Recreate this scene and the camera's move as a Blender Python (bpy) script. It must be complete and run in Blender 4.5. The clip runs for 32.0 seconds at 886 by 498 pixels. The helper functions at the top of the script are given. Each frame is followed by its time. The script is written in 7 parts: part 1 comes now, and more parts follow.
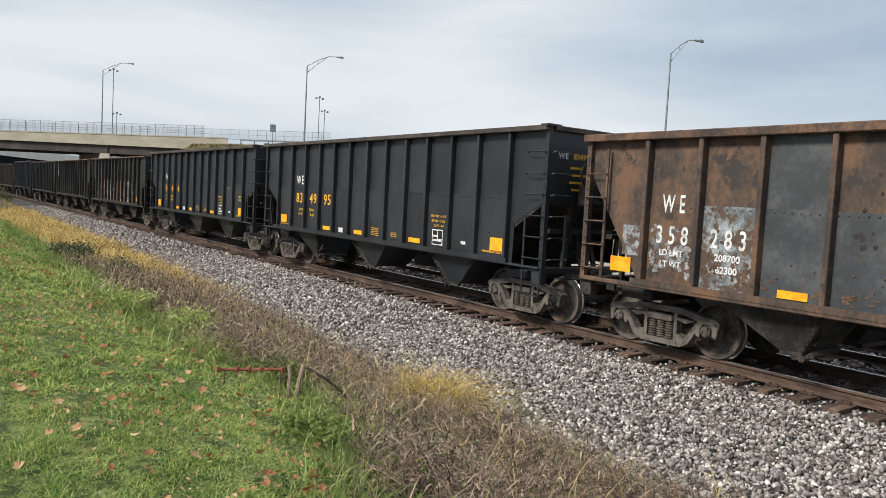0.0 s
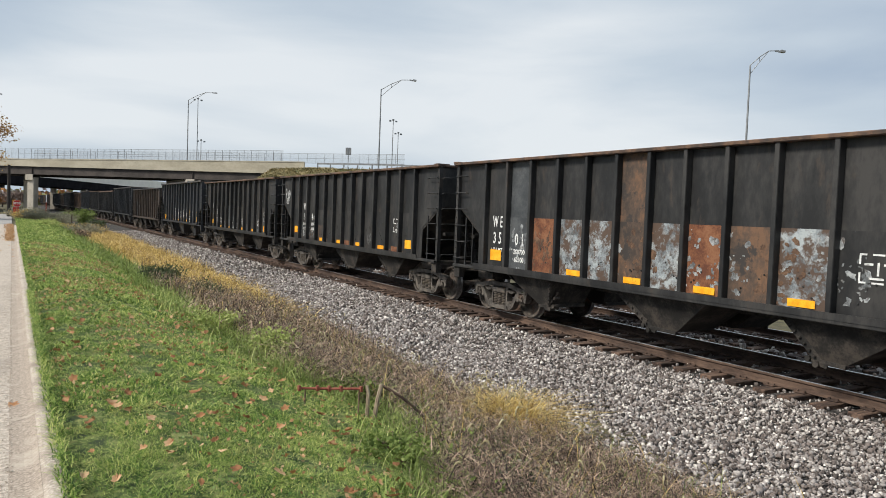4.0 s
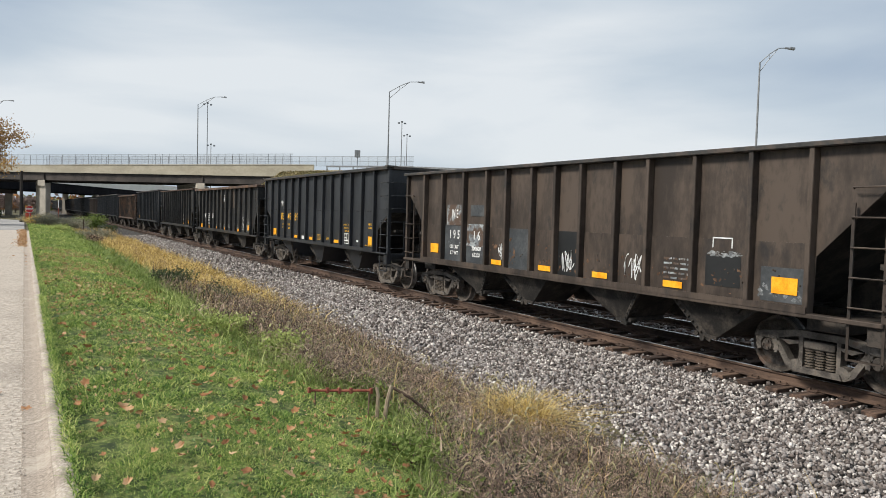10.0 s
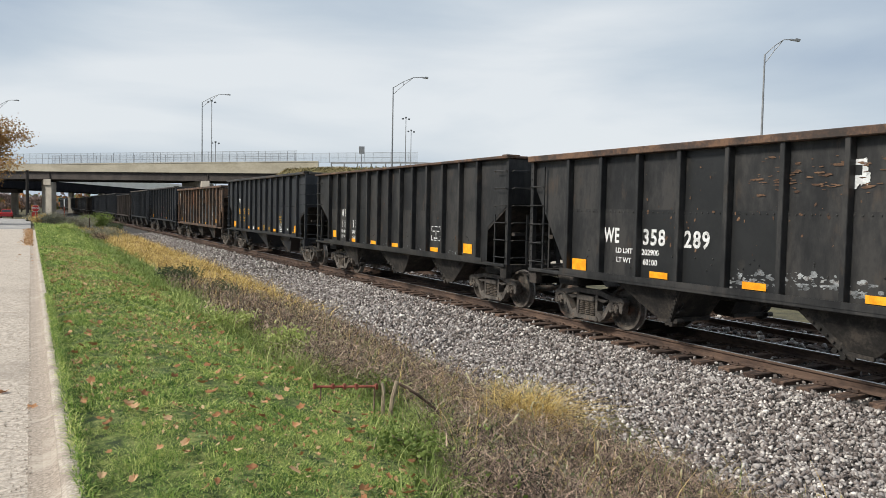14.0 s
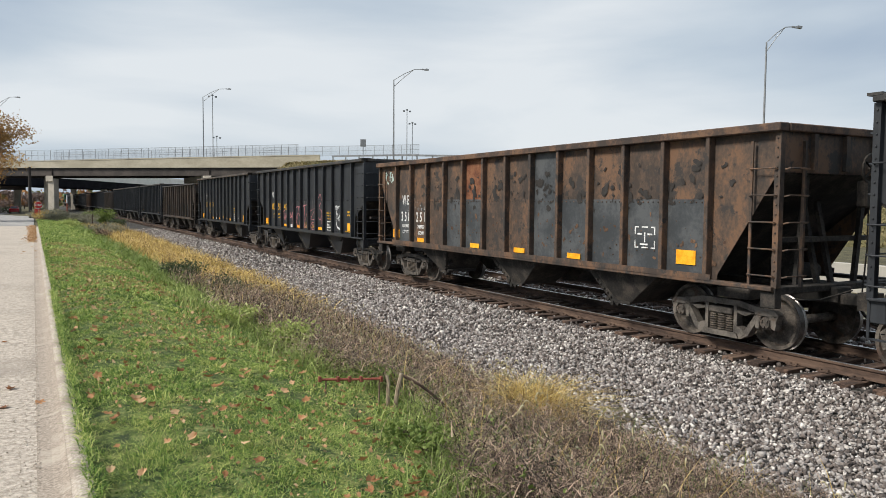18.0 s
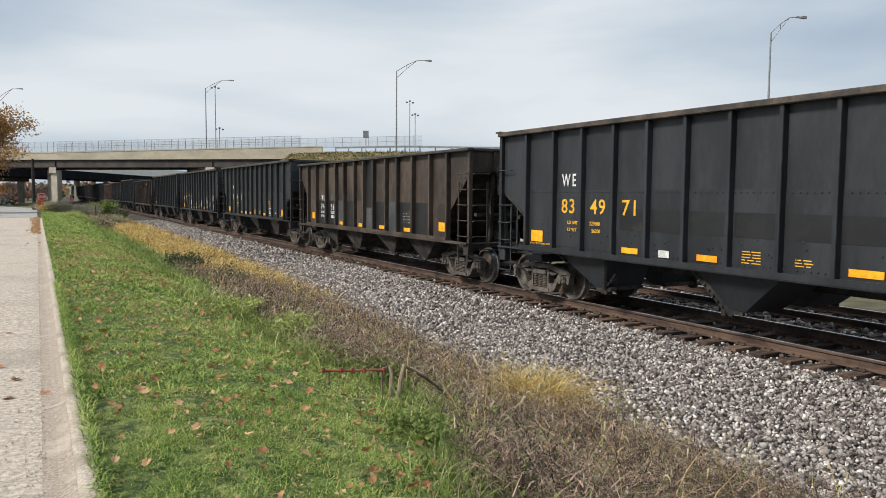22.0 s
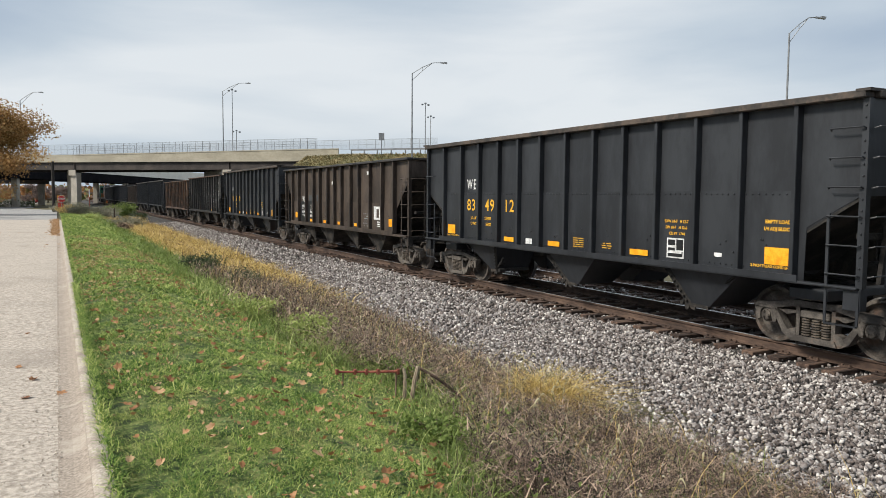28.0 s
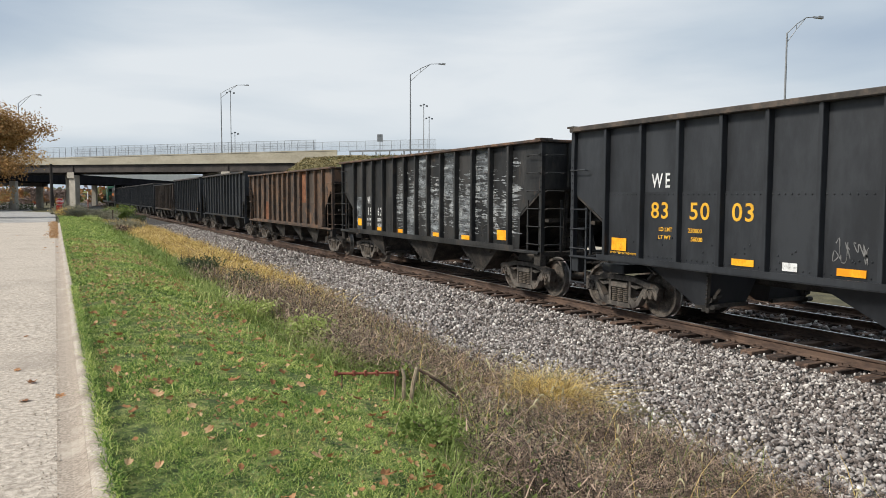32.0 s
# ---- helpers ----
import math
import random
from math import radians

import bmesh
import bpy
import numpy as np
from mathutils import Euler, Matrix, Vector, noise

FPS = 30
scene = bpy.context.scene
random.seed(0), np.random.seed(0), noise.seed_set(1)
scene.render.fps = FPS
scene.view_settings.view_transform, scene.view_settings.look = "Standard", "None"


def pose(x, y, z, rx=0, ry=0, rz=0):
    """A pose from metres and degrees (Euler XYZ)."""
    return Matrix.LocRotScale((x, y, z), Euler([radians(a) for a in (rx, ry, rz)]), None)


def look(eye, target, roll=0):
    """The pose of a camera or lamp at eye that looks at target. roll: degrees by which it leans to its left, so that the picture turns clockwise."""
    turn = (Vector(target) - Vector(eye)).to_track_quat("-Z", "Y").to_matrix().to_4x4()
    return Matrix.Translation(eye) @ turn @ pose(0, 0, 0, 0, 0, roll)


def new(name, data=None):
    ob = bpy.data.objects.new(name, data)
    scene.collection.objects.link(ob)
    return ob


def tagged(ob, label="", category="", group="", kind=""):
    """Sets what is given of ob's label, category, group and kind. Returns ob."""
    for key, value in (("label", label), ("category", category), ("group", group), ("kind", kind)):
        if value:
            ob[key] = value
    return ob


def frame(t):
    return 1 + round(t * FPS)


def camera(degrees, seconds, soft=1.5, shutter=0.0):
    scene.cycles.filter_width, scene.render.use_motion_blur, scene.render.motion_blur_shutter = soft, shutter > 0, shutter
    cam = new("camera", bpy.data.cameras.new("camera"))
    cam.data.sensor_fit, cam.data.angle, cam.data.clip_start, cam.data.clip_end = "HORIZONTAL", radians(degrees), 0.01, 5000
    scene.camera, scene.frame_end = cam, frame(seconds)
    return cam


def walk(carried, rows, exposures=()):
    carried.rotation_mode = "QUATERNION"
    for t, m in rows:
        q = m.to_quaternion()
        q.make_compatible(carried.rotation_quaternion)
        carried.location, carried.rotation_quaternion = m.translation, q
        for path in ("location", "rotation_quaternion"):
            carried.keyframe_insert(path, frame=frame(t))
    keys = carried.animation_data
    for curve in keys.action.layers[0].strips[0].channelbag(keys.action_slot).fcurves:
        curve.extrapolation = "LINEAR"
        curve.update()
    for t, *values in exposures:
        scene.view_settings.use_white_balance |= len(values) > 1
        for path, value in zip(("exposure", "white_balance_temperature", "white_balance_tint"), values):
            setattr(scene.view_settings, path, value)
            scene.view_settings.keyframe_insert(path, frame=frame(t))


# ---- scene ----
# ---- camera and its path: z = 0 is the rail top, y runs along the track away from the camera ----
def view(yaw, pitch, roll, x, y, z):
    return pose(x, y, z, 90 + pitch, 0, -yaw) @ pose(0, 0, 0, 0, 0, roll)


cam = camera(61.41, 32.0, soft=0.5)
walk(cam, [
    (0, view(35.82, -3.92, 3.04, 0.003, 0.035, 2.358)),
    (0.5, view(33.74, -3.70, 2.87, -0.014, 0.027, 2.358)),
    (1, view(32.38, -3.51, 2.74, -0.027, 0.026, 2.359)),
    (1.5, view(31.58, -3.32, 2.66, -0.033, 0.020, 2.361)),
    (2, view(31.14, -3.13, 2.55, -0.023, 0.034, 2.357)),
    (2.5, view(30.87, -2.97, 2.52, -0.032, 0.028, 2.362)),
    (3, view(30.59, -2.80, 2.38, -0.031, 0.028, 2.360)),
    (3.5, view(30.33, -2.72, 2.27, -0.032, 0.020, 2.363)),
    (5.5, view(29.63, -2.68, 1.83, -0.015, 0.022, 2.366)),
    (6, view(29.54, -2.77, 1.67, -0.013, 0.017, 2.362)),
    (6.5, view(29.46, -2.84, 1.60, -0.010, 0.013, 2.363)),
    (7, view(29.44, -2.91, 1.50, -0.006, 0.026, 2.361)),
    (7.5, view(29.41, -2.88, 1.53, -0.009, 0.016, 2.363)),
    (8, view(29.41, -2.79, 1.56, -0.015, 0.015, 2.363)),
    (8.5, view(29.40, -2.73, 1.51, -0.014, 0.022, 2.359)),
    (9, view(29.37, -2.71, 1.49, -0.012, 0.013, 2.364)),
    (9.5, view(29.36, -2.66, 1.55, -0.013, 0.015, 2.363)),
    (10, view(29.35, -2.59, 1.60, -0.019, 0.011, 2.363)),
    (10.5, view(29.27, -2.52, 1.60, -0.022, 0.017, 2.364)),
    (11, view(29.12, -2.45, 1.54, -0.023, 0.012, 2.364)),
    (11.5, view(28.98, -2.46, 1.39, -0.022, 0.015, 2.362)),
    (12, view(28.82, -2.53, 1.27, -0.015, 0.012, 2.363)),
    (12.5, view(28.77, -2.66, 1.18, -0.008, 0.014, 2.364)),
    (13, view(28.79, -2.77, 1.15, -0.008, 0.015, 2.362)),
    (13.5, view(28.86, -2.84, 1.13, -0.005, 0.013, 2.361)),
    (14, view(28.96, -2.94, 1.09, -0.003, 0.020, 2.358)),
    (14.5, view(28.98, -3.03, 0.99, 0.002, 0.012, 2.362)),
    (16.5, view(28.91, -2.95, 0.83, -0.009, 0.008, 2.361)),
    (17, view(28.89, -3.04, 0.76, -0.016, 0.006, 2.361)),
    (17.5, view(28.86, -3.27, 0.61, -0.019, 0.009, 2.360)),
    (18, view(28.77, -3.55, 0.44, -0.015, 0.008, 2.360)),
    (18.5, view(28.65, -3.83, 0.26, -0.006, 0.013, 2.358)),
    (19, view(28.50, -3.99, 0.23, 0.001, 0.018, 2.358)),
    (19.5, view(28.34, -4.10, 0.23, -0.000, 0.002, 2.361)),
    (20, view(28.29, -4.15, 0.24, -0.002, 0.004, 2.358)),
    (20.5, view(28.34, -4.19, 0.31, -0.001, 0.010, 2.355)),
    (21, view(28.40, -4.23, 0.29, 0.005, 0.007, 2.356)),
    (21.5, view(28.49, -4.23, 0.35, -0.005, 0.005, 2.358)),
    (22, view(28.55, -4.20, 0.41, -0.015, 0.004, 2.359)),
    (22.5, view(28.58, -4.13, 0.53, -0.021, 0.004, 2.359)),
    (23, view(28.57, -4.12, 0.54, -0.020, 0.015, 2.356)),
    (23.5, view(28.51, -4.20, 0.45, -0.014, 0.014, 2.355)),
    (24, view(28.41, -4.32, 0.32, -0.008, 0.016, 2.354)),
    (24.5, view(28.26, -4.43, 0.21, -0.003, 0.014, 2.357)),
    (25, view(28.04, -4.46, 0.15, 0.005, 0.015, 2.354)),
    (25.5, view(27.81, -4.45, 0.19, 0.004, 0.010, 2.356)),
    (27.5, view(27.32, -4.11, 0.29, 0.000, 0.002, 2.353)),
    (28, view(27.36, -4.05, 0.39, 0.001, 0.002, 2.355)),
    (28.5, view(27.41, -4.02, 0.37, 0.006, 0.001, 2.355)),
    (29, view(27.42, -3.97, 0.43, 0.000, -0.000, 2.355)),
    (29.5, view(27.46, -3.91, 0.43, -0.006, 0.004, 2.355)),
    (30, view(27.48, -3.89, 0.34, -0.008, -0.002, 2.358)),
    (30.5, view(27.53, -3.86, 0.33, -0.009, -0.005, 2.360)),
    (31, view(27.53, -3.85, 0.29, -0.003, -0.002, 2.357)),
    (31.5, view(27.48, -3.90, 0.26, 0.004, -0.000, 2.358)),
    (32, view(27.44, -3.97, 0.16, 0.004, -0.002, 2.357)),
], [(0, 0.05), (3, 0.04), (6, 0.0), (32, 0.0)])

# ---- light: a high thin overcast with a weak wide sun ----
SUN_AZ, SUN_EL = 276.0, 42.0
world = bpy.data.worlds.new("overcast_sky")
scene.world = world
world.use_nodes = True
wn, wl = world.node_tree.nodes, world.node_tree.links
wn.clear()


def wnode(kind, **values):
    n = wn.new(kind)
    for key, value in values.items():
        n.inputs[key].default_value = value
    return n


sky = wnode("ShaderNodeTexSky")
sky.sky_type, sky.sun_disc = "NISHITA", False
sky.sun_elevation, sky.sun_rotation = radians(SUN_EL), radians(SUN_AZ)
sky_level = wnode("ShaderNodeVectorMath")
sky_level.operation = "SCALE"
sky_level.inputs["Scale"].default_value = 0.10
coords = wnode("ShaderNodeTexCoord")
squash = wnode("ShaderNodeMapping")
squash.inputs["Rotation"].default_value = (0.0, 0.05, 0.35)
squash.inputs["Scale"].default_value = (1.2, 1.2, 5.0)
wisps = wnode("ShaderNodeTexNoise", Scale=1.7, Detail=7.0, Roughness=0.52, Distortion=0.35)
bands = wnode("ShaderNodeTexNoise", Scale=0.9, Detail=3.0, Roughness=0.5)
blend_noise = wnode("ShaderNodeMath")
blend_noise.operation = "MULTIPLY_ADD"
blend_noise.inputs[1].default_value = 0.55
ramp = wnode("ShaderNodeValToRGB")
ramp.color_ramp.elements[0].position, ramp.color_ramp.elements[0].color = 0.58, (0.40, 0.49, 0.61, 1)
ramp.color_ramp.elements[1].position, ramp.color_ramp.elements[1].color = 0.96, (0.79, 0.833, 0.868, 1)
mid = ramp.color_ramp.elements.new(0.78)
mid.color = (0.57, 0.65, 0.73, 1)
mix = wnode("ShaderNodeMix")
mix.data_type, mix.inputs["Factor"].default_value = "RGBA", 0.93
back = wnode("ShaderNodeBackground", Strength=1.0)
out = wnode("ShaderNodeOutputWorld")
wl.new(coords.outputs["Generated"], squash.inputs["Vector"])
wl.new(squash.outputs["Vector"], wisps.inputs["Vector"])
wl.new(squash.outputs["Vector"], bands.inputs["Vector"])
wl.new(wisps.outputs["Fac"], blend_noise.inputs[0])
wl.new(bands.outputs["Fac"], blend_noise.inputs[2])
wl.new(blend_noise.outputs["Value"], ramp.inputs["Fac"])
wl.new(sky.outputs["Color"], sky_level.inputs[0])
wl.new(sky_level.outputs["Vector"], mix.inputs["A"])
wl.new(ramp.outputs["Color"], mix.inputs["B"])
wl.new(mix.outputs["Result"], back.inputs["Color"])
wl.new(back.outputs["Background"], out.inputs["Surface"])

sun = new("sun", bpy.data.lights.new("sun", "SUN"))
sun.data.energy, sun.data.angle, sun.data.color = 4.4, radians(13), (1.0, 0.93, 0.82)
sun_from = Vector((math.sin(radians(SUN_AZ)) * math.cos(radians(SUN_EL)), math.cos(radians(SUN_AZ)) * math.cos(radians(SUN_EL)), math.sin(radians(SUN_EL))))
sun.matrix_world = look(sun_from * 100, (0, 0, 0))


# ---- materials ----
def material(name, colours, scale=3.0, rough=0.7, metal=0.0, bump=0.0, bump_scale=40.0, stretch=(1, 1, 1), spread=0.12,
             vary=0.0, island=False, stain=None, stain_at=(0.55, 0.7), stain_scale=1.2, stain_stretch=(1, 1, 1), spec=0.5, translucent=0.0):
    """Two noise scales over two or three colours, an optional stain colour, relief, and a shift from piece to piece."""
    m = bpy.data.materials.new(name)
    m.use_nodes = True
    nt = m.node_tree
    nt.nodes.clear()

    def node(kind, **values):
        n = nt.nodes.new(kind)
        for key, value in values.items():
            n.inputs[key].default_value = value
        return n

    link = nt.links.new
    tc = node("ShaderNodeTexCoord")
    mp = node("ShaderNodeMapping", Scale=stretch)
    if island:
        info = node("ShaderNodeNewGeometry")
        chance = info.outputs["Random Per Island"]
    else:
        info = node("ShaderNodeObjectInfo")
        chance = info.outputs["Random"]
    shift = node("ShaderNodeVectorMath")
    shift.operation = "MULTIPLY_ADD"
    shift.inputs[1].default_value = (17.0, 23.0, 31.0)
    link(chance, shift.inputs[0])
    if island:
        shift.inputs[1].default_value = (0.0, 0.0, 0.0)
    link(tc.outputs["Object"], shift.inputs[2])
    link(shift.outputs["Vector"], mp.inputs["Vector"])
    big = node("ShaderNodeTexNoise", Scale=scale, Detail=6.0, Roughness=0.62)
    fine = node("ShaderNodeTexNoise", Scale=scale * 9, Detail=5.0, Roughness=0.65)
    link(mp.outputs["Vector"], big.inputs["Vector"])
    link(mp.outputs["Vector"], fine.inputs["Vector"])
    add = node("ShaderNodeMath")
    add.operation = "MULTIPLY_ADD"
    add.inputs[1].default_value = 0.45
    link(fine.outputs["Fac"], add.inputs[0])
    link(big.outputs["Fac"], add.inputs[2])
    if vary:
        extra = node("ShaderNodeMath")
        extra.operation = "MULTIPLY_ADD"
        extra.inputs[1].default_value = vary
        link(chance, extra.inputs[0])
        link(add.outputs["Value"], extra.inputs[2])
        add = extra
    centre = 0.725 + vary / 2
    reach = 1.45 + vary
    fit = node("ShaderNodeMath")
    fit.operation = "DIVIDE"
    fit.inputs[1].default_value = reach
    rp = node("ShaderNodeValToRGB")
    n = len(colours)
    for i, c in enumerate(colours):
        where = (centre + spread * (2.0 * i / max(n - 1, 1) - 1.0)) / reach
        if i < 2:
            e = rp.color_ramp.elements[i]
            e.position = min(max(where, 0), 1)
        else:
            e = rp.color_ramp.elements.new(min(max(where, 0), 1))
        e.color = (*c, 1)
    link(add.outputs["Value"], fit.inputs[0])
    link(fit.outputs["Value"], rp.inputs["Fac"])
    colour = rp.outputs["Color"]
    if stain:
        smp = node("ShaderNodeMapping", Scale=stain_stretch)
        link(shift.outputs["Vector"], smp.inputs["Vector"])
        sn = node("ShaderNodeTexNoise", Scale=stain_scale, Detail=8.0, Roughness=0.68)
        link(smp.outputs["Vector"], sn.inputs["Vector"])
        sr = node("ShaderNodeMapRange")
        sr.inputs["From Min"].default_value, sr.inputs["From Max"].default_value = stain_at
        link(sn.outputs["Fac"], sr.inputs["Value"])
        mx = node("ShaderNodeMix")
        mx.data_type = "RGBA"
        link(sr.outputs["Result"], mx.inputs["Factor"])
        link(colour, mx.inputs["A"])
        mx.inputs["B"].default_value = (*stain, 1)
        colour = mx.outputs["Result"]
    bsdf = node("ShaderNodeBsdfPrincipled", Roughness=rough, Metallic=metal)
    bsdf.inputs["Specular IOR Level"].default_value = spec
    link(colour, bsdf.inputs["Base Color"])
    if bump:
        bn = node("ShaderNodeTexNoise", Scale=bump_scale, Detail=4.0, Roughness=0.6)
        link(shift.outputs["Vector"], bn.inputs["Vector"])
        bp = node("ShaderNodeBump", Strength=bump, Distance=0.02)
        link(bn.outputs["Fac"], bp.inputs["Height"])
        link(bp.outputs["Normal"], bsdf.inputs["Normal"])
    end = node("ShaderNodeOutputMaterial")
    if translucent:
        tr = node("ShaderNodeBsdfTranslucent")
        link(colour, tr.inputs["Color"])
        ms = node("ShaderNodeMixShader", Fac=translucent)
        link(bsdf.outputs["BSDF"], ms.inputs[1])
        link(tr.outputs["BSDF"], ms.inputs[2])
        link(ms.outputs["Shader"], end.inputs["Surface"])
    else:
        link(bsdf.outputs["BSDF"], end.inputs["Surface"])
    return m


M = {}
M["paint_black"] = material("charcoal car paint", [(0.0138, 0.0155, 0.0190), (0.0203, 0.0228, 0.0274), (0.0285, 0.0318, 0.0372)], 0.9, 0.48, spec=0.50, stretch=(1, 1, 0.35), bump=0.06, bump_scale=14, stain=(0.05, 0.046, 0.042), stain_at=(0.68, 0.95), stain_scale=1.6, stain_stretch=(1, 2.5, 0.25))
M["paint_faded"] = material("faded black car paint", [(0.012, 0.0126, 0.0138), (0.0225, 0.023, 0.0238), (0.041, 0.0395, 0.0385)], 1.2, 0.52, spec=0.40, stretch=(1, 1, 0.4), bump=0.12, bump_scale=9, stain=(0.062, 0.047, 0.037), stain_at=(0.58, 0.74), stain_scale=2.2, stain_stretch=(1, 1.6, 0.6))
M["paint_brown"] = material("dusty brown car paint", [(0.031, 0.0235, 0.0192), (0.051, 0.0387, 0.0315), (0.081, 0.0615, 0.049)], 1.0, 0.55, spec=0.42, stretch=(1, 1, 0.4), bump=0.1, bump_scale=9, stain=(0.018, 0.018, 0.019), stain_at=(0.56, 0.7), stain_scale=1.1, stain_stretch=(1, 1.5, 0.8))
M["paint_rust"] = material("rusted brown car paint", [(0.044, 0.032, 0.026), (0.078, 0.052, 0.038), (0.145, 0.080, 0.046)], 1.7, 0.70, stretch=(1, 1, 0.7), bump=0.25, bump_scale=10, stain=(0.034, 0.029, 0.027), stain_at=(0.545, 0.60), stain_scale=2.4)
M["patch_grey"] = material("grey patch paint", [(0.036, 0.041, 0.046), (0.052, 0.058, 0.064), (0.080, 0.086, 0.092)], 1.6, 0.55, bump=0.08, stain=(0.07, 0.05, 0.036), stain_at=(0.62, 0.75), stain_scale=2.0)
M["patch_pale"] = material("worn pale patch paint", [(0.10, 0.11, 0.12), (0.22, 0.25, 0.27), (0.36, 0.40, 0.42)], 3.0, 0.65, bump=0.15, stain=(0.085, 0.055, 0.04), stain_at=(0.46, 0.54), stain_scale=3.2)
M["patch_black"] = material("fresh black patch paint", [(0.010, 0.011, 0.012), (0.016, 0.017, 0.018)], 1.6, 0.45, stain=(0.045, 0.04, 0.035), stain_at=(0.62, 0.8), stain_scale=2.0)
M["patch_rust"] = material("red rust patch", [(0.10, 0.035, 0.018), (0.17, 0.065, 0.03), (0.22, 0.10, 0.05)], 3.0, 0.85, bump=0.3, bump_scale=14)
M["rim_rust"] = material("rusty top rim steel", [(0.035, 0.026, 0.022), (0.075, 0.045, 0.032), (0.15, 0.085, 0.05)], 2.5, 0.75, bump=0.2, bump_scale=18)
M["rim_dusty"] = material("dusty grey-brown rim steel", [(0.026, 0.023, 0.021), (0.05, 0.041, 0.035), (0.095, 0.072, 0.056)], 1.8, 0.7, bump=0.12, bump_scale=18)
M["silver"] = material("streaky silver smear", [(0.03, 0.032, 0.034), (0.10, 0.11, 0.12), (0.30, 0.33, 0.35)], 1.6, 0.5, stretch=(1, 0.8, 5), spread=0.16, stain=(0.02, 0.02, 0.021), stain_at=(0.5, 0.6), stain_scale=2.2, stain_stretch=(1, 1.5, 2.5))
M["rim_black"] = material("black rim steel", [(0.018, 0.018, 0.019), (0.034, 0.033, 0.032), (0.07, 0.055, 0.045)], 1.6, 0.55, bump=0.06)
M["under"] = material("sooty underframe steel", [(0.007, 0.0063, 0.0057), (0.0195, 0.0172, 0.0153), (0.052, 0.043, 0.036)], 2.5, 0.8, bump=0.25, bump_scale=18, stain=(0.055, 0.043, 0.035), stain_at=(0.6, 0.8), stain_scale=2.5)
M["frame"] = material("dusty cast truck steel", [(0.047, 0.041, 0.037), (0.088, 0.078, 0.069), (0.145, 0.129, 0.112)], 4.0, 0.78, bump=0.3, bump_scale=26, vary=0.15, stain=(0.10, 0.06, 0.04), stain_at=(0.58, 0.72), stain_scale=4.0)
M["wheel"] = material("dull wheel steel", [(0.038, 0.032, 0.028), (0.080, 0.069, 0.060), (0.15, 0.13, 0.11)], 4.0, 0.7, 0.15, bump=0.15, bump_scale=30, stain=(0.11, 0.06, 0.04), stain_at=(0.55, 0.7), stain_scale=3.0)
M["tread"] = material("bright worn tread steel", [(0.16, 0.15, 0.145), (0.30, 0.29, 0.28)], 6.0, 0.4, 0.8)
M["spring"] = material("greased spring steel", [(0.06, 0.05, 0.043), (0.15, 0.125, 0.10)], 8.0, 0.65, 0.1, bump=0.1)
M["scuff_pale"] = material("pale scuffed paint", [(0.085, 0.092, 0.098), (0.19, 0.205, 0.215), (0.36, 0.38, 0.39)], 5.0, 0.65, stain=(0.08, 0.06, 0.05), stain_at=(0.54, 0.66), stain_scale=9)
M["scuff_rust"] = material("orange rust bloom", [(0.06, 0.034, 0.022), (0.105, 0.06, 0.037), (0.17, 0.10, 0.06)], 5.0, 0.85, bump=0.2, bump_scale=30)
M["scuff_dark"] = material("bare dark scale", [(0.016, 0.014, 0.013), (0.03, 0.026, 0.024)], 5.0, 0.7)
M["yellow"] = material("yellow reflective tape", [(0.80, 0.30, 0.008), (0.92, 0.40, 0.012), (0.95, 0.48, 0.03)], 6.0, 0.45, vary=0.1, stain=(0.45, 0.20, 0.02), stain_at=(0.62, 0.78), stain_scale=7)
M["white"] = material("worn white stencil paint", [(0.50, 0.51, 0.51), (0.68, 0.69, 0.69), (0.78, 0.79, 0.79)], 6.0, 0.6, stain=(0.10, 0.095, 0.09), stain_at=(0.56, 0.72), stain_scale=11)
M["gold"] = material("yellow stencil paint", [(0.62, 0.33, 0.02), (0.78, 0.44, 0.035)], 6.0, 0.6, stain=(0.12, 0.08, 0.03), stain_at=(0.6, 0.75), stain_scale=11)
M["spray_white"] = material("white spray paint", [(0.55, 0.57, 0.58), (0.75, 0.77, 0.78)], 9.0, 0.5)
M["spray_pink"] = material("pink spray paint", [(0.42, 0.15, 0.17), (0.58, 0.24, 0.26)], 9.0, 0.5)
M["spray_teal"] = material("pale green spray paint", [(0.40, 0.55, 0.52), (0.62, 0.72, 0.70)], 9.0, 0.5)
M["spray_grey"] = material("grey pencil scrawl", [(0.14, 0.14, 0.14), (0.20, 0.20, 0.20)], 9.0, 0.7)
M["tie"] = material("weathered creosote timber", [(0.028, 0.018, 0.014), (0.075, 0.046, 0.034), (0.15, 0.097, 0.07)], 3.0, 0.9, bump=0.5, bump_scale=30, stretch=(0.4, 3, 3), vary=0.15)
M["rail_side"] = material("rusty rail steel", [(0.036, 0.023, 0.018), (0.066, 0.041, 0.030), (0.11, 0.07, 0.05)], 3.0, 0.85, bump=0.25, bump_scale=40, stretch=(1, 0.3, 1))
M["rail_top"] = material("polished rail head", [(0.55, 0.55, 0.56), (0.72, 0.72, 0.73)], 3.0, 0.36, 0.9, stretch=(1, 0.1, 1))
M["concrete"] = material("weathered concrete paving", [(0.235, 0.198, 0.162), (0.43, 0.374, 0.316), (0.68, 0.61, 0.53)], 24.0, 0.92, bump=0.45, bump_scale=120, spread=0.22, stain=(0.27, 0.228, 0.19), stain_at=(0.52, 0.8), stain_scale=0.8)
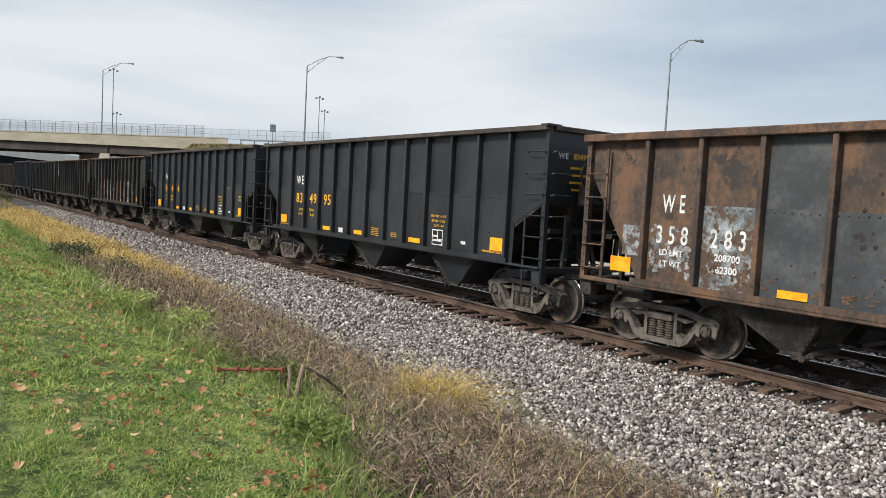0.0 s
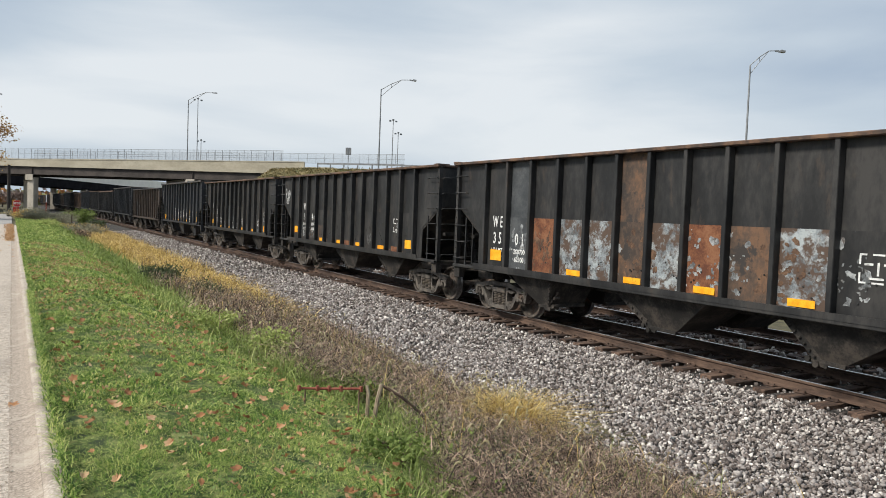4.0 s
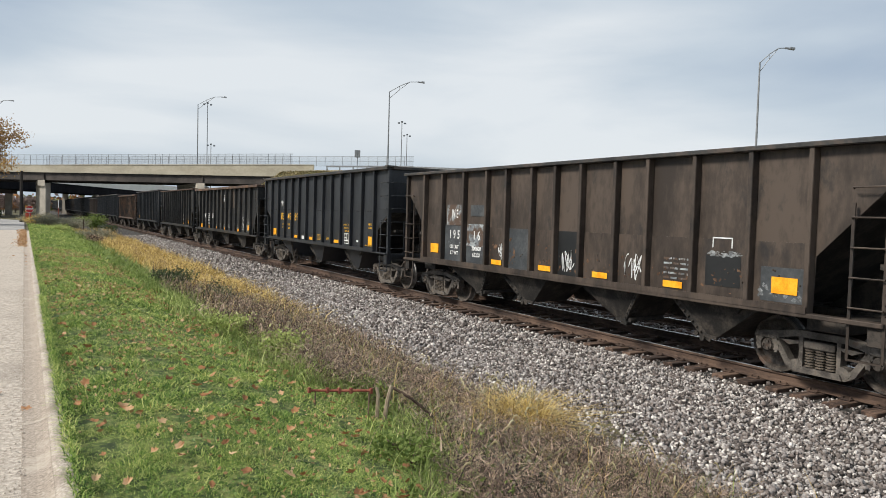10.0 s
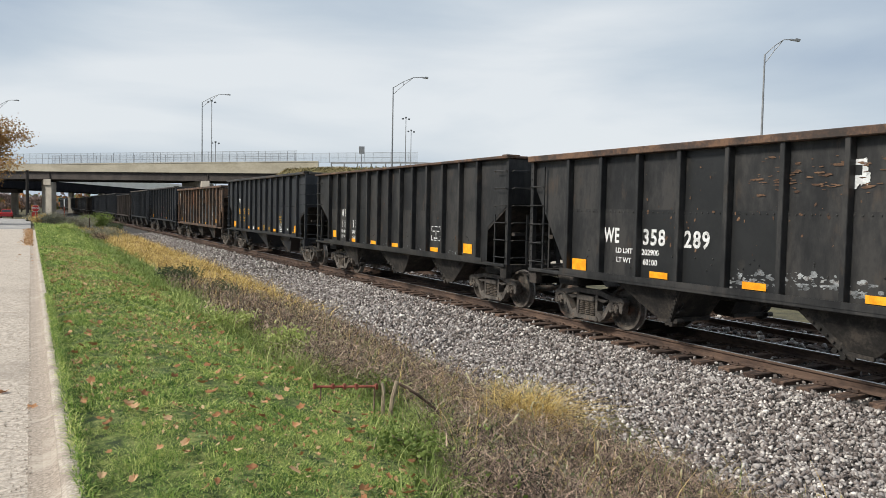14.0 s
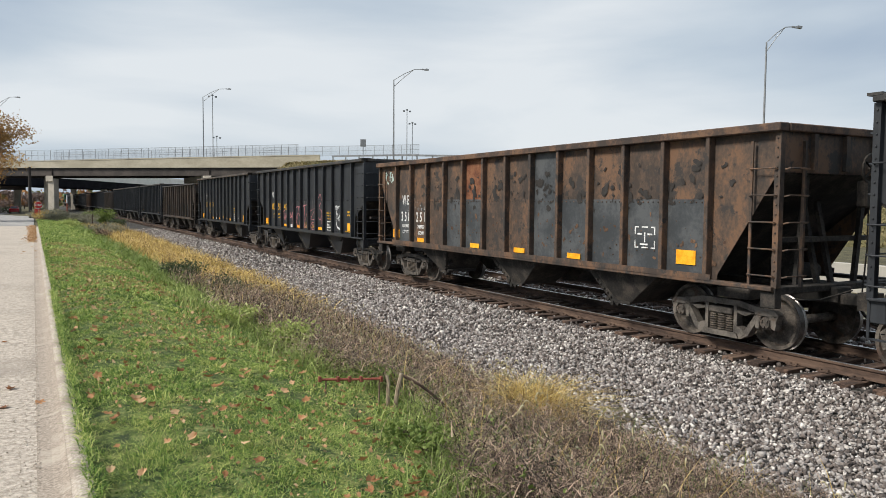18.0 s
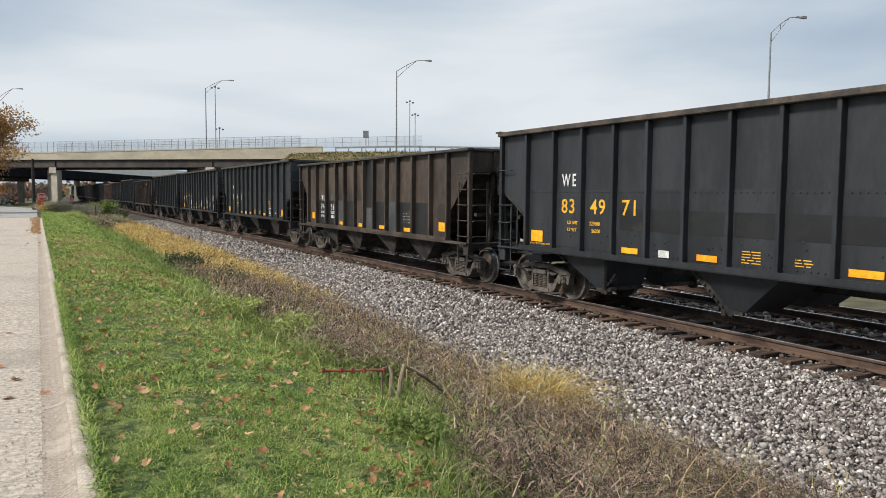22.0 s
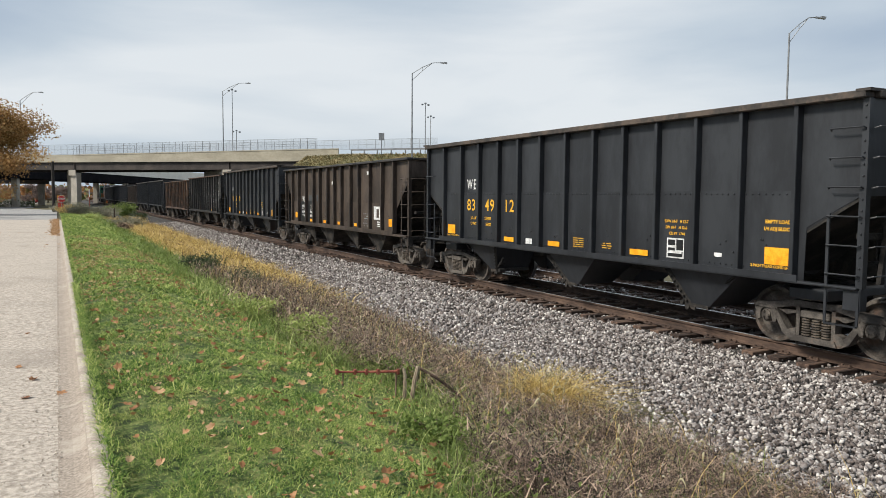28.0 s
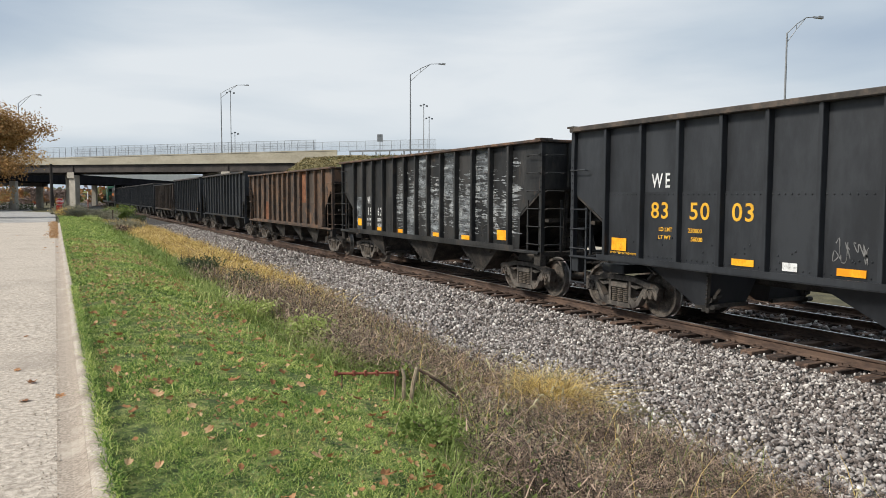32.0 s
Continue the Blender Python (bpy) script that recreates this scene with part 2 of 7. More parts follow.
M["kerb"] = material("stained kerb concrete", [(0.22, 0.185, 0.15), (0.38, 0.33, 0.28), (0.58, 0.52, 0.45)], 55.0, 0.92, bump=0.1, bump_scale=120, spread=0.2, stain=(0.19, 0.15, 0.12), stain_at=(0.5, 0.72), stain_scale=2.0)
M["bridge_beige"] = material("cream painted bridge concrete", [(0.36, 0.325, 0.25), (0.42, 0.38, 0.295), (0.47, 0.43, 0.34)], 0.25, 0.85, stretch=(1, 1, 2), bump=0.1)
M["bridge_far"] = material("pale bridge concrete", [(0.34, 0.33, 0.30), (0.42, 0.40, 0.36)], 0.25, 0.85)
M["girder"] = material("dark weathering steel girder", [(0.038, 0.032, 0.029), (0.055, 0.046, 0.042), (0.075, 0.062, 0.055)], 0.5, 0.8)
M["pier"] = material("light concrete pier", [(0.36, 0.33, 0.28), (0.46, 0.42, 0.36)], 0.8, 0.9, bump=0.1)
M["galv"] = material("galvanised steel", [(0.20, 0.21, 0.22), (0.30, 0.31, 0.32)], 2.0, 0.5, 0.5)
M["leaf_fallen"] = material("dry fallen leaf", [(0.20, 0.082, 0.034), (0.41, 0.195, 0.082), (0.66, 0.45, 0.27)], 8.0, 0.75, vary=0.5, spread=0.3, bump=0.2, translucent=0.2)
M["mud"] = material("dried gutter silt", [(0.17, 0.138, 0.108), (0.30, 0.25, 0.205), (0.46, 0.40, 0.34)], 55.0, 0.95, bump=0.08, bump_scale=120, spread=0.2, stain=(0.42, 0.365, 0.305), stain_at=(0.52, 0.66), stain_scale=3.0)
M["soil"] = material("soil and thatch", [(0.04, 0.038, 0.018), (0.075, 0.066, 0.032), (0.11, 0.10, 0.05)], 1.5, 0.95, bump=0.6, bump_scale=30)


# ---- mesh building ----
class Shape:
    """Collects vertices, faces and material indices for one mesh."""

    def __init__(self):
        self.v, self.f, self.mi = [], [], []

    def face(self, pts, mi=0):
        n = len(self.v)
        self.v.extend(tuple(p) for p in pts)
        self.f.append(tuple(range(n, n + len(pts))))
        self.mi.append(mi)

    def hexa(self, p, mi=0):
        """Eight corners: four below, then four above, both anticlockwise from above."""
        n = len(self.v)
        self.v.extend(tuple(q) for q in p)
        for q in ((3, 2, 1, 0), (4, 5, 6, 7), (0, 1, 5, 4), (1, 2, 6, 5), (2, 3, 7, 6), (3, 0, 4, 7)):
            self.f.append(tuple(n + i for i in q))
            self.mi.append(mi)

    def box(self, x0, x1, y0, y1, z0, z1, mi=0, bev=0.0):
        if not bev:
            self.hexa([(x0, y0, z0), (x1, y0, z0), (x1, y1, z0), (x0, y1, z0), (x0, y0, z1), (x1, y0, z1), (x1, y1, z1), (x0, y1, z1)], mi)
            return
        n = len(self.v)
        key = {}
        lo, hi = (x0, y0, z0), (x1, y1, z1)
        for sx in (0, 1):
            for sy in (0, 1):
                for sz in (0, 1):
                    s = (sx, sy, sz)
                    for ax in range(3):
                        p = [(lo[k] + bev * (k != ax)) if not s[k] else (hi[k] - bev * (k != ax)) for k in range(3)]
                        key[s, ax] = len(self.v)
                        self.v.append(tuple(p))

        def put(ids):
            pts = [Vector(self.v[i]) for i in ids]
            mid = sum(pts, Vector()) / len(pts)
            nor = (pts[1] - pts[0]).cross(pts[2] - pts[0])
            out = mid - Vector(((x0 + x1) / 2, (y0 + y1) / 2, (z0 + z1) / 2))
            self.f.append(tuple(ids if nor.dot(out) > 0 else ids[::-1]))
            self.mi.append(mi)

        for ax in range(3):
            a, b = [k for k in range(3) if k != ax]
            for side in (0, 1):
                ring = []
                for sa, sb in ((0, 0), (1, 0), (1, 1), (0, 1)):
                    s = [0, 0, 0]
                    s[ax], s[a], s[b] = side, sa, sb
                    ring.append(key[tuple(s), ax])
                put(ring)
            for sa in (0, 1):
                for sb in (0, 1):
                    s0, s1 = [0, 0, 0], [0, 0, 0]
                    s0[a] = s1[a] = sa
                    s0[b] = s1[b] = sb
                    s1[ax] = 1
                    put([key[tuple(s0), a], key[tuple(s1), a], key[tuple(s1), b], key[tuple(s0), b]])
        for sx in (0, 1):
            for sy in (0, 1):
                for sz in (0, 1):
                    put([key[(sx, sy, sz), k] for k in range(3)])

    def prism(self, poly, lo, hi, axis="x", mi=0):
        """A closed outline, extruded from lo to hi. The outline gives (y, z) for x, (x, z) for y, (x, y) for z."""
        def at(p, d):
            return {"x": (d, p[0], p[1]), "y": (p[0], d, p[1]), "z": (p[0], p[1], d)}[axis]
        n, k = len(self.v), len(poly)
        self.v.extend(at(p, lo) for p in poly)
        self.v.extend(at(p, hi) for p in poly)
        area = sum(poly[i][0] * poly[(i + 1) % k][1] - poly[(i + 1) % k][0] * poly[i][1] for i in range(k))
        flip = (area < 0) != (axis == "y")
        first, second = tuple(range(n + k - 1, n - 1, -1)), tuple(range(n + k, n + 2 * k))
        faces = [first, second] + [(n + i, n + (i + 1) % k, n + k + (i + 1) % k, n + k + i) for i in range(k)]
        for q in faces:
            self.f.append(q[::-1] if flip else q)
            self.mi.append(mi)

    def sweep(self, outline, stations, foot=-1e9):
        """A (y, z) outline carried along x; stations give x and a lift, which points below foot do not take."""
        n, k = len(self.v), len(outline)
        for x, lift in stations:
            self.v.extend((x, p[0], p[1] + (lift if p[1] > foot else 0.0)) for p in outline)
        for i in range(len(stations) - 1):
            for j in range(k):
                a, b = n + i * k + j, n + i * k + (j + 1) % k
                self.f.append((a, b, b + k, a + k))
                self.mi.append(0)
        self.f.append(tuple(range(n + k - 1, n - 1, -1)))
        self.f.append(tuple(range(n + (len(stations) - 1) * k, n + len(stations) * k)))
        self.mi.extend((0, 0))

    def beam(self, a, b, w, h, up=(0, 0, 1), mi=0, w1=None, h1=None):
        a, b = Vector(a), Vector(b)
        d = (b - a).normalized()
        side = d.cross(Vector(up))
        if side.length < 1e-4:
            side = d.cross(Vector((1, 0, 0)))
        side.normalize()
        top = side.cross(d)
        w1, h1 = w1 or w, h1 or h
        p = []
        for c, ww, hh in ((a, w, h), (b, w1, h1)):
            p.append([c - side * ww / 2 - top * hh / 2, c + side * ww / 2 - top * hh / 2, c + side * ww / 2 + top * hh / 2, c - side * ww / 2 + top * hh / 2])
        self.hexa([p[0][0], p[0][1], p[1][1], p[1][0], p[0][3], p[0][2], p[1][2], p[1][3]], mi)

    def tube(self, pts, r, n=6, mi=0, r1=None):
        rings = []
        k = len(pts)
        pts = [Vector(p) for p in pts]
        for i, p in enumerate(pts):
            d = (pts[min(i + 1, k - 1)] - pts[max(i - 1, 0)]).normalized()
            s = d.cross(Vector((0.13, 0.21, 1)) if abs(d.z) < 0.9 else Vector((1, 0.2, 0.1))).normalized()
            t = s.cross(d)
            rr = r + ((r1 if r1 is not None else r) - r) * i / max(k - 1, 1)
            base = len(self.v)
            for j in range(n):
                a = 2 * math.pi * j / n
                self.v.append(tuple(p + s * math.cos(a) * rr + t * math.sin(a) * rr))
            rings.append(base)
        for a, b in zip(rings, rings[1:]):
            for j in range(n):
                self.f.append((a + j, b + j, b + (j + 1) % n, a + (j + 1) % n))
                self.mi.append(mi)
        self.f.append(tuple(rings[0] + j for j in range(n)))
        self.f.append(tuple(rings[-1] + n - 1 - j for j in range(n)))
        self.mi.extend((mi, mi))

    def lathe(self, profile, n=24, axis="x", centre=(0, 0, 0), mi=0, mis=None):
        """(offset along the axis, radius) pairs, turned round the axis."""
        k = len(profile)
        base = len(self.v)
        for off, r in profile:
            for j in range(n):
                a = 2 * math.pi * j / n
                c, s = math.cos(a) * r, math.sin(a) * r
                p = {"x": (off, c, s), "y": (c, off, s), "z": (c, s, off)}[axis]
                self.v.append((p[0] + centre[0], p[1] + centre[1], p[2] + centre[2]))
        for i in range(k - 1):
            for j in range(n):
                q = (base + i * n + j, base + i * n + (j + 1) % n, base + (i + 1) * n + (j + 1) % n, base + (i + 1) * n + j)
                self.f.append(q)
                self.mi.append(mis[i] if mis else mi)

    def mesh(self, name, smooth=False):
        me = bpy.data.meshes.new(name)
        me.from_pydata(self.v, [], self.f)
        me.polygons.foreach_set("material_index", self.mi)
        if smooth:
            me.polygons.foreach_set("use_smooth", [True] * len(self.f))
        me.update()
        return me


def dress(me, *names):
    for n in names:
        me.materials.append(M[n])
    return me


def part(name, data, mat, parent, label="", at=None):
    """Links a mesh, or a Shape, as one part under a thing or a part."""
    me = data.mesh(name) if isinstance(data, Shape) else data
    if not me.materials:
        me.materials.append(M[mat])
    ob = new(name, me)
    if mat and me.materials[0] != M[mat]:
        ob.material_slots[0].link = "OBJECT"
        ob.material_slots[0].material = M[mat]
    ob.parent = parent
    if at is not None:
        ob.matrix_basis = at
    if label:
        ob["label"] = label
    return ob


def thing(name, at, label, category, group="", kind=""):
    ob = new(name)
    ob.empty_display_size = 0.3
    ob.matrix_basis = at
    return tagged(ob, label, category, group, kind)


def fast_mesh(name, verts, faces, mats, smooth=False):
    """A mesh from an (n, 3) and an (m, k) array."""
    me = bpy.data.meshes.new(name)
    k = faces.shape[1]
    me.vertices.add(len(verts))
    me.vertices.foreach_set("co", np.ascontiguousarray(verts, dtype=np.float32).ravel())
    me.loops.add(faces.size)
    me.loops.foreach_set("vertex_index", np.ascontiguousarray(faces, dtype=np.int32).ravel())
    me.polygons.add(len(faces))
    me.polygons.foreach_set("loop_start", np.arange(0, faces.size, k, dtype=np.int32))
    if smooth:
        me.polygons.foreach_set("use_smooth", np.ones(len(faces), dtype=bool))
    me.update(calc_edges=True)
    for n in mats:
        me.materials.append(M[n])
    return me


rng = np.random.default_rng(7)
TRACK = 11.38          # centre line of the near track
TRACK2, DROP2 = 15.6, -0.18


# ---- ground ----
PROFILE_X = [-400, -14, -9, -7.4, -7.2, 0.16, 0.236, 1.5, 2.6, 4.0, 5.2, 6.2, 8.6, 9.6, 13.2, 13.7, 17.6, 18.6, 24, 26.5, 30, 60, 400]
PROFILE_Z = [1.5, 1.0, 0.86, 0.82, 0.70, 0.70, 0.852, 0.72, 0.45, 0.05, -0.25, -0.42, -0.42, -0.30, -0.30, -0.42, -0.46, -0.75, -0.8, -0.8, -0.6, -0.6, -0.6]


def road_z(y):
    """Level of the street: flat at first, then dipping under the overpass."""
    return np.interp(y, [50, 55, 70, 110, 150, 220], [0.79, 0.77, 0.62, 0.12, -0.32, -0.6])


def ground_z(x, y):
    z = np.interp(x, PROFILE_X, PROFILE_Z)
    far = np.clip((np.asarray(y) - 62.0) / 30.0, 0, 1)
    level = np.where(np.asarray(x) < 9.0, 0.25, z)
    z = z * (1 - far) + np.minimum(level, z) * far
    dip = np.clip((0.6 - np.asarray(x)) / 0.6, 0, 1)
    z = z * (1 - dip) + np.minimum(z, road_z(y) - 0.09) * dip
    bumps = 0.035 * np.sin(1.7 * np.asarray(x) + 0.4 * np.asarray(y)) * np.sin(0.9 * np.asarray(y) + 1.1)
    soft = np.interp(x, [0.3, 1.2, 7.0, 8.5], [0, 1, 1, 0]) * np.interp(x, [-8, -7.9, 0.2, 0.3], [1, 0, 0, 1])
    return z + bumps * soft


def grid_mesh(name, xs, ys, zf, mats):
    X, Y = np.meshgrid(xs, ys)
    Z = zf(X, Y)
    v = np.stack([X.ravel(), Y.ravel(), Z.ravel()], 1)
    n, m = len(ys), len(xs)
    i = (np.arange(n - 1)[:, None] * m + np.arange(m - 1)[None, :]).ravel()
    return fast_mesh(name, v, np.stack([i, i + 1, i + m + 1, i + m], 1), mats, True)


xs = np.unique(np.concatenate([[-3000, -1200, -400, -120, -60, -30, -20], PROFILE_X, np.arange(0.3, 9.6, 0.25), [80, 120, 800, 3000]]))
ys = np.unique(np.concatenate([[-3000, -800, -200, -60, -30, -15, -5], np.arange(-2, 40, 0.4), np.arange(40, 130, 3), [140, 160, 200, 260, 340, 500, 1000, 4000]]))
ground = new("ground", grid_mesh("ground", xs, ys, ground_z, ["soil"]))
tagged(ground, "uneven soil with thatch under grass and weeds", "ground", kind="structure")


# ---- road and kerb ----
road = thing("road", pose(0, 0, 0), "worn pale concrete road with a gutter along its edge", "road", kind="structure")
slab_len = 4.6
for i in range(-2, 11):
    y0 = i * slab_len
    for x0, x1 in ((-7.2, -3.55), (-3.545, -0.012)):
        s = Shape()
        s.box(x0, x1, y0 + 0.002, y0 + slab_len - 0.002, 0.55, 0.790, bev=0.004)
        part("slab", s, "concrete", road)
M["old_asphalt"] = material("bleached old asphalt", [(0.20, 0.195, 0.19), (0.30, 0.29, 0.28), (0.38, 0.365, 0.35)], 0.5, 0.9, bump=0.3, bump_scale=30, stain=(0.14, 0.13, 0.125), stain_at=(0.55, 0.75), stain_scale=0.5)
street = new("road", grid_mesh("road", np.array([-120, -40, -8.2, -4.0, 0.0]), np.array([50.62, 53, 57, 62, 66, 70, 80, 90, 100, 110, 130, 150, 185, 220, 300.0]), lambda X, Y: road_z(Y) - 0.004, ["old_asphalt"]))
tagged(street, "bleached grey asphalt street dipping away under the overpass", "road", kind="structure")
kerb = thing("kerb", pose(0, 0, 0), "low worn concrete kerb stained by mud", "kerb", kind="structure")
kprof = Shape()
kprof.prism([(0.129, 0.5), (0.129, 0.832), (0.150, 0.847), (0.172, 0.854), (0.218, 0.857), (0.235, 0.85), (0.235, 0.5)], 0.004, 2.996, "y")
kmesh = kprof.mesh("kerbstone")
wash = Shape()
wash.prism([(-0.03, 0.5), (-0.03, 0.7915), (0.0, 0.793), (0.05, 0.799), (0.095, 0.813), (0.128, 0.832), (0.128, 0.5)], 0.004, 2.996, "y")
wash_mesh = wash.mesh("kerb_face")
for i in range(-2, 16):
    part("kerb_face", wash_mesh, "mud", part("kerbstone", kmesh, "kerb", kerb, at=pose(0, i * 3.0, 0)), "brown mud-stained kerb face")

# ---- tracks ----
def rail_mesh(y0, y1):
    s = Shape()
    half = [(-0.069, -0.171), (-0.069, -0.160), (-0.018, -0.138), (-0.009, -0.128), (-0.009, -0.052), (-0.034, -0.036), (-0.036, -0.010), (-0.028, -0.001), (0.028, -0.001), (0.036, -0.010), (0.034, -0.036), (0.009, -0.052), (0.009, -0.128), (0.018, -0.138), (0.069, -0.160), (0.069, -0.171)]
    s.prism(half, y0, y1, "y", 0)
    s.box(-0.024, 0.026, y0, y1, -0.004, 0.001, 1)
    return dress(s.mesh("rail"), "rail_side", "rail_top")


def track(cx, dz, y0, y1, label, tie_from, tie_to):
    t = thing("track", pose(cx, 0, dz), label, "track", kind="structure")
    rm = rail_mesh(y0, y1)
    for x in (-0.755, 0.755):
        part("rail", rm, None, t, "rusty rail with a polished head", at=pose(x, 0, 0))
    meshes = []
    for k in range(3):
        s = Shape()
        s.box(-1.30 + 0.03 * k, 1.28 + 0.02 * k, -0.115, 0.115, -0.34, -0.172, bev=0.012)
        meshes.append(s.mesh("tie"))
    plate = Shape()
    for x in (-0.755, 0.755):
        plate.box(x - 0.17, x + 0.17, -0.095, 0.095, -0.174, -0.158, bev=0.004)
        for sx in (-0.1, 0.1):
            for sy in (-0.06, 0.06):
                plate.box(x + sx - 0.015, x + sx + 0.015, sy - 0.015, sy + 0.015, -0.16, -0.135)
    pm = plate.mesh("tie_plates")
    r = random.Random(int(cx * 10))
    y = tie_from
    while y < tie_to:
        at = pose(r.uniform(-0.04, 0.04), y, r.uniform(-0.012, 0.0), 0, 0, r.uniform(-1.2, 1.2))
        part("tie", meshes[r.randrange(3)], "tie", t, at=at)
        y += 0.53 + r.uniform(-0.03, 0.03)
    rest = Shape()
    while y < y1 - 1:
        rest.box(-1.29, 1.29, y - 0.115, y + 0.115, -0.34, -0.172)
        y += 0.54
    tagged(part("far_ties", rest, "tie", t), kind="stuff")
    plates = Shape()
    y = tie_from
    base = pm
    pv = np.array([v.co[:] for v in base.vertices])
    pf = [tuple(p.vertices) for p in base.polygons]
    while y < 40:
        n = len(plates.v)
        plates.v.extend(map(tuple, pv + [0, y, 0]))
        plates.f.extend(tuple(i + n for i in f) for f in pf)
        plates.mi.extend([0] * len(pf))
        y += 0.53
    tagged(part("tie_plates", plates, "rail_side", t), kind="stuff")
    return t


track(TRACK, 0.0, -40, 330, "straight railway track, rusty rails on dark timber ties", -3, 62)
track(TRACK2, DROP2, -40, 330, "second railway track beyond the train", 2, 40)

# ---- ballast ----
M["stone"] = material("grey limestone ballast", [(0.026, 0.022, 0.021), (0.095, 0.080, 0.074), (0.205, 0.172, 0.157), (0.27, 0.253, 0.248), (0.42, 0.385, 0.362), (0.80, 0.77, 0.73)], 14.0, 0.9, island=True, vary=0.85, spread=0.50, bump=0.3, bump_scale=90)
# bed colour is near black: it paints the shade in gaps between stones
M["gap_shade_bed"] = material("shade-dark ballast bed", [(0.012, 0.011, 0.010), (0.032, 0.030, 0.028), (0.10, 0.094, 0.09)], 9.0, 0.95, bump=1.0, bump_scale=26)
bed_x = np.array([5.4, 6.0, 6.6, 8.6, 9.6, 10.2, 12.6, 13.2, 13.7, 17.6, 18.6, 19.4])


def bed_z(X, Y):
    return np.interp(X, bed_x, [-0.42, -0.43, -0.41, -0.38, -0.29, -0.250, -0.262, -0.30, -0.40, -0.44, -0.72, -0.8])


ballast = thing("ballast", pose(0, 0, 0), "bed of loose grey and white crushed limestone under the tracks", "ballast", kind="structure")
part("bed", grid_mesh("bed", bed_x, np.concatenate([np.arange(-40, 330, 10.0), [330.0]]), bed_z, ["gap_shade_bed"]), None, ballast)

gold_ratio = (1 + 5 ** 0.5) / 2
ico_v = np.array([(-1, gold_ratio, 0), (1, gold_ratio, 0), (-1, -gold_ratio, 0), (1, -gold_ratio, 0), (0, -1, gold_ratio), (0, 1, gold_ratio), (0, -1, -gold_ratio), (0, 1, -gold_ratio), (gold_ratio, 0, -1), (gold_ratio, 0, 1), (-gold_ratio, 0, -1), (-gold_ratio, 0, 1)]) / 1.9
ico_f = np.array([(0, 11, 5), (0, 5, 1), (0, 1, 7), (0, 7, 10), (0, 10, 11), (1, 5, 9), (5, 11, 4), (11, 10, 2), (10, 7, 6), (7, 1, 8), (3, 9, 4), (3, 4, 2), (3, 2, 6), (3, 6, 8), (3, 8, 9), (4, 9, 5), (2, 4, 11), (6, 2, 10), (8, 6, 7), (9, 8, 1)])


def turns(n):
    """n random rotation matrices."""
    q = rng.normal(size=(n, 4))
    q /= np.linalg.norm(q, axis=1)[:, None]
    w, x, y, z = q.T
    return np.stack([1 - 2 * (y * y + z * z), 2 * (x * y - z * w), 2 * (x * z + y * w), 2 * (x * y + z * w), 1 - 2 * (x * x + z * z), 2 * (y * z - x * w), 2 * (x * z - y * w), 2 * (y * z + x * w), 1 - 2 * (x * x + y * y)], 1).reshape(n, 3, 3)


def stones(centres, size):
    n = len(centres)
    v = ico_v[None] * (1 + rng.uniform(-0.55, 0.45, (n, 12, 1)))
    v = v * (size[:, None, None] * rng.uniform(0.5, 1.35, (n, 1, 3)))
    v = np.einsum("nij,nkj->nki", turns(n), v) + centres[:, None, :]
    f = ico_f[None] + 12 * np.arange(n)[:, None, None]
    return v.reshape(-1, 3), f.reshape(-1, 3)


def scatter_stones(x0, x1, y0, y1, per_m2, size, zf=bed_z):
    n = int((x1 - x0) * (y1 - y0) * per_m2)
    X, Y = rng.uniform(x0, x1, n), rng.uniform(y0, y1, n)
    sz = size * rng.uniform(0.55, 1.5, n)
    return np.stack([X, Y, zf(X, Y) + sz * rng.uniform(-0.5, 1.2, n)], 1), sz


loose = [scatter_stones(5.5, 10.05, -8, 2.2, 170, 0.028), scatter_stones(5.5, 10.08, 2.2, 13, 900, 0.0230), scatter_stones(5.9, 10.08, 13, 28, 440, 0.0295), scatter_stones(6.4, 10.08, 28, 75, 115, 0.036), scatter_stones(10.05, 14.3, 2, 30, 90, 0.026), scatter_stones(14.3, 19, 4, 35, 40, 0.045)]
sv, sf = stones(np.concatenate([a for a, b in loose]), np.concatenate([b for a, b in loose]))
tagged(part("stones", fast_mesh("stones", sv, sf, ["stone"]), None, ballast), kind="stuff")

M["grit"] = material("pale road grit", [(0.30, 0.255, 0.21), (0.50, 0.44, 0.38), (0.76, 0.70, 0.62)], 14.0, 0.9, island=True, vary=0.5, spread=0.35)
# grit washed along the gutter and over the road
n = 3600
gx = -0.01 - np.abs(rng.normal(0, 1, n)) * rng.choice([0.10, 0.9], n, p=[0.55, 0.45])
gy = 2.4 + 14 * rng.uniform(0, 1, n) ** 1.4
keep = gx > -3.4
gx, gy = gx[keep], gy[keep]
gs = rng.uniform(0.0018, 0.0055, len(gx))
gv, gf = stones(np.stack([gx, gy, 0.795 + gs * 0.4], 1), gs)
tagged(part("grit", fast_mesh("grit", gv, gf, ["grit"]), None, road), kind="stuff")

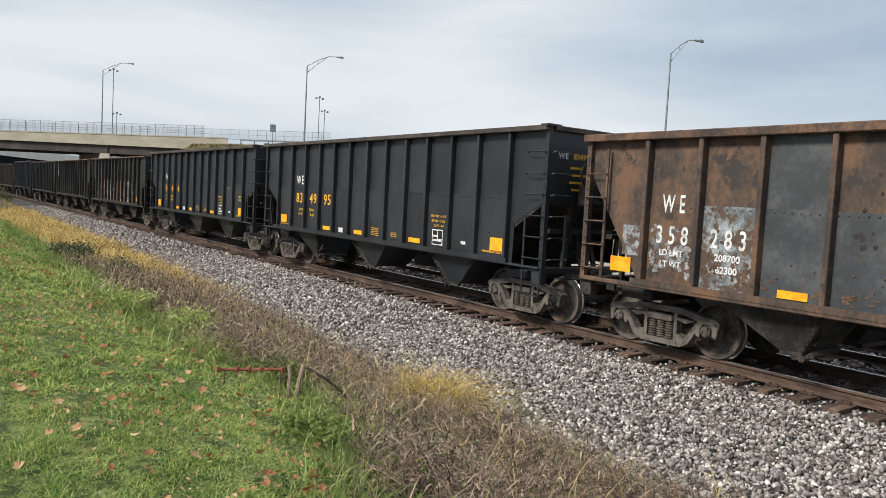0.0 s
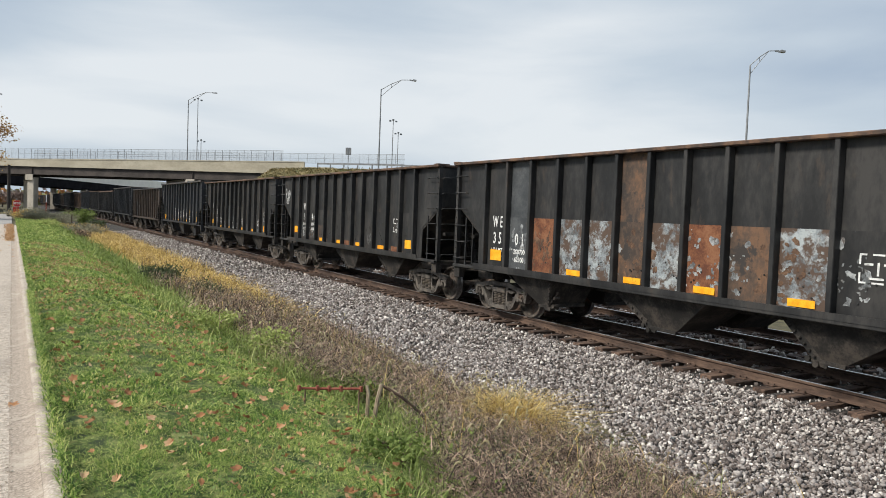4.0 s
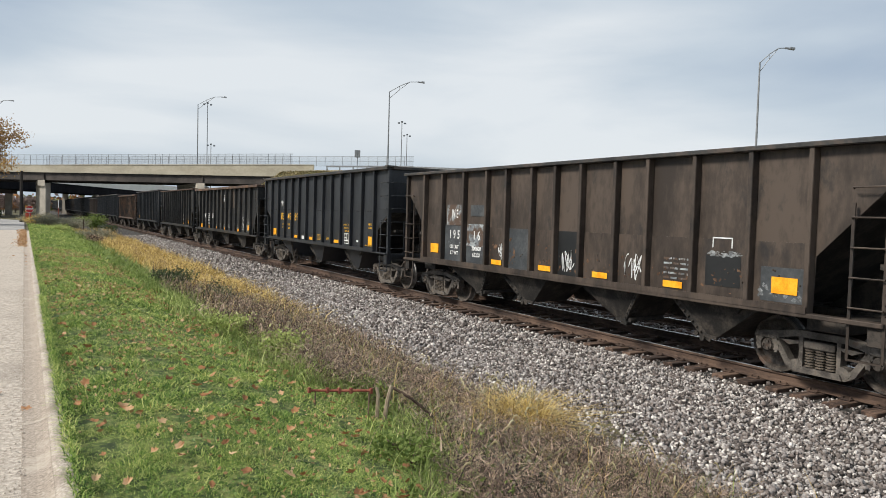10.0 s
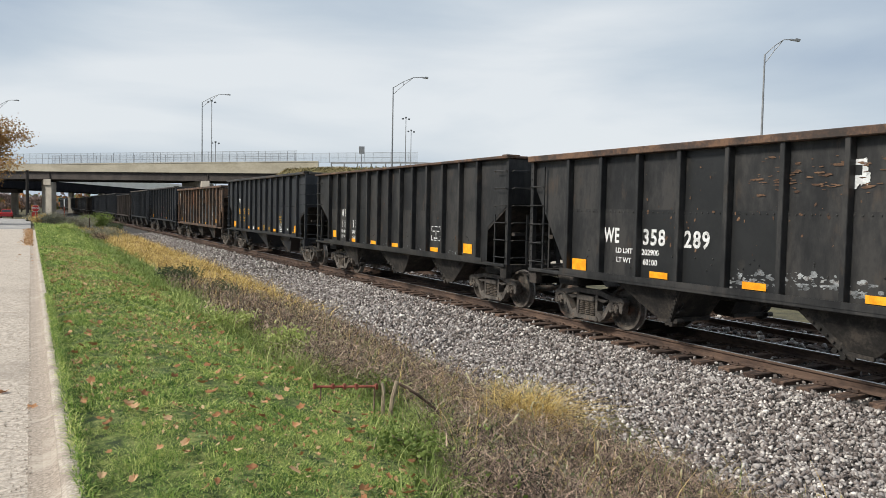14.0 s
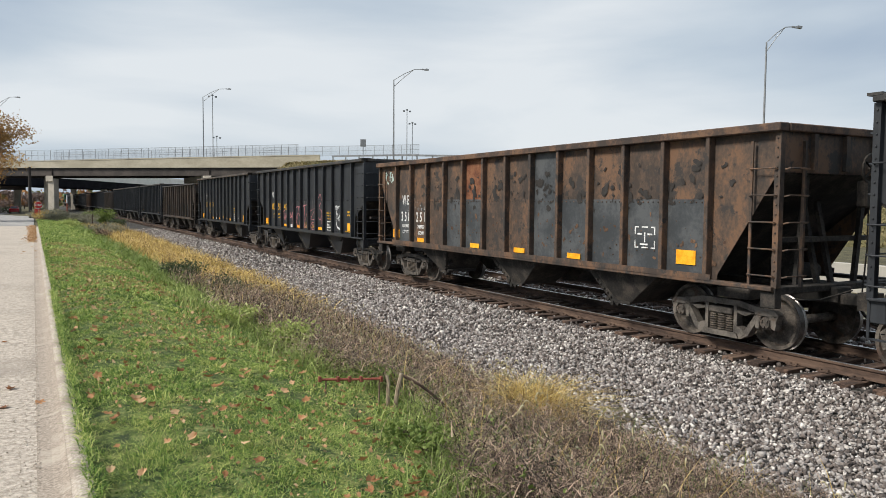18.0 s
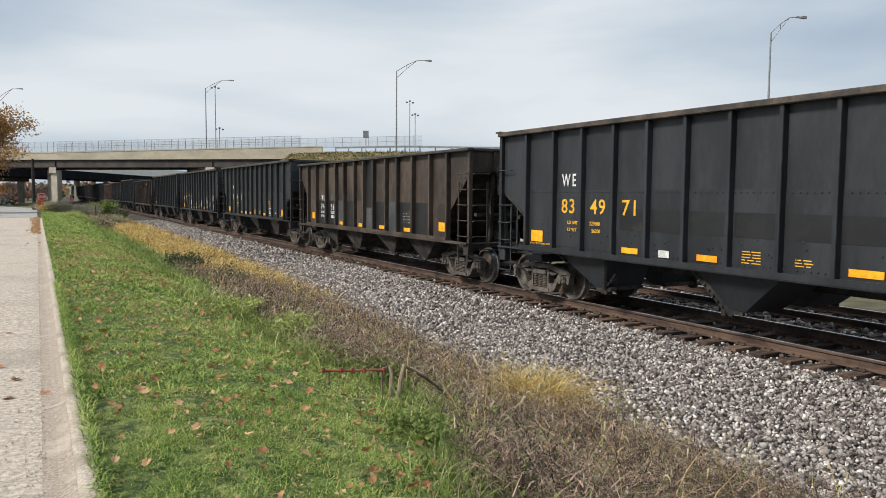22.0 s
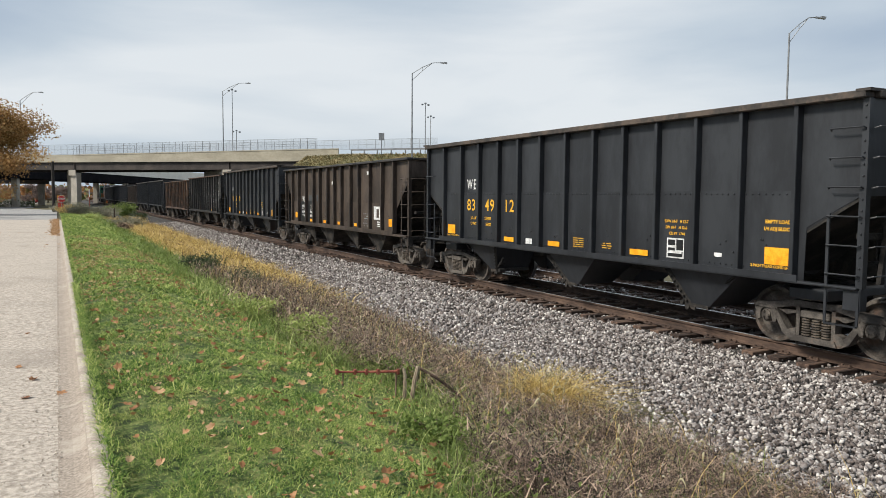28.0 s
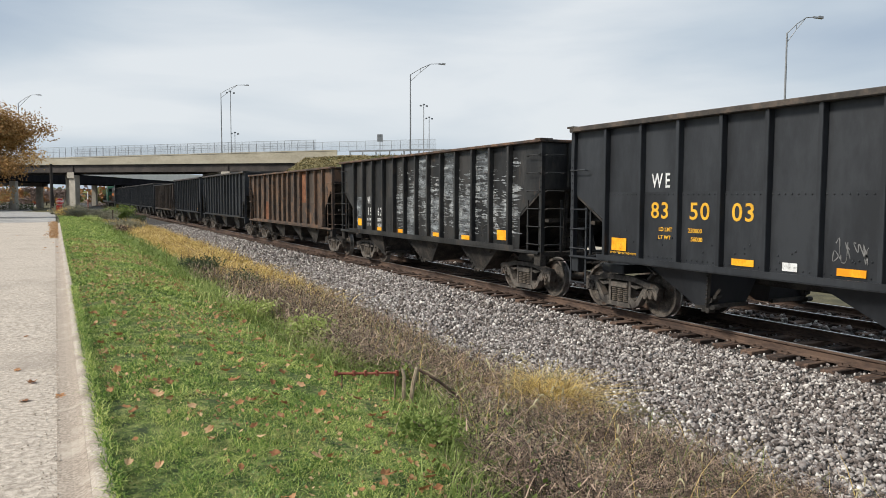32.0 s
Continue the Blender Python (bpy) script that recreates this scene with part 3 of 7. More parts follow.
# ---- hopper cars ----
CAR = {
    # half length, roof height, rim depth, sill height, posts from the middle, half truck centres, hopper centres, end slope points (from the end, height)
    "steel": dict(half=6.80, top=3.835, rim=0.105, sill=1.13, at=(5.70, 4.69, 3.735, 2.775, 1.865, 0.95, 0.0), trucks=5.78, bays=((4.58, 3.55, 3.28, 3.05), (-0.95, -0.12, 0.22, 0.79), (-4.65, -3.83, -3.40, -3.00), (1.05, -0.18, -0.45, -0.80)), cut=((0.10, 2.40), (0.93, 1.93), (0.95, 1.13)), seam=2.42),
    "long": dict(half=7.40, top=3.60, rim=0.13, sill=1.12, at=(6.066, 5.055, 4.044, 3.033, 2.022, 1.011, 0.0), trucks=5.98, bays=((4.78, 3.75, 3.45, 3.05), (-1.2, -0.30, 0.10, 0.80), (-4.9, -3.95, -3.50, -2.95)), cut=((0.08, 2.86), (1.16, 1.22), (1.18, 1.12)), seam=2.40),
    "brown": dict(half=7.08, top=3.56, rim=0.08, sill=1.10, at=(5.92, 4.90, 3.78, 2.70, 1.85, 0.84, 0.0), trucks=5.83, bays=((4.80, 3.55, 3.30, 2.75), (0.30, 1.10, 1.45, 2.14), (-0.65, -1.65, -1.90, -2.45), (-5.10, -4.10, -3.85, -3.30)), cut=((0.05, 2.94), (1.10, 1.92), (1.12, 1.10)), seam=2.05),
    "short": dict(half=6.65, top=3.68, rim=0.07, sill=1.12, at=(5.29, 4.40, 3.50, 2.57, 1.68, 0.83, 0.0), trucks=5.27, bays=((4.6, 3.45, 3.1, 2.8), (-1.35, -0.50, 0.10, 0.85), (-4.65, -3.60, -3.20, -2.70)), cut=((0.08, 2.55), (0.98, 1.98), (1.0, 1.12)), seam=2.3),
}
HALF = 1.48


def wheelset_mesh():
    s = Shape()
    for k in (-1, 1):
        prof = [(0.640, 0.10), (0.660, 0.13), (0.672, 0.17), (0.700, 0.36), (0.690, 0.395), (0.683, 0.40), (0.683, 0.482), (0.706, 0.484), (0.718, 0.462), (0.818, 0.452), (0.818, 0.398), (0.790, 0.390), (0.742, 0.37), (0.728, 0.30), (0.746, 0.16), (0.80, 0.13), (0.80, 0.09)]
        tags = [0] * (len(prof) - 1)
        for i in (6, 7, 8):
            tags[i] = 1
        if k < 0:
            prof, tags = [(-o, r) for o, r in prof[::-1]], tags[::-1]
        s.lathe(prof, 40, "x", mis=tags)
    s.lathe([(-0.99, 0.075), (0.99, 0.075)], 16, "x")
    for k in (-1, 1):
        cap = [(0.90, 0.10), (0.90, 0.115), (1.045, 0.115), (1.06, 0.10), (1.065, 0.088), (1.09, 0.086), (1.095, 0.03), (1.095, 0.001)]
        if k < 0:
            cap = [(-o, r) for o, r in cap[::-1]]
        s.lathe(cap, 18, "x")
        for a in range(3):
            b = a * 2.094
            y, z = math.cos(b) * 0.058, math.sin(b) * 0.058
            s.box(min(k * 1.09, k * 1.118), max(k * 1.09, k * 1.118), y - 0.017, y + 0.017, z - 0.017, z + 0.017)
    return dress(s.mesh("wheelset", False), "wheel", "tread")


def sideframe_mesh():
    """A cast truck side: arched top, sloping tension arms, windows, columns, spring seat, pedestals. Origin at the truck's centre, on the rail."""
    s = Shape()
    x0, x1 = -0.075, 0.075
    top = [(-1.13, 0.60), (-1.05, 0.665), (-0.72, 0.70), (-0.40, 0.765), (0.40, 0.765), (0.72, 0.70), (1.05, 0.665), (1.13, 0.60), (1.10, 0.565), (0.70, 0.60), (0.38, 0.665), (-0.38, 0.665), (-0.70, 0.60), (-1.10, 0.565)]
    s.prism(top, x0, x1, "x")
    for k in (-1, 1):
        arm = [(k * 0.80, 0.60), (k * 0.70, 0.58), (k * 0.50, 0.29), (k * 0.36, 0.215), (k * 0.30, 0.205), (k * 0.30, 0.115), (k * 0.42, 0.125), (k * 0.56, 0.20), (k * 0.70, 0.42), (k * 0.80, 0.50)]
        s.prism(arm, x0, x1, "x")
        s.prism([(k * 0.27, 0.20), (k * 0.335, 0.20), (k * 0.335, 0.68), (k * 0.27, 0.68)], x0, x1, "x")
        s.prism([(k * 0.72, 0.36), (k * 0.765, 0.35), (k * 0.79, 0.60), (k * 0.69, 0.60)], x0, x1, "x")
        s.prism([(k * 1.01, 0.38), (k * 1.045, 0.38), (k * 1.12, 0.58), (k * 1.00, 0.60)], x0, x1, "x")
        s.box(-0.09, 0.09, k * 0.889 - 0.14, k * 0.889 + 0.14, 0.565, 0.61, bev=0.012)
        for j in range(9):
            a0, a1 = radians(-30 + j * 26.6), radians(-30 + (j + 1) * 26.6)
            ring = [(k * 0.889 + math.cos(a) * q, 0.457 + math.sin(a) * q) for a, q in ((a0, 0.125), (a1, 0.125), (a1, 0.205), (a0, 0.205))]
            s.prism(ring, x0 - 0.004, x1 + 0.004, "x")
        s.prism([(k * 0.335, 0.60), (k * 0.66, 0.585), (k * 0.50, 0.52), (k * 0.335, 0.56)], x0 - 0.003, x1 + 0.003, "x")
        s.prism([(k * 0.335, 0.20), (k * 0.335, 0.33), (k * 0.44, 0.30), (k * 0.50, 0.22), (k * 0.42, 0.14)], x0 - 0.006, x1 + 0.006, "x")
    s.prism([(-0.38, 0.125), (0.38, 0.125), (0.34, 0.215), (-0.34, 0.215)], x0 - 0.03, x1 + 0.03, "x")
    return s.mesh("side_frame")


def spring_mesh():
    s = Shape()
    prof = []
    for i in range(7):
        z = 0.225 + i * 0.040
        prof += [(z, 0.050), (z + 0.009, 0.078), (z + 0.022, 0.078), (z + 0.031, 0.050)]
    s.lathe(prof, 12, "z")
    return s.mesh("spring")


def bolster_end_mesh():
    s = Shape()
    s.box(-0.11, 0.11, -0.25, 0.25, 0.505, 0.62, bev=0.02)
    return s.mesh("bolster_end")


def bolster_mesh():
    s = Shape()
    s.prism([(-1.0, 0.50), (1.0, 0.50), (1.0, 0.62), (0.45, 0.72), (-0.45, 0.72), (-1.0, 0.62)], -0.2, 0.2, "y")
    s.lathe([(0.70, 0.19), (0.80, 0.19), (0.80, 0.01)], 16, "z")
    for k in (-1, 1):
        s.beam((-0.62, k * 0.42, 0.40), (0.62, k * 0.42, 0.40), 0.09, 0.12)
        for x in (-0.72, 0.72):
            s.box(x - 0.05, x + 0.05, k * 0.42 - 0.02, k * 0.47, 0.28, 0.52, bev=0.01)
    return s.mesh("truck")


WHEELSET, SIDEFRAME, SPRING, BOLSTER_END, BOLSTER = wheelset_mesh(), sideframe_mesh(), spring_mesh(), bolster_end_mesh(), bolster_mesh()
KIT = {}


def kit(style):
    """The shared meshes of one build of hopper car."""
    if style in KIT:
        return KIT[style]
    c, k = CAR[style], {}
    half, top, rim, sill, seam = c["half"], c["top"], c["rim"], c["sill"], c["seam"]
    ys = [-y for y in c["at"]] + [y for y in c["at"][-2::-1]]
    k["ys"] = ys
    (d0, z0), (d1, z1), (d2, z2) = c["cut"]
    k["upper"], k["lower"] = [], []
    for i in range(len(ys) - 1):
        w = ys[i + 1] - ys[i]
        s = Shape()
        s.box(-HALF, -HALF + 0.012, 0.0, w, seam, top - rim)
        k["upper"].append(s.mesh("panel"))
        s = Shape()
        s.box(-HALF - 0.008, -HALF + 0.004, 0.0, w, sill, seam + 0.05)
        k["lower"].append(s.mesh("panel"))
    for nm, sg in (("near_end", -1), ("far_end", 1)):
        s = Shape()
        e, p = sg * half, ys[-1] * sg
        s.prism([(p, sill), (sg * (half - d2), sill), (sg * (half - d1), z1), (sg * (half - d0), z0), (e - sg * 0.01, z0 + 0.02), (e - sg * 0.01, top - rim), (p, top - rim)], -HALF - 0.002, -HALF + 0.010, "x")
        k[nm] = s.mesh("end_panel")
    s = Shape()
    w = 0.045 if style == "steel" else 0.05
    deep = 0.118 if style == "steel" else 0.135
    s.prism([(-HALF - 0.009, -w), (-HALF - deep + 0.012, -w * 0.85), (-HALF - deep, -w * 0.7), (-HALF - deep, w * 0.7), (-HALF - deep + 0.012, w * 0.85), (-HALF - 0.009, w)], sill + 0.005, top - rim - 0.002, "z")
    k["post"] = s.mesh("side_post")
    s = Shape()
    outer, inner, over = HALF + 0.17, HALF - 0.05, 0.0 if style == "steel" else 0.06
    s.box(-outer, -inner, -half - over, half + over, top - rim, top, bev=0.014)
    s.box(inner, outer, -half - over, half + over, top - rim, top, bev=0.014)
    for sg in (-1, 1):
        s.box(-inner, inner, sg * half - 0.08, sg * half + 0.08, top - rim + 0.003, top - 0.003, bev=0.014)
    k["rim"] = s.mesh("top_rim")
    if style in ("steel", "short"):
        k["gussets"] = []
        for sg in (-1, 1):
            for sx in (-1, 1):
                s = Shape()
                s.prism([(sx * 1.655, sg * (half + 0.07)), (sx * 1.655, sg * (half - 0.14)), (sx * 1.50, sg * (half - 0.12)), (sx * 1.30, sg * (half + 0.07))], top - 0.02, top + 0.02, "z")
                k["gussets"].append(s.mesh("corner_gusset"))
    s = Shape()
    s.box(-HALF - 0.155, -HALF + 0.02, -half + 0.02, half - 0.02, sill - (0.04 if style == "steel" else 0.07), sill, bev=0.012)
    s.box(-HALF - 0.165, -HALF - 0.152, -half + d2, half - d2, sill - 0.01, sill + 0.09)
    k["sill"] = s.mesh("side_sill")
    # far side in one sheet with its posts apart
    s = Shape()
    poly = []
    for sg in (1, -1):
        seq = [(sg * (half - d2), sill), (sg * (half - d1), z1), (sg * (half - d0), z0), (sg * (half - 0.01), z0 + 0.02), (sg * (half - 0.01), top - rim)]
        poly += seq if sg > 0 else seq[::-1]
    s.prism(poly, HALF - 0.012, HALF, "x")
    k["far_sheet"] = s.mesh("side_sheet")
    # slope sheets, end sheets, hopper interior
    for nm, sg in (("slope_a", -1), ("slope_b", 1)):
        s = Shape()
        s.prism([(sg * (half - d0 * 0.5), z0 + 0.03), (sg * (half - d0 * 0.5), z0 - 0.02), (sg * (half - 2.45), 0.92), (sg * (half - 2.40), 0.98)], -HALF + 0.013, HALF - 0.013, "x")
        k[nm] = s.mesh("slope_sheet")
        s = Shape()
        s.box(-HALF + 0.01, HALF - 0.01, min(sg * (half - 0.02), sg * half), max(sg * (half - 0.02), sg * half), z0, top - rim)
        k["end" + nm[-2:]] = s.mesh("end_sheet")
        s = Shape()
        s.box(-0.045, 0.045, min(sg * half, sg * (half + 0.07)), max(sg * half, sg * (half + 0.07)), z0 + 0.05, top - rim - 0.01)
        k["end_rib" + nm[-2:]] = s.mesh("end_rib")
        s = Shape()
        for x in (-0.75, -0.18, 0.18, 0.75):
            s.beam((x, sg * (half - 0.25), 1.02), (x, sg * (half - 0.62 if abs(x) < 0.5 else half - 0.12), z0 - 0.25 if abs(x) < 0.5 else z0), 0.09, 0.07)
        s.prism([(sg * (half - 0.10), 1.0), (sg * (half - 1.9), 1.0), (sg * (half - 1.75), 1.14), (sg * (half - 0.9), 1.75), (sg * (half - 0.80), 1.75), (sg * (half - 0.75), 1.0)], -0.02, 0.02, "x")
        s.box(-1.2, 1.2, min(sg * (half - 0.34), sg * (half - 0.2)), max(sg * (half - 0.34), sg * (half - 0.2)), 1.78, 1.86)
        k["brace" + nm[-2:]] = s.mesh("end_brace")
    s = Shape()
    s.box(-0.19, 0.19, -half - 0.10, half + 0.10, 0.80, 1.06, bev=0.02)
    k["centre"] = s.mesh("centre_sill")
    # bays: sloped chutes narrowing to a lip, a flanged gate on one side
    k["bays"] = []
    for slope_top, lip_a, lip_b, gate_top in c["bays"]:
        g = 1 if gate_top > slope_top else -1
        zt, zb = sill - 0.03, 0.44
        s = Shape()
        for sx in (-1, 1):
            ya, yb = sorted((slope_top, gate_top))
            la, lb = sorted((lip_a, lip_b))
            x_in, x_out = sorted((sx * 0.17, sx * (HALF - 0.03)))
            b_in, b_out = sorted((sx * 0.30, sx * (HALF - 0.24)))
            s.hexa([(b_in, la, zb), (b_out, la, zb), (b_out, lb, zb), (b_in, lb, zb), (x_in, ya, zt), (x_out, ya, zt), (x_out, yb, zt), (x_in, yb, zt)])
        bay = s.mesh("hopper_bay")
        gates = []
        for sx in (-1, 1):
            s = Shape()
            top_p = Vector((sx * (HALF - 0.03), gate_top, zt))
            low_p = Vector((sx * (HALF - 0.24), lip_b, zb))
            s.beam(top_p, low_p, 0.05, 0.10)
            s.beam(low_p, Vector((sx * (HALF - 0.24), lip_a, zb - 0.02)), 0.05, 0.06)
            in_p = Vector((sx * 0.32, lip_b, zb))
            s.beam(low_p + Vector((0, g * 0.05, 0.02)), in_p + Vector((0, g * 0.05, 0.02)), 0.09, 0.07)
            for q in range(7):
                p = top_p.lerp(low_p, 0.12 + 0.13 * q)
                s.lathe([(-0.03, 0.001), (-0.028, 0.018), (0.0, 0.022)][:: 1], 6, "x", (p.x + sx * 0.03, p.y, p.z))
            for dy, dz, r in ((0.10, 0.14, 0.055), (0.17, 0.02, 0.045), (0.04, -0.05, 0.05), (0.20, 0.20, 0.035)):
                p = low_p + Vector((0, g * dy, dz))
                x0, x1 = sorted((p.x - sx * 0.10, p.x + sx * 0.05))
                s.lathe([(x0, 0.001), (x0, r), (x1, r), (x1, 0.001)], 8, "x", (0, p.y, p.z))
            s.beam(low_p + Vector((0, g * 0.10, 0.14)), low_p + Vector((0, g * 0.28, 0.34)), 0.035, 0.05)
            s.beam(low_p + Vector((0, g * 0.17, 0.02)), low_p + Vector((0, -g * 0.12, -0.07)), 0.03, 0.06)
            gates.append(s.mesh("discharge_gate"))
        k["bays"].append((bay, gates))
    # platform over the truck, coupler, ladders
    for nm, sg in (("_a", -1), ("_b", 1)):
        s = Shape()
        y0, y1 = sorted((sg * (half - 0.02), sg * (half - 0.24)))
        s.box(-HALF - 0.08, HALF + 0.08, y0, y1, sill - 0.13, sill - 0.02, bev=0.012)
        s.box(-HALF - 0.09, -HALF + 0.08, y0 - 0.02, y1 + 0.02, sill - 0.34, sill - 0.02, bev=0.012)
        y0, y1 = sorted((sg * (half - 0.70), sg * (half - 1.35)))
        s.box(-1.28, 1.28, y0, y1, 0.82, 1.0, bev=0.02)
        k["platform" + nm] = s.mesh("end_platform")
        s = Shape()
        s.box(-0.11, 0.11, min(sg * (half + 0.05), sg * (half + 0.5)), max(sg * (half + 0.05), sg * (half + 0.5)), 0.78, 0.96, bev=0.02)
        s.prism([(-0.17, sg * (half + 0.42)), (0.17, sg * (half + 0.40)), (0.19, sg * (half + 0.62)), (0.05, sg * (half + 0.70)), (-0.12, sg * (half + 0.62))], 0.73, 1.01, "z")
        s.tube([(-1.3, sg * (half + 0.12), 0.93), (-0.7, sg * (half + 0.16), 0.90), (-0.2, sg * (half + 0.35), 1.04)], 0.016)
        s.tube([(0.2, sg * (half + 0.15), 0.86), (0.22, sg * (half + 0.30), 0.62), (0.2, sg * (half + 0.52), 0.48), (0.18, sg * (half + 0.64), 0.62)], 0.025)
        k["coupler" + nm] = s.mesh("coupler")
        s = Shape()
        yy = sg * (half - 0.03)
        s.prism([(-HALF - 0.085, yy - 0.05), (-HALF + 0.015, yy - 0.05), (-HALF + 0.015, yy + 0.05), (-HALF - 0.085, yy + 0.05)], sill - 0.02, top - rim, "z")
        k["corner" + nm] = s.mesh("corner_post")
        s = Shape()
        yi = sg * (half - (0.52 if style != "long" else 0.48))
        ztop = top - rim - 0.12 if style == "long" else z0 - 0.25
        s.box(-HALF - 0.10, -HALF - 0.075, yi - 0.022, yi + 0.022, sill - 0.05, ztop)
        if style in ("steel", "brown"):
            s.box(-HALF - 0.10, -HALF - 0.085, yi - 0.02, yi + 0.02, sill - 0.55, sill - 0.05)
            s.box(-HALF - 0.10, -HALF - 0.085, yy - 0.02, yy + 0.02, sill - 0.55, sill - 0.05)
            s.box(-HALF - 0.115, -HALF - 0.075, min(yi, yy), max(yi, yy), sill - 0.57, sill - 0.545)
        k["stile" + nm] = s.mesh("ladder")
        s = Shape()
        s.tube([(-HALF - 0.075, yi - sg * 0.02, -0.02), (-HALF - 0.13, yi, 0.0), (-HALF - 0.13, yy, 0.0), (-HALF - 0.075, yy + sg * 0.01, -0.02)], 0.013)
        k["rung" + nm] = s.mesh("rung")
        k["rungs" + nm] = [sill + 0.16 + 0.41 * i for i in range(int((top - rim - sill) / 0.41))]
        s = Shape()
        s.tube([(-1.02, sg * (half + 0.04), -0.02), (-1.0, sg * (half + 0.11), 0.0), (-1.46, sg * (half + 0.11), 0.0), (-1.48, sg * (half + 0.04), -0.02)], 0.013)
        k["erung" + nm] = s.mesh("rung")
        s = Shape()
        s.box(-1.03, -0.98, min(sg * half, sg * (half + 0.05)), max(sg * half, sg * (half + 0.05)), sill - 0.02, ztop)
        k["estile" + nm] = s.mesh("ladder")
    s = Shape()
    if style == "steel" or style == "long":
        for i in range(len(ys) - 1):
            for j in range(8):
                yc = ys[i] + (ys[i + 1] - ys[i]) * (j + 0.5) / 8
                for z in ((seam,) if style == "long" else (seam, sill + 0.13)):
                    s.lathe([(-HALF - 0.022, 0.001), (-HALF - 0.02, 0.012), (-HALF - 0.006, 0.017)], 6, "x", (0, yc, z))
    for i in range(0, len(ys) - 1):
        r = random.Random(i * 7 + len(style))
        for j in range(4):
            s.lathe([(-HALF - 0.022, 0.001), (-HALF - 0.02, 0.014), (-HALF - 0.006, 0.02)], 6, "x", (0, ys[i] + r.uniform(0.15, 0.75), sill + r.uniform(0.18, 0.6)))
    for sg in (-1, 1):
        for j in range(16):
            s.lathe([(-HALF - 0.102, 0.001), (-HALF - 0.10, 0.012), (-HALF - 0.085, 0.017)], 6, "x", (0, sg * (half - 0.03), sill + 0.1 + j * (top - rim - sill - 0.2) / 15))
    k["rivets"] = s.mesh("rivets")
    s = Shape()
    s.lathe([(-0.02, 0.24), (-0.015, 0.265), (0.015, 0.265), (0.02, 0.24), (0.0, 0.235), (-0.02, 0.24)], 20, "y")
    for a in range(5):
        b = a * 1.2566
        s.beam((0, 0, 0), (math.cos(b) * 0.25, 0, math.sin(b) * 0.25), 0.03, 0.02)
    s.lathe([(-0.05, 0.001), (-0.05, 0.05), (0.05, 0.05), (0.05, 0.001)], 10, "y")
    k["brake_wheel"] = s.mesh("brake_wheel")
    s = Shape()
    s.box(-0.16, 0.16, -0.09, 0.09, -0.22, 0.22, bev=0.03)
    s.tube([(0.05, 0, -0.2), (0.06, 0, -0.9), (0.05, 0.05, -1.7)], 0.014)
    k["brake_gear"] = s.mesh("brake_gear")
    s = Shape()
    s.lathe([(-0.35, 0.001), (-0.33, 0.14), (0.33, 0.14), (0.35, 0.001)], 14, "x")
    k["air_tank"] = s.mesh("air_tank")
    KIT[style] = k
    return k


TEXT = {}
FACE = Matrix(((0, 0, -1, 0), (-1, 0, 0, 0), (0, 1, 0, 0), (0, 0, 0, 1)))


def text_mesh(words, size, bold=0.0, space=1.0):
    key = (words, size, bold, space)
    if key not in TEXT:
        cu = bpy.data.curves.new("lettering", "FONT")
        cu.body, cu.size, cu.align_x, cu.align_y = words, size, "CENTER", "CENTER"
        cu.offset, cu.space_character, cu.extrude, cu.resolution_u = bold, space, 0.001, 3
        ob = bpy.data.objects.new("lettering", cu)
        TEXT[key] = bpy.data.meshes.new_from_object(ob)
        bpy.data.objects.remove(ob)
    return TEXT[key]


def write(car, words, y, z, size, mat, bold=0.0, space=1.0, wide=1.0, label=""):
    m = Matrix.Translation((-HALF - 0.014, y, z)) @ FACE @ Matrix.Diagonal((wide, 1, 1, 1))
    return part("lettering", text_mesh(words, size, bold, space), mat, car, label, at=m)


PLATES = {}


def plate(car, name, y, z, w, h, mat, label="", out=0.012, tilt=0.0):
    key = (round(w, 3), round(h, 3))
    if key not in PLATES:
        s = Shape()
        s.box(-0.002, 0.001, -w / 2, w / 2, -h / 2, h / 2)
        PLATES[key] = s.mesh("plate")
    return part(name, PLATES[key], mat, car, label, at=pose(-HALF - out, y, z, tilt))


def ribbon(points, w):
    """A flat painted stroke through (right, up) points, facing the text's own front."""
    s = Shape()
    pts = []
    for i in range(len(points) - 1):
        p0, p1 = points[max(i - 1, 0)], points[i]
        p2, p3 = points[i + 1], points[min(i + 2, len(points) - 1)]
        for j in range(6):
            t = j / 6
            pts.append(tuple(0.5 * (2 * p1[a] + (p2[a] - p0[a]) * t + (2 * p0[a] - 5 * p1[a] + 4 * p2[a] - p3[a]) * t * t + (3 * p1[a] - p0[a] - 3 * p2[a] + p3[a]) * t ** 3) for a in (0, 1)))
    pts.append(points[-1])
    edge = []
    for i, p in enumerate(pts):
        a, b = pts[max(i - 1, 0)], pts[min(i + 1, len(pts) - 1)]
        d = Vector((b[0] - a[0], b[1] - a[1]))
        d = d.normalized() if d.length > 1e-6 else Vector((1, 0))
        ww = w * (0.75 + 0.4 * math.sin(i * 0.9))
        edge.append(((p[0] - d.y * ww / 2, p[1] + d.x * ww / 2), (p[0] + d.y * ww / 2, p[1] - d.x * ww / 2)))
    for e in edge:
        s.v.extend(((e[0][0], e[0][1], 0), (e[1][0], e[1][1], 0)))
    for i in range(len(edge) - 1):
        s.f.append((2 * i, 2 * i + 1, 2 * i + 3, 2 * i + 2))
        s.mi.append(0)
    return s


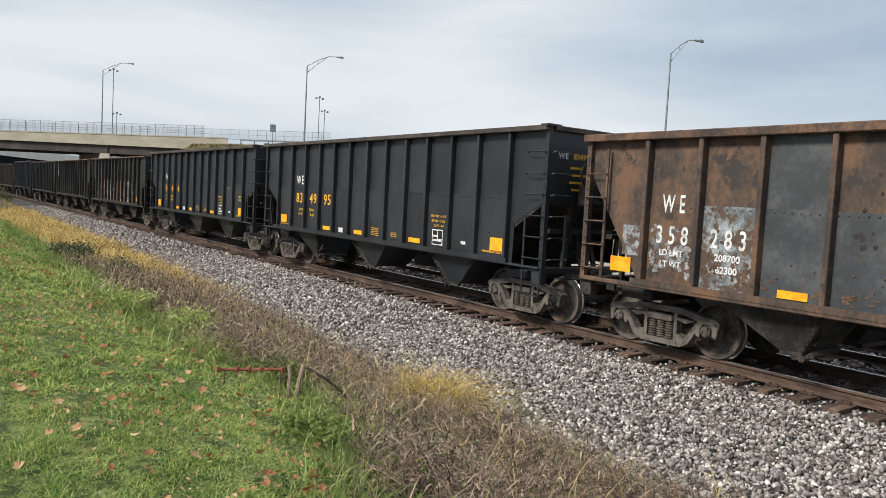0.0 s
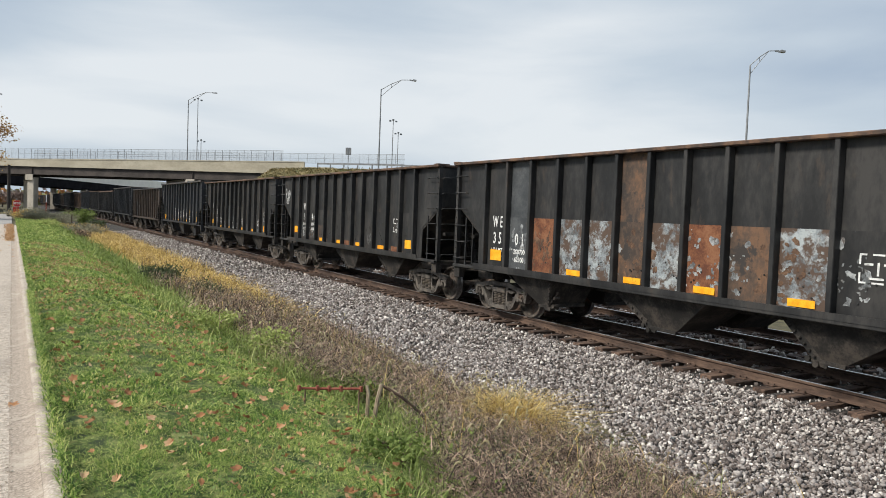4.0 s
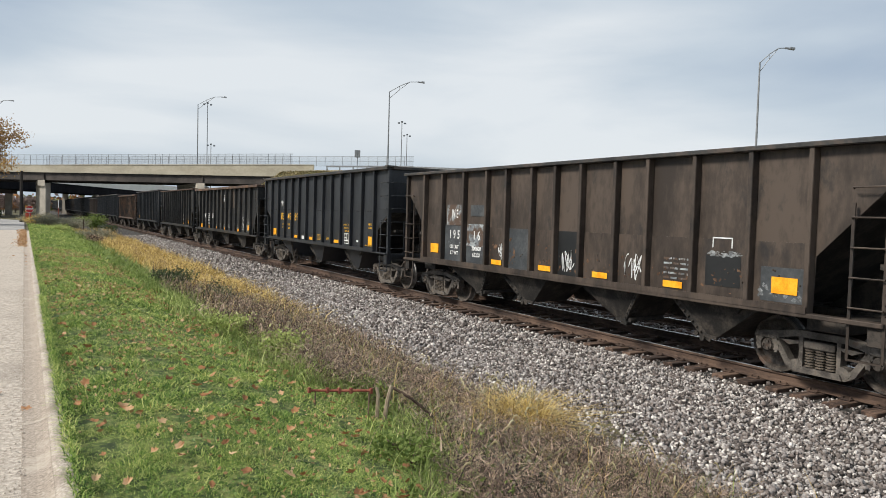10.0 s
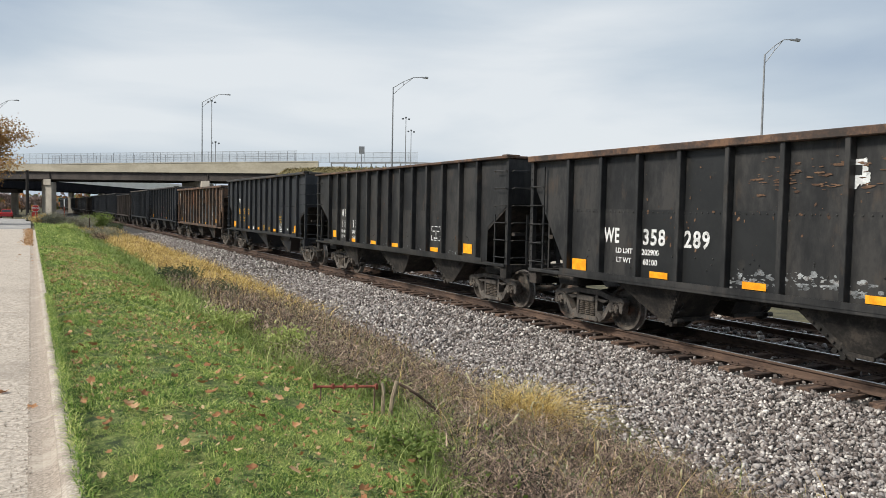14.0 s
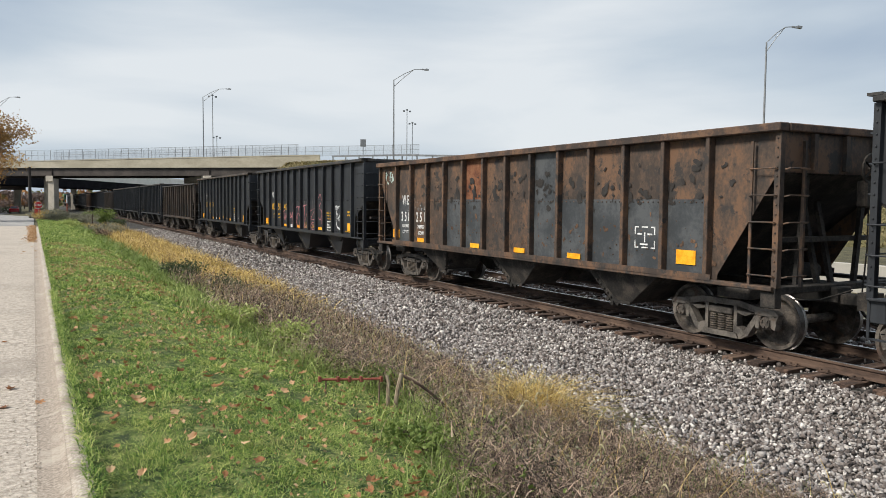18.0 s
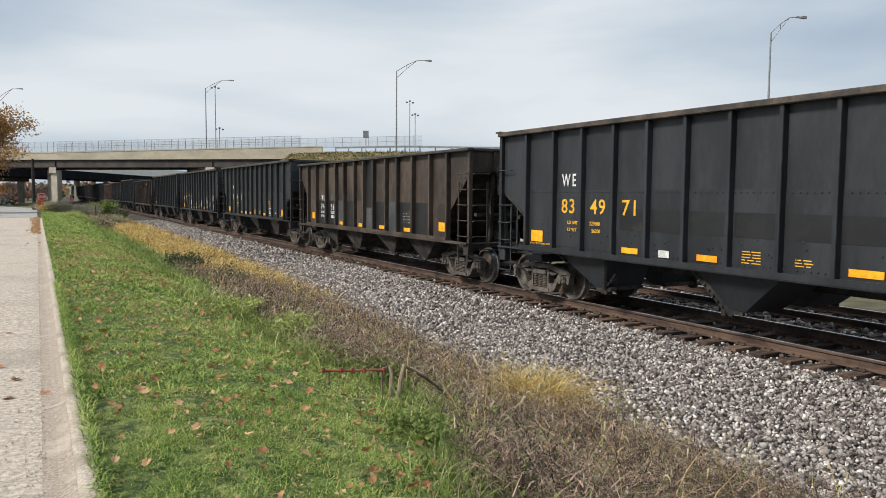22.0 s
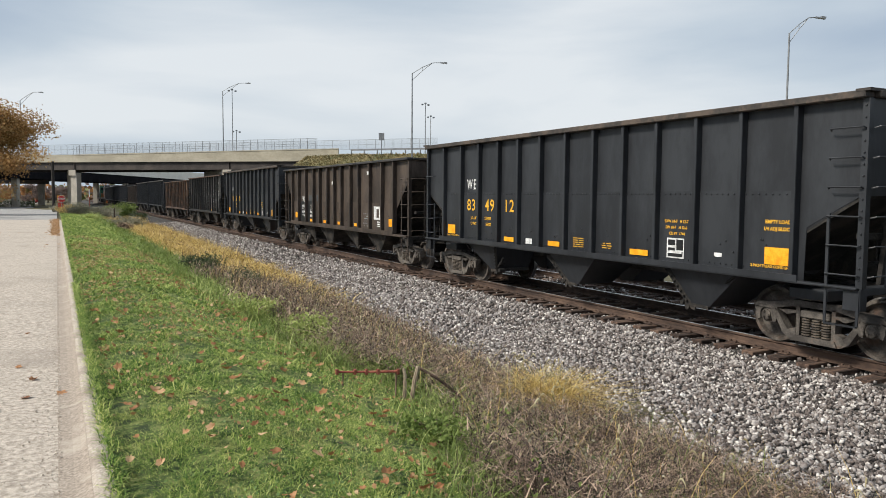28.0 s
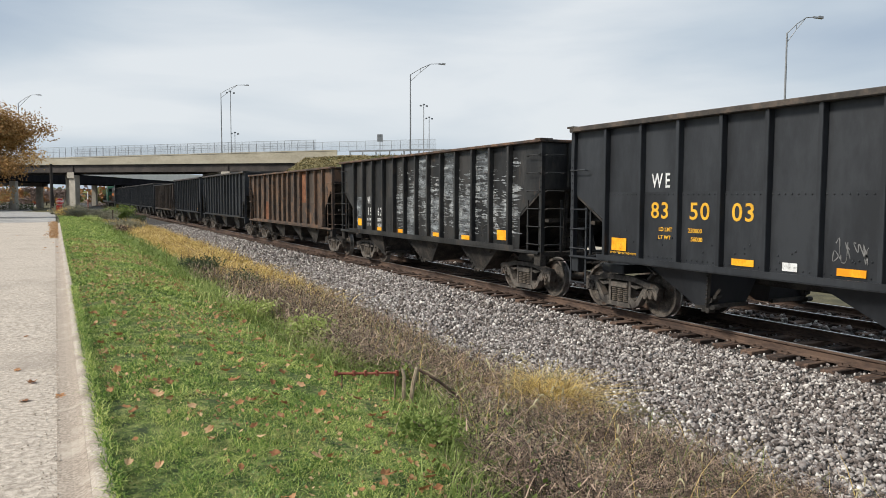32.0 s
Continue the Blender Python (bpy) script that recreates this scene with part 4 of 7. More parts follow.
def scrawl(car, seed, y, z, w, h, mat, strokes=4, width=0.028, lean=0.0, label="spray-painted scrawl"):
    """Loose unreadable paint strokes in a box w by h."""
    r = random.Random(seed)
    s = Shape()
    for k in range(strokes):
        c = (k + 0.5) / strokes - 0.5
        n = r.randint(4, 7)
        pts = [(c * w + r.uniform(-0.8, 0.8) * w / strokes, r.uniform(-0.5, 0.5) * h + lean * c) for i in range(n)]
        one = ribbon(pts, width)
        b = len(s.v)
        s.v.extend((p[0], p[1], 0.0006 * k) for p in one.v)
        s.f.extend(tuple(i + b for i in f) for f in one.f)
        s.mi.extend(one.mi)
    return part("scrawl", s, mat, car, label, at=Matrix.Translation((-HALF - 0.016, y, z)) @ FACE)


def scuffs(car, seed, y, z, w, h, mat, n=9, size=0.06, long=1.0, label=""):
    """Ragged chips, blooms and scrapes scattered over a box w by h; long > 1 draws them out sideways, below 1 downwards."""
    r = random.Random(seed)
    s = Shape()
    for k in range(int(n * 2.4)):
        q = size * 0.62 * r.uniform(0.2, 1.0) * r.choice((0.4, 0.7, 1.0, 1.3))
        qy, qz = q * long ** 0.5 * r.uniform(0.8, 1.4), q / long ** 0.5 * r.uniform(0.8, 1.4)
        cy, cz = r.uniform(-0.5, 0.5) * w, r.triangular(-0.5, 0.5, -0.2) * h
        m = 13
        turn = r.uniform(0, 6.28)
        pts = []
        for i in range(m):
            a = 2 * math.pi * i / m
            e = 0.72 + 0.22 * math.sin(2 * a + turn) + r.uniform(-0.22, 0.22)
            pts.append((0.0, cy + math.cos(a) * qy * e, cz + math.sin(a) * qz * e))
        b = len(s.v)
        s.v.append((-0.00002 * k, cy, cz))
        s.v.extend((-0.00002 * k, p[1], p[2]) for p in pts)
        for i in range(m):
            s.f.append((b, b + 1 + (i + 1) % m, b + 1 + i))
            s.mi.append(0)
    return tagged(part("scuff", s, mat, car, label or {"scuff_pale": "pale ragged scuffs in the paint", "scuff_rust": "orange rust blooms", "scuff_dark": "dark flaked scale"}.get(mat, "ragged paint smears"), at=pose(-HALF - 0.0128, y, z)), kind="stuff")


def small_print(car, seed, y, z, w, rows, mat, step=0.085, h=0.034):
    """Unreadable lettering: rows of short bars."""
    r = random.Random(seed)
    for i in range(rows):
        x = w / 2
        while x > -w / 2 + 0.05:
            q = min(r.uniform(0.07, 0.2), x + w / 2)
            plate(car, "label_line", y + x - q / 2, z - step * i, round(q, 2), h, mat)
            x -= q + 0.035


CARS, WHEELS = [], []


def hopper_car(style, far_end, label, body, rim_mat, full=True, panels=None, brake=False, lowers=None, turned=False):
    """One car. far_end: how far up the line its far end stands at the start."""
    c, k = CAR[style], kit(style)
    half, sill, seam = c["half"], c["sill"], c["seam"]
    far_end += 0.06 if style == "steel" else 0.0
    car = thing("hopper_car", pose(TRACK, far_end - half, 0), label, "hopper car", "coal hopper cars of the train")
    CARS.append((car, far_end - half))
    panels, lowers = panels or {}, lowers or {}
    ys = k["ys"]
    # panels are counted from the far end, as the lettering is
    for i in range(len(ys) - 1):
        n = len(ys) - 2 - i
        part("panel", k["upper"][i], panels.get(n, body), car, at=pose(0, ys[i], 0))
        part("panel", k["lower"][i], lowers.get(n, body), car, at=pose(0, ys[i], 0))
    part("end_panel", k["near_end"], body, car)
    part("end_panel", k["far_end"], body, car)
    for y in ys:
        part("side_post", k["post"], body, car, at=pose(0, y, 0))
        part("side_post", k["post"], body, car, at=pose(0, y, 0, 0, 0, 180))
    part("top_rim", k["rim"], rim_mat, car)
    for me in k.get("gussets", ()):
        part("corner_gusset", me, rim_mat, car)
    part("side_sill", k["sill"], body, car)
    part("side_sill", k["sill"], "under", car, at=pose(0, 0, 0, 0, 0, 180))
    part("side_sheet", k["far_sheet"], body, car)
    part("centre_sill", k["centre"], "under", car)
    part("rivets", k["rivets"], body, car)["kind"] = "stuff"
    for e in ("_a", "_b"):
        part("slope_sheet", k["slope" + e], "under", car)
        part("end_sheet", k["end" + e], body, car)
        for x in (-0.8, 0.0, 0.8) if style != "steel" else (0.0,):
            part("end_rib", k["end_rib" + e], body, car, at=pose(x, 0, 0))
        part("end_brace", k["brace" + e], "under", car)
        part("end_platform", k["platform" + e], "under" if style != "steel" else body, car)
        part("coupler", k["coupler" + e], "under", car)
        part("corner_post", k["corner" + e], body, car)
        ladder = part("ladder", k["stile" + e], body, car)
        if full:
            for z in k["rungs" + e]:
                if style in ("steel", "brown") and e == "_b" and z > 2.2 and not 2.6 < z < 2.95:
                    continue
                part("rung", k["rung" + e], body, ladder, at=pose(0, 0, z))
            ladder = part("ladder", k["estile" + e], body, car)
            for z in k["rungs" + e][::1]:
                part("rung", k["erung" + e], body, ladder, at=pose(0, 0, z))
    bays = k["bays"]
    if style == "steel":
        bays = (bays[0], bays[3] if turned else bays[1], bays[2])
    for bay_mesh, gates in bays:
        bay = part("hopper_bay", bay_mesh, "under" if style != "steel" else "paint_black", car)
        for me in gates:
            part("discharge_gate", me, "under", bay)
    sg = -1
    part("brake_wheel", k["brake_wheel"], "under", car, at=pose(-0.55 if brake else 0.5, sg * (half + 0.16), 2.95))
    part("brake_gear", k["brake_gear"], "under", car, at=pose(-0.55 if brake else 0.5, sg * (half + 0.09), 2.55))
    part("air_tank", k["air_tank"], "under", car, at=pose(0.1, sg * (half - 0.75), 1.25))
    for sg in (-1, 1):
        truck = part("truck", BOLSTER, "under", car, at=pose(0, sg * c["trucks"], 0))
        for sx in (-1, 1):
            part("side_frame", SIDEFRAME, "frame", truck, at=pose(sx * 1.0, 0, 0))
            part("bolster_end", BOLSTER_END, "frame", truck, at=pose(sx * 1.0, 0, 0))
        for y in (-0.17, 0.0, 0.17):
            part("spring", SPRING, "spring", truck, at=pose(-1.03, y, 0))
        for sy in (-1, 1):
            w = part("wheelset", WHEELSET, None, truck, at=pose(0, sy * 0.889, 0.457))
            WHEELS.append((w, sy * 0.889))
    return car


def steel_marks(car, number, light, weight, seed=0, dy=0.0):
    """Stencils and reflectors of the newer black cars."""
    a, b, c2 = number
    write(car, "WE", 4.22 + dy, 2.66, 0.37, "white", 0.005, 1.45, 0.72)
    for t, y in ((a, 4.25), (b, 3.30), (c2, 2.37)):
        write(car, t, y - 0.02 + dy, 2.11, 0.42, "gold", 0.005, 1.12, 1.06)
    write(car, "LD LMT", 4.08, 1.78, 0.102, "gold", 0.002)
    write(car, "LT WT", 4.10, 1.63, 0.102, "gold", 0.002)
    write(car, light, 3.37, 1.78, 0.108, "gold", 0.002)
    write(car, weight, 3.33, 1.63, 0.108, "gold", 0.002)
    plate(car, "reflector", 5.33, 1.44, 0.43, 0.25, "yellow", "yellow reflective square", out=0.0235)
    write(car, "2 INCH TREAD COND SHOES", 5.22, 1.27, 0.058, "gold", 0.001)
    for y in (2.33, 0.46, -2.30):
        plate(car, "reflector", y, 1.31, 0.50 if y < 0 else 0.44, 0.11, "yellow", "yellow reflective strip", out=0.0235)
    plate(car, "placard", 1.45, 1.31, 0.26, 0.13, "white", "small white data plate", out=0.0235)
    plate(car, "reflector", -5.38, 1.46, 0.44, 0.27, "yellow", "yellow reflective square", out=0.0235)
    write(car, "2 INCH TREAD COND SHOES", -5.30, 1.29, 0.062, "gold", 0.002)
    write(car, "EXW 10-7   H 12-7", -3.25, 1.93, 0.072, "gold", 0.002)
    write(car, "EW 10-7   H 12-6", -3.25, 1.82, 0.072, "gold", 0.002)
    write(car, "CU FT  3744", -3.27, 1.71, 0.072, "gold", 0.002)
    if seed % 2:
        write(car, "EMPTY LOAD", -5.38, 1.99, 0.078, "gold", 0.003)
        write(car, "1/4 ADJ BLOCK", -5.38, 1.88, 0.078, "gold", 0.003)
    small_print(car, 5, -0.42, 1.48, 0.36, 5, "gold", 0.045, 0.016)
    small_print(car, 3, -1.35, 1.42, 0.30, 3, "gold", 0.045, 0.016)
    plate(car, "data_panel", -3.24, 1.45, 0.42, 0.36, "white", "white maintenance stencil panel")
    for y, z, w, h in ((-3.15, 1.55, 0.17, 0.10), (-3.35, 1.51, 0.16, 0.19), (-3.15, 1.43, 0.17, 0.05), (-3.24, 1.325, 0.36, 0.06)):
        plate(car, "data_field", y, z, w, h, "patch_black", out=0.016)
    plate(car, "placard", -4.22, 1.40, 0.17, 0.07, "white", "small white plate")
    if c2 != "95":
        return
    end_y = -CAR["steel"]["half"] - 0.006
    part("lettering", text_mesh("WE", 0.16, 0.004, 1.2), "white", car, at=pose(-1.15, end_y, 3.28, 90))
    part("lettering", text_mesh("".join(number), 0.16, 0.004, 1.1), "gold", car, at=pose(-0.62, end_y, 3.28, 90))
    for i in range(4):
        s = Shape()
        s.box(-0.95 + 0.06 * (i % 2), -0.45 - 0.05 * (i % 3), end_y - 0.001, end_y + 0.002, 3.04 - 0.14 * i, 3.085 - 0.14 * i)
        part("label_line", s, "gold", car, "small yellow end lettering")


def old_marks(car, style, line1, line2, y1, y2, z=2.18, squares=((5.0, 1.45), (-5.0, 1.42)), strips=(2.1, 0.4, -1.3, -3.1), stencil=None, weights=("208700", "62300"), row=None, ld=None, gaps=(0.36, 0.63, 0.81)):
    """Stencils of the older cars: white letters, yellow squares and strips."""
    big = {"long": 0.40, "brown": 0.31}.get(style, 0.37)
    fat = 0.80 if style == "brown" else 0.70
    near = 0.975 if style == "short" else 1.0
    y1, y2, ld = y1 * near, y2 * near, ld and (ld[0] * near, ld[1] * near)
    squares, strips = [(y * near, q) for y, q in squares], [y * near for y in strips]
    g1, g2, g3 = gaps
    if row:
        for t, y in zip(("WE", line1, line2), row):
            write(car, t, y, z, big, "white", 0.010, 1.15, 0.85 if t != "WE" else 0.66)
        z += 0.36
    else:
        write(car, "WE", y1, z + (0.14 if style == "long" else 0.02), big, "white", 0.006, 1.75, 0.56)
        write(car, line1, y1, z - g1, big, "white", 0.006, 1.7, fat)
        write(car, line2, y2, z - g1, big, "white", 0.006, 1.7, fat)
    y1, y2 = ld or (y1, y2)
    write(car, "LD LMT", y1, z - g2, 0.135, "white", 0.003)
    write(car, "LT WT", y1, z - g3, 0.135, "white", 0.003)
    write(car, weights[0], y2, z - g2, 0.145, "white", 0.004)
    write(car, weights[1], y2, z - g3, 0.145, "white", 0.004)
    for y, zz in squares:
        plate(car, "reflector", y, zz, 0.44, 0.25, "yellow", "yellow reflective square", out=0.0235)
    for y in strips:
        plate(car, "reflector", y, 1.27, 0.44, 0.115, "yellow", "yellow reflective strip", out=0.0235)
    if stencil:
        yc, zc = stencil
        for dy, dz, w, h in ((-0.21, 0.19, 0.10, 0.025), (0.21, 0.19, 0.10, 0.025), (-0.21, -0.19, 0.10, 0.025), (0.21, -0.19, 0.10, 0.025), (-0.25, 0.12, 0.025, 0.13), (0.25, 0.12, 0.025, 0.13), (-0.25, -0.12, 0.025, 0.13), (0.25, -0.12, 0.025, 0.13), (0, 0, 0.03, 0.18), (0.13, 0.06, 0.12, 0.03), (-0.13, 0.06, 0.12, 0.03), (0, 0.19, 0.16, 0.025), (0, -0.19, 0.16, 0.025), (0.02, -0.13, 0.2, 0.03)):
            plate(car, "stencil_bar", yc + dy, zc + dz, w, h, "white")


c = hopper_car("long", 9.38, "rusty brown coal hopper car with pale worn patches", "paint_rust", "rim_rust", panels={2: "patch_grey"}, lowers={1: "patch_pale", 2: "patch_grey", 3: "patch_grey"})
scuffs(c, 1, 5.56, 1.72, 0.80, 0.85, "scuff_pale", 46, 0.10)
scuffs(c, 2, 4.55, 1.72, 0.85, 1.0, "scuff_rust", 20, 0.09)
scuffs(c, 3, 1.0, 2.6, 3.4, 1.6, "scuff_dark", 40, 0.16, 0.8)
scuffs(c, 4, 3.0, 1.35, 3.5, 0.3, "scuff_rust", 26, 0.08, 1.6)
scuffs(c, 5, -3.0, 2.3, 5.0, 2.0, "scuff_dark", 50, 0.15, 0.8)
old_marks(c, "long", "358", "283", 5.56, 4.55, 2.30, ((6.56, 1.40), (-5.56, 1.45)), (3.5, 1.5, -0.5, -3.5), (-4.55, 1.75))
plate(c, "patch", 6.35, 1.82, 0.42, 0.50, "patch_pale", "pale worn paint patch", out=0.006)
c = hopper_car("steel", 23.96, "charcoal black steel coal hopper car, smooth paint", "paint_black", "rim_dusty", brake=True)
steel_marks(c, ("83", "49", "95"), "229900", "56100")
c = hopper_car("steel", 38.57, "charcoal black steel coal hopper car with grey pencil scrawls", "paint_black", "rim_dusty")
steel_marks(c, ("83", "49", "47"), "230000", "56000", 1, -0.09)
for i in range(5):
    scrawl(c, 40 + i, -4.05, 2.28 - 0.15 * i, 0.34, 0.11, "spray_grey", 4, 0.014)
c = hopper_car("short", 53.05, "black coal hopper car with many rust and pale patches", "paint_faded", "rim_rust", brake=True, lowers={1: "patch_grey", 2: "patch_rust", 3: "patch_pale", 4: "patch_pale", 5: "paint_rust", 6: "patch_pale", 7: "patch_rust", 8: "paint_rust", 9: "patch_pale"}, panels={1: "patch_grey", 5: "paint_rust", 8: "paint_faded"})
for i in range(9):
    scuffs(c, 200 + i, 4.0 - 0.95 * i, 1.75, 0.8, 1.1, ("scuff_pale", "scuff_rust", "scuff_pale")[i % 3], 26, 0.12)
old_marks(c, "short", "35", "01", 4.97, 4.06, 2.2, stencil=(-4.1, 1.85))
c = hopper_car("short", 67.29, "worn black coal hopper car with a white scribble at its end", "paint_faded", "rim_rust")
old_marks(c, "short", "14", "46", 4.03, 3.10, 2.42, ((5.0, 1.54), (-5.0, 1.45)), (2.12, 0.39, -1.33, -3.10), (-4.10, 1.97))
scuffs(c, 11, 4.03, 1.52, 0.75, 0.55, "scuff_pale", 26, 0.08)
scuffs(c, 12, 3.10, 1.55, 0.75, 0.65, "scuff_pale", 22, 0.07)
scuffs(c, 13, 3.05, 1.60, 0.7, 0.7, "scuff_rust", 18, 0.06)
scuffs(c, 14, 0.0, 1.25, 9.5, 0.16, "scuff_rust", 70, 0.05, 2.0)
scuffs(c, 15, 5.0, 1.52, 0.7, 0.5, "scuff_rust", 10, 0.05)
scuffs(c, 16, -1.5, 2.4, 8.0, 1.8, "scuff_dark", 40, 0.12, 0.7)
scrawl(c, 8, -2.2, 1.50, 0.42, 0.42, "spray_grey", 7, 0.014, label="thin chalk doodle")
plate(c, "patch", 2.15, 1.55, 0.62, 0.46, "paint_rust", "bolted repair plate", out=0.010)
for y in (-0.4, -4.05):
    plate(c, "patch", y, 1.22, 0.66, 0.24, "patch_rust", "rusty scraped strip", out=0.010)
scrawl(c, 5, 6.05, 2.85, 0.55, 0.62, "spray_white", 6, 0.022)
c = hopper_car("short", 81.50, "worn black coal hopper car with small scribbles and grey streaks", "paint_faded", "rim_rust", lowers={4: "patch_grey"})
old_marks(c, "short", "15", "75", 4.96, 4.06, 2.32, ((5.02, 1.48), (-5.09, 1.38)), (3.10, 1.27, -1.29, -3.16), (-5.0, 1.92), ld=(4.04, 3.16), gaps=(0.32, 0.66, 0.82))
plate(c, "patch", -5.05, 1.40, 0.62, 0.50, "patch_grey", "grey primer patch", out=0.010)
for y, w in ((2.2, 0.6), (0.4, 0.5), (-2.2, 0.7), (-4.05, 0.75)):
    plate(c, "patch", y, 1.25, w, 0.20, "patch_grey", "pale grey scraped strip", out=0.010)
plate(c, "patch", 0.42, 1.72, 0.5, 0.24, "patch_grey", "pale grey paint patch", out=0.010)
for i, y in enumerate((2.2, 0.4, -0.45, -2.2, -4.05, -5.0)):
    scuffs(c, 30 + i, y, 1.36, 0.75, 0.42, "scuff_pale", 20, 0.07, 1.6)
scuffs(c, 37, -2.0, 2.6, 8.0, 1.6, "scuff_pale", 34, 0.05, 0.2)
scuffs(c, 38, 4.7, 2.75, 0.5, 1.2, "scuff_pale", 60, 0.035, 0.3)
scuffs(c, 39, 5.8, 2.9, 0.8, 1.2, "scuff_rust", 90, 0.04, 0.7)
scrawl(c, 6, -1.28, 1.60, 0.5, 0.46, "spray_white", 6, 0.024)
scrawl(c, 7, -4.0, 1.62, 0.55, 0.46, "spray_white", 5, 0.026)
scrawl(c, 9, 1.3, 1.65, 0.2, 0.36, "spray_grey", 3, 0.016)
c = hopper_car("steel", 96.19, "charcoal black steel coal hopper car with a row of white tags", "paint_black", "rim_black", brake=True)
steel_marks(c, ("83", "49", "62"), "229900", "56100", 1, -0.09)
for i, y in enumerate((1.45, 0.42, -0.45, -1.40, -2.40, -4.35)):
    scrawl(c, 60 + i, y, 1.62, 0.62, 0.62, "spray_white", 6, 0.026, -0.35, "white spray-painted tag")
scrawl(c, 70, 6.2, 3.16, 0.75, 0.28, "spray_white", 7, 0.022)
scrawl(c, 71, 6.2, 2.82, 0.6, 0.32, "spray_white", 6, 0.022)
c = hopper_car("brown", 111.62, "dusty brown coal hopper car with pale number patches", "paint_brown", "rim_black", lowers={1: "patch_grey", 2: "patch_grey", 4: "patch_grey", 6: "patch_black"})
plate(c, "patch", 4.36, 2.38, 0.80, 0.54, "patch_pale", "pale worn paint patch", out=0.010)
plate(c, "patch", 3.24, 1.88, 0.94, 0.56, "patch_pale", "pale worn paint patch", out=0.010)
plate(c, "patch", 3.22, 2.50, 0.66, 0.28, "patch_grey", "grey paint patch", out=0.010)
plate(c, "patch", -4.35, 1.58, 0.70, 0.50, "patch_black", "bolted black repair plate", out=0.010)
scuffs(c, 55, -4.35, 1.86, 0.66, 0.10, "scuff_pale", 30, 0.06, 2.0)
for dy, dz, w, h in ((0.0, 2.12, 0.40, 0.02), (-0.19, 2.04, 0.02, 0.16), (0.19, 2.04, 0.02, 0.16)):
    plate(c, "chalk_line", -4.33 + dy, dz, w, h, "spray_white")
plate(c, "patch", -5.45, 1.46, 0.74, 0.52, "patch_grey", "grey primer patch", out=0.010)
old_marks(c, "brown", "195", "16", 4.34, 3.24, 2.38, ((5.40, 1.46), (-5.50, 1.45)), (2.3, 0.4, -1.4, -3.3), weights=("200800", "62200"), gaps=(0.52, 0.84, 1.0))
scuffs(c, 50, 2.2, 1.6, 1.4, 0.9, "scuff_rust", 30, 0.08)
scuffs(c, 51, -2.0, 1.5, 5.5, 0.7, "scuff_rust", 46, 0.07)
scuffs(c, 52, 3.8, 1.75, 1.7, 0.8, "scuff_pale", 24, 0.06)
scuffs(c, 53, -5.45, 1.35, 0.8, 0.35, "scuff_pale", 18, 0.07)
small_print(c, 54, -3.4, 1.72, 0.66, 5, "patch_pale")
for i, y in enumerate((2.0, -0.4, -2.3)):
    scrawl(c, 80 + i, y, 1.5, 0.4, 0.5, "spray_white", 4, 0.024)
c = hopper_car("steel", 126.42, "charcoal black steel coal hopper car, smooth paint, open top", "paint_black", "rim_black", brake=True)
steel_marks(c, ("83", "49", "89"), "229700", "56300", 1)
c = hopper_car("long", 142.51, "dirty black coal hopper car with pale scuffed lower panels", "paint_faded", "rim_rust", lowers={2: "patch_black", 3: "patch_black", 4: "patch_black"}, panels={3: "patch_black", 8: "paint_brown"})
old_marks(c, "long", "358", "289", 4.45, 3.76, 1.93, ((5.75, 1.30), (-5.56, 1.45)), (3.53, 1.5, -0.5, -3.5), (-4.55, 1.75), ("202900", "60100"), (4.80, 3.68, 2.68))
for i, y in enumerate((1.5, 0.5, -0.5, -1.5, -3.5, -4.5)):
    scuffs(c, 60 + i, y, 1.36 + 0.1 * (i % 2), 0.95, 0.34, "scuff_pale", 22, 0.085, 1.8)
scuffs(c, 67, -5.5, 1.62, 0.85, 0.9, "scuff_pale", 44, 0.10)
scuffs(c, 68, -0.6, 2.5, 9.5, 1.8, "scuff_rust", 60, 0.06, 0.7)
scuffs(c, 69, 0.4, 3.0, 2.6, 0.7, "scuff_rust", 40, 0.07, 4.0)
scuffs(c, 66, -0.14, 3.0, 0.2, 0.4, "spray_white", 9, 0.11, 0.8, "flaking white painted blot")
plate(c, "patch", -0.10, 3.0, 0.22, 0.34, "spray_white", "white painted blot")
plate(c, "patch", -0.10, 3.02, 0.10, 0.14, "patch_black", out=0.016)
c = hopper_car("short", 156.75, "worn black coal hopper car with clean white numbers", "paint_faded", "rim_rust", lowers={3: "patch_black"})
scuffs(c, 75, 0.0, 1.27, 9.5, 0.2, "scuff_pale", 40, 0.05, 2.2)
scuffs(c, 76, 0.0, 2.3, 10.0, 1.9, "scuff_rust", 40, 0.05, 0.5)
old_marks(c, "short", "11", "95", 4.09, 3.05, 2.18, ((4.95, 1.43), (-4.87, 1.39)), (3.05, 1.33, -0.36, -3.0), (-3.0, 1.72))
c = hopper_car("steel", 171.79, "charcoal black steel coal hopper car with faint drip marks", "paint_black", "rim_black", turned=True)
steel_marks(c, ("83", "51", "31"), "230000", "56000")
for y, h in ((0.62, 0.5), (0.30, 0.42), (-0.32, 0.6), (-0.55, 0.4), (-1.25, 0.62), (-1.52, 0.5), (-3.1, 0.5), (-3.4, 0.38)):
    plate(c, "drip_mark", y, 2.30 - h / 2, 0.012, h, "spray_grey", "thin pale drip mark")
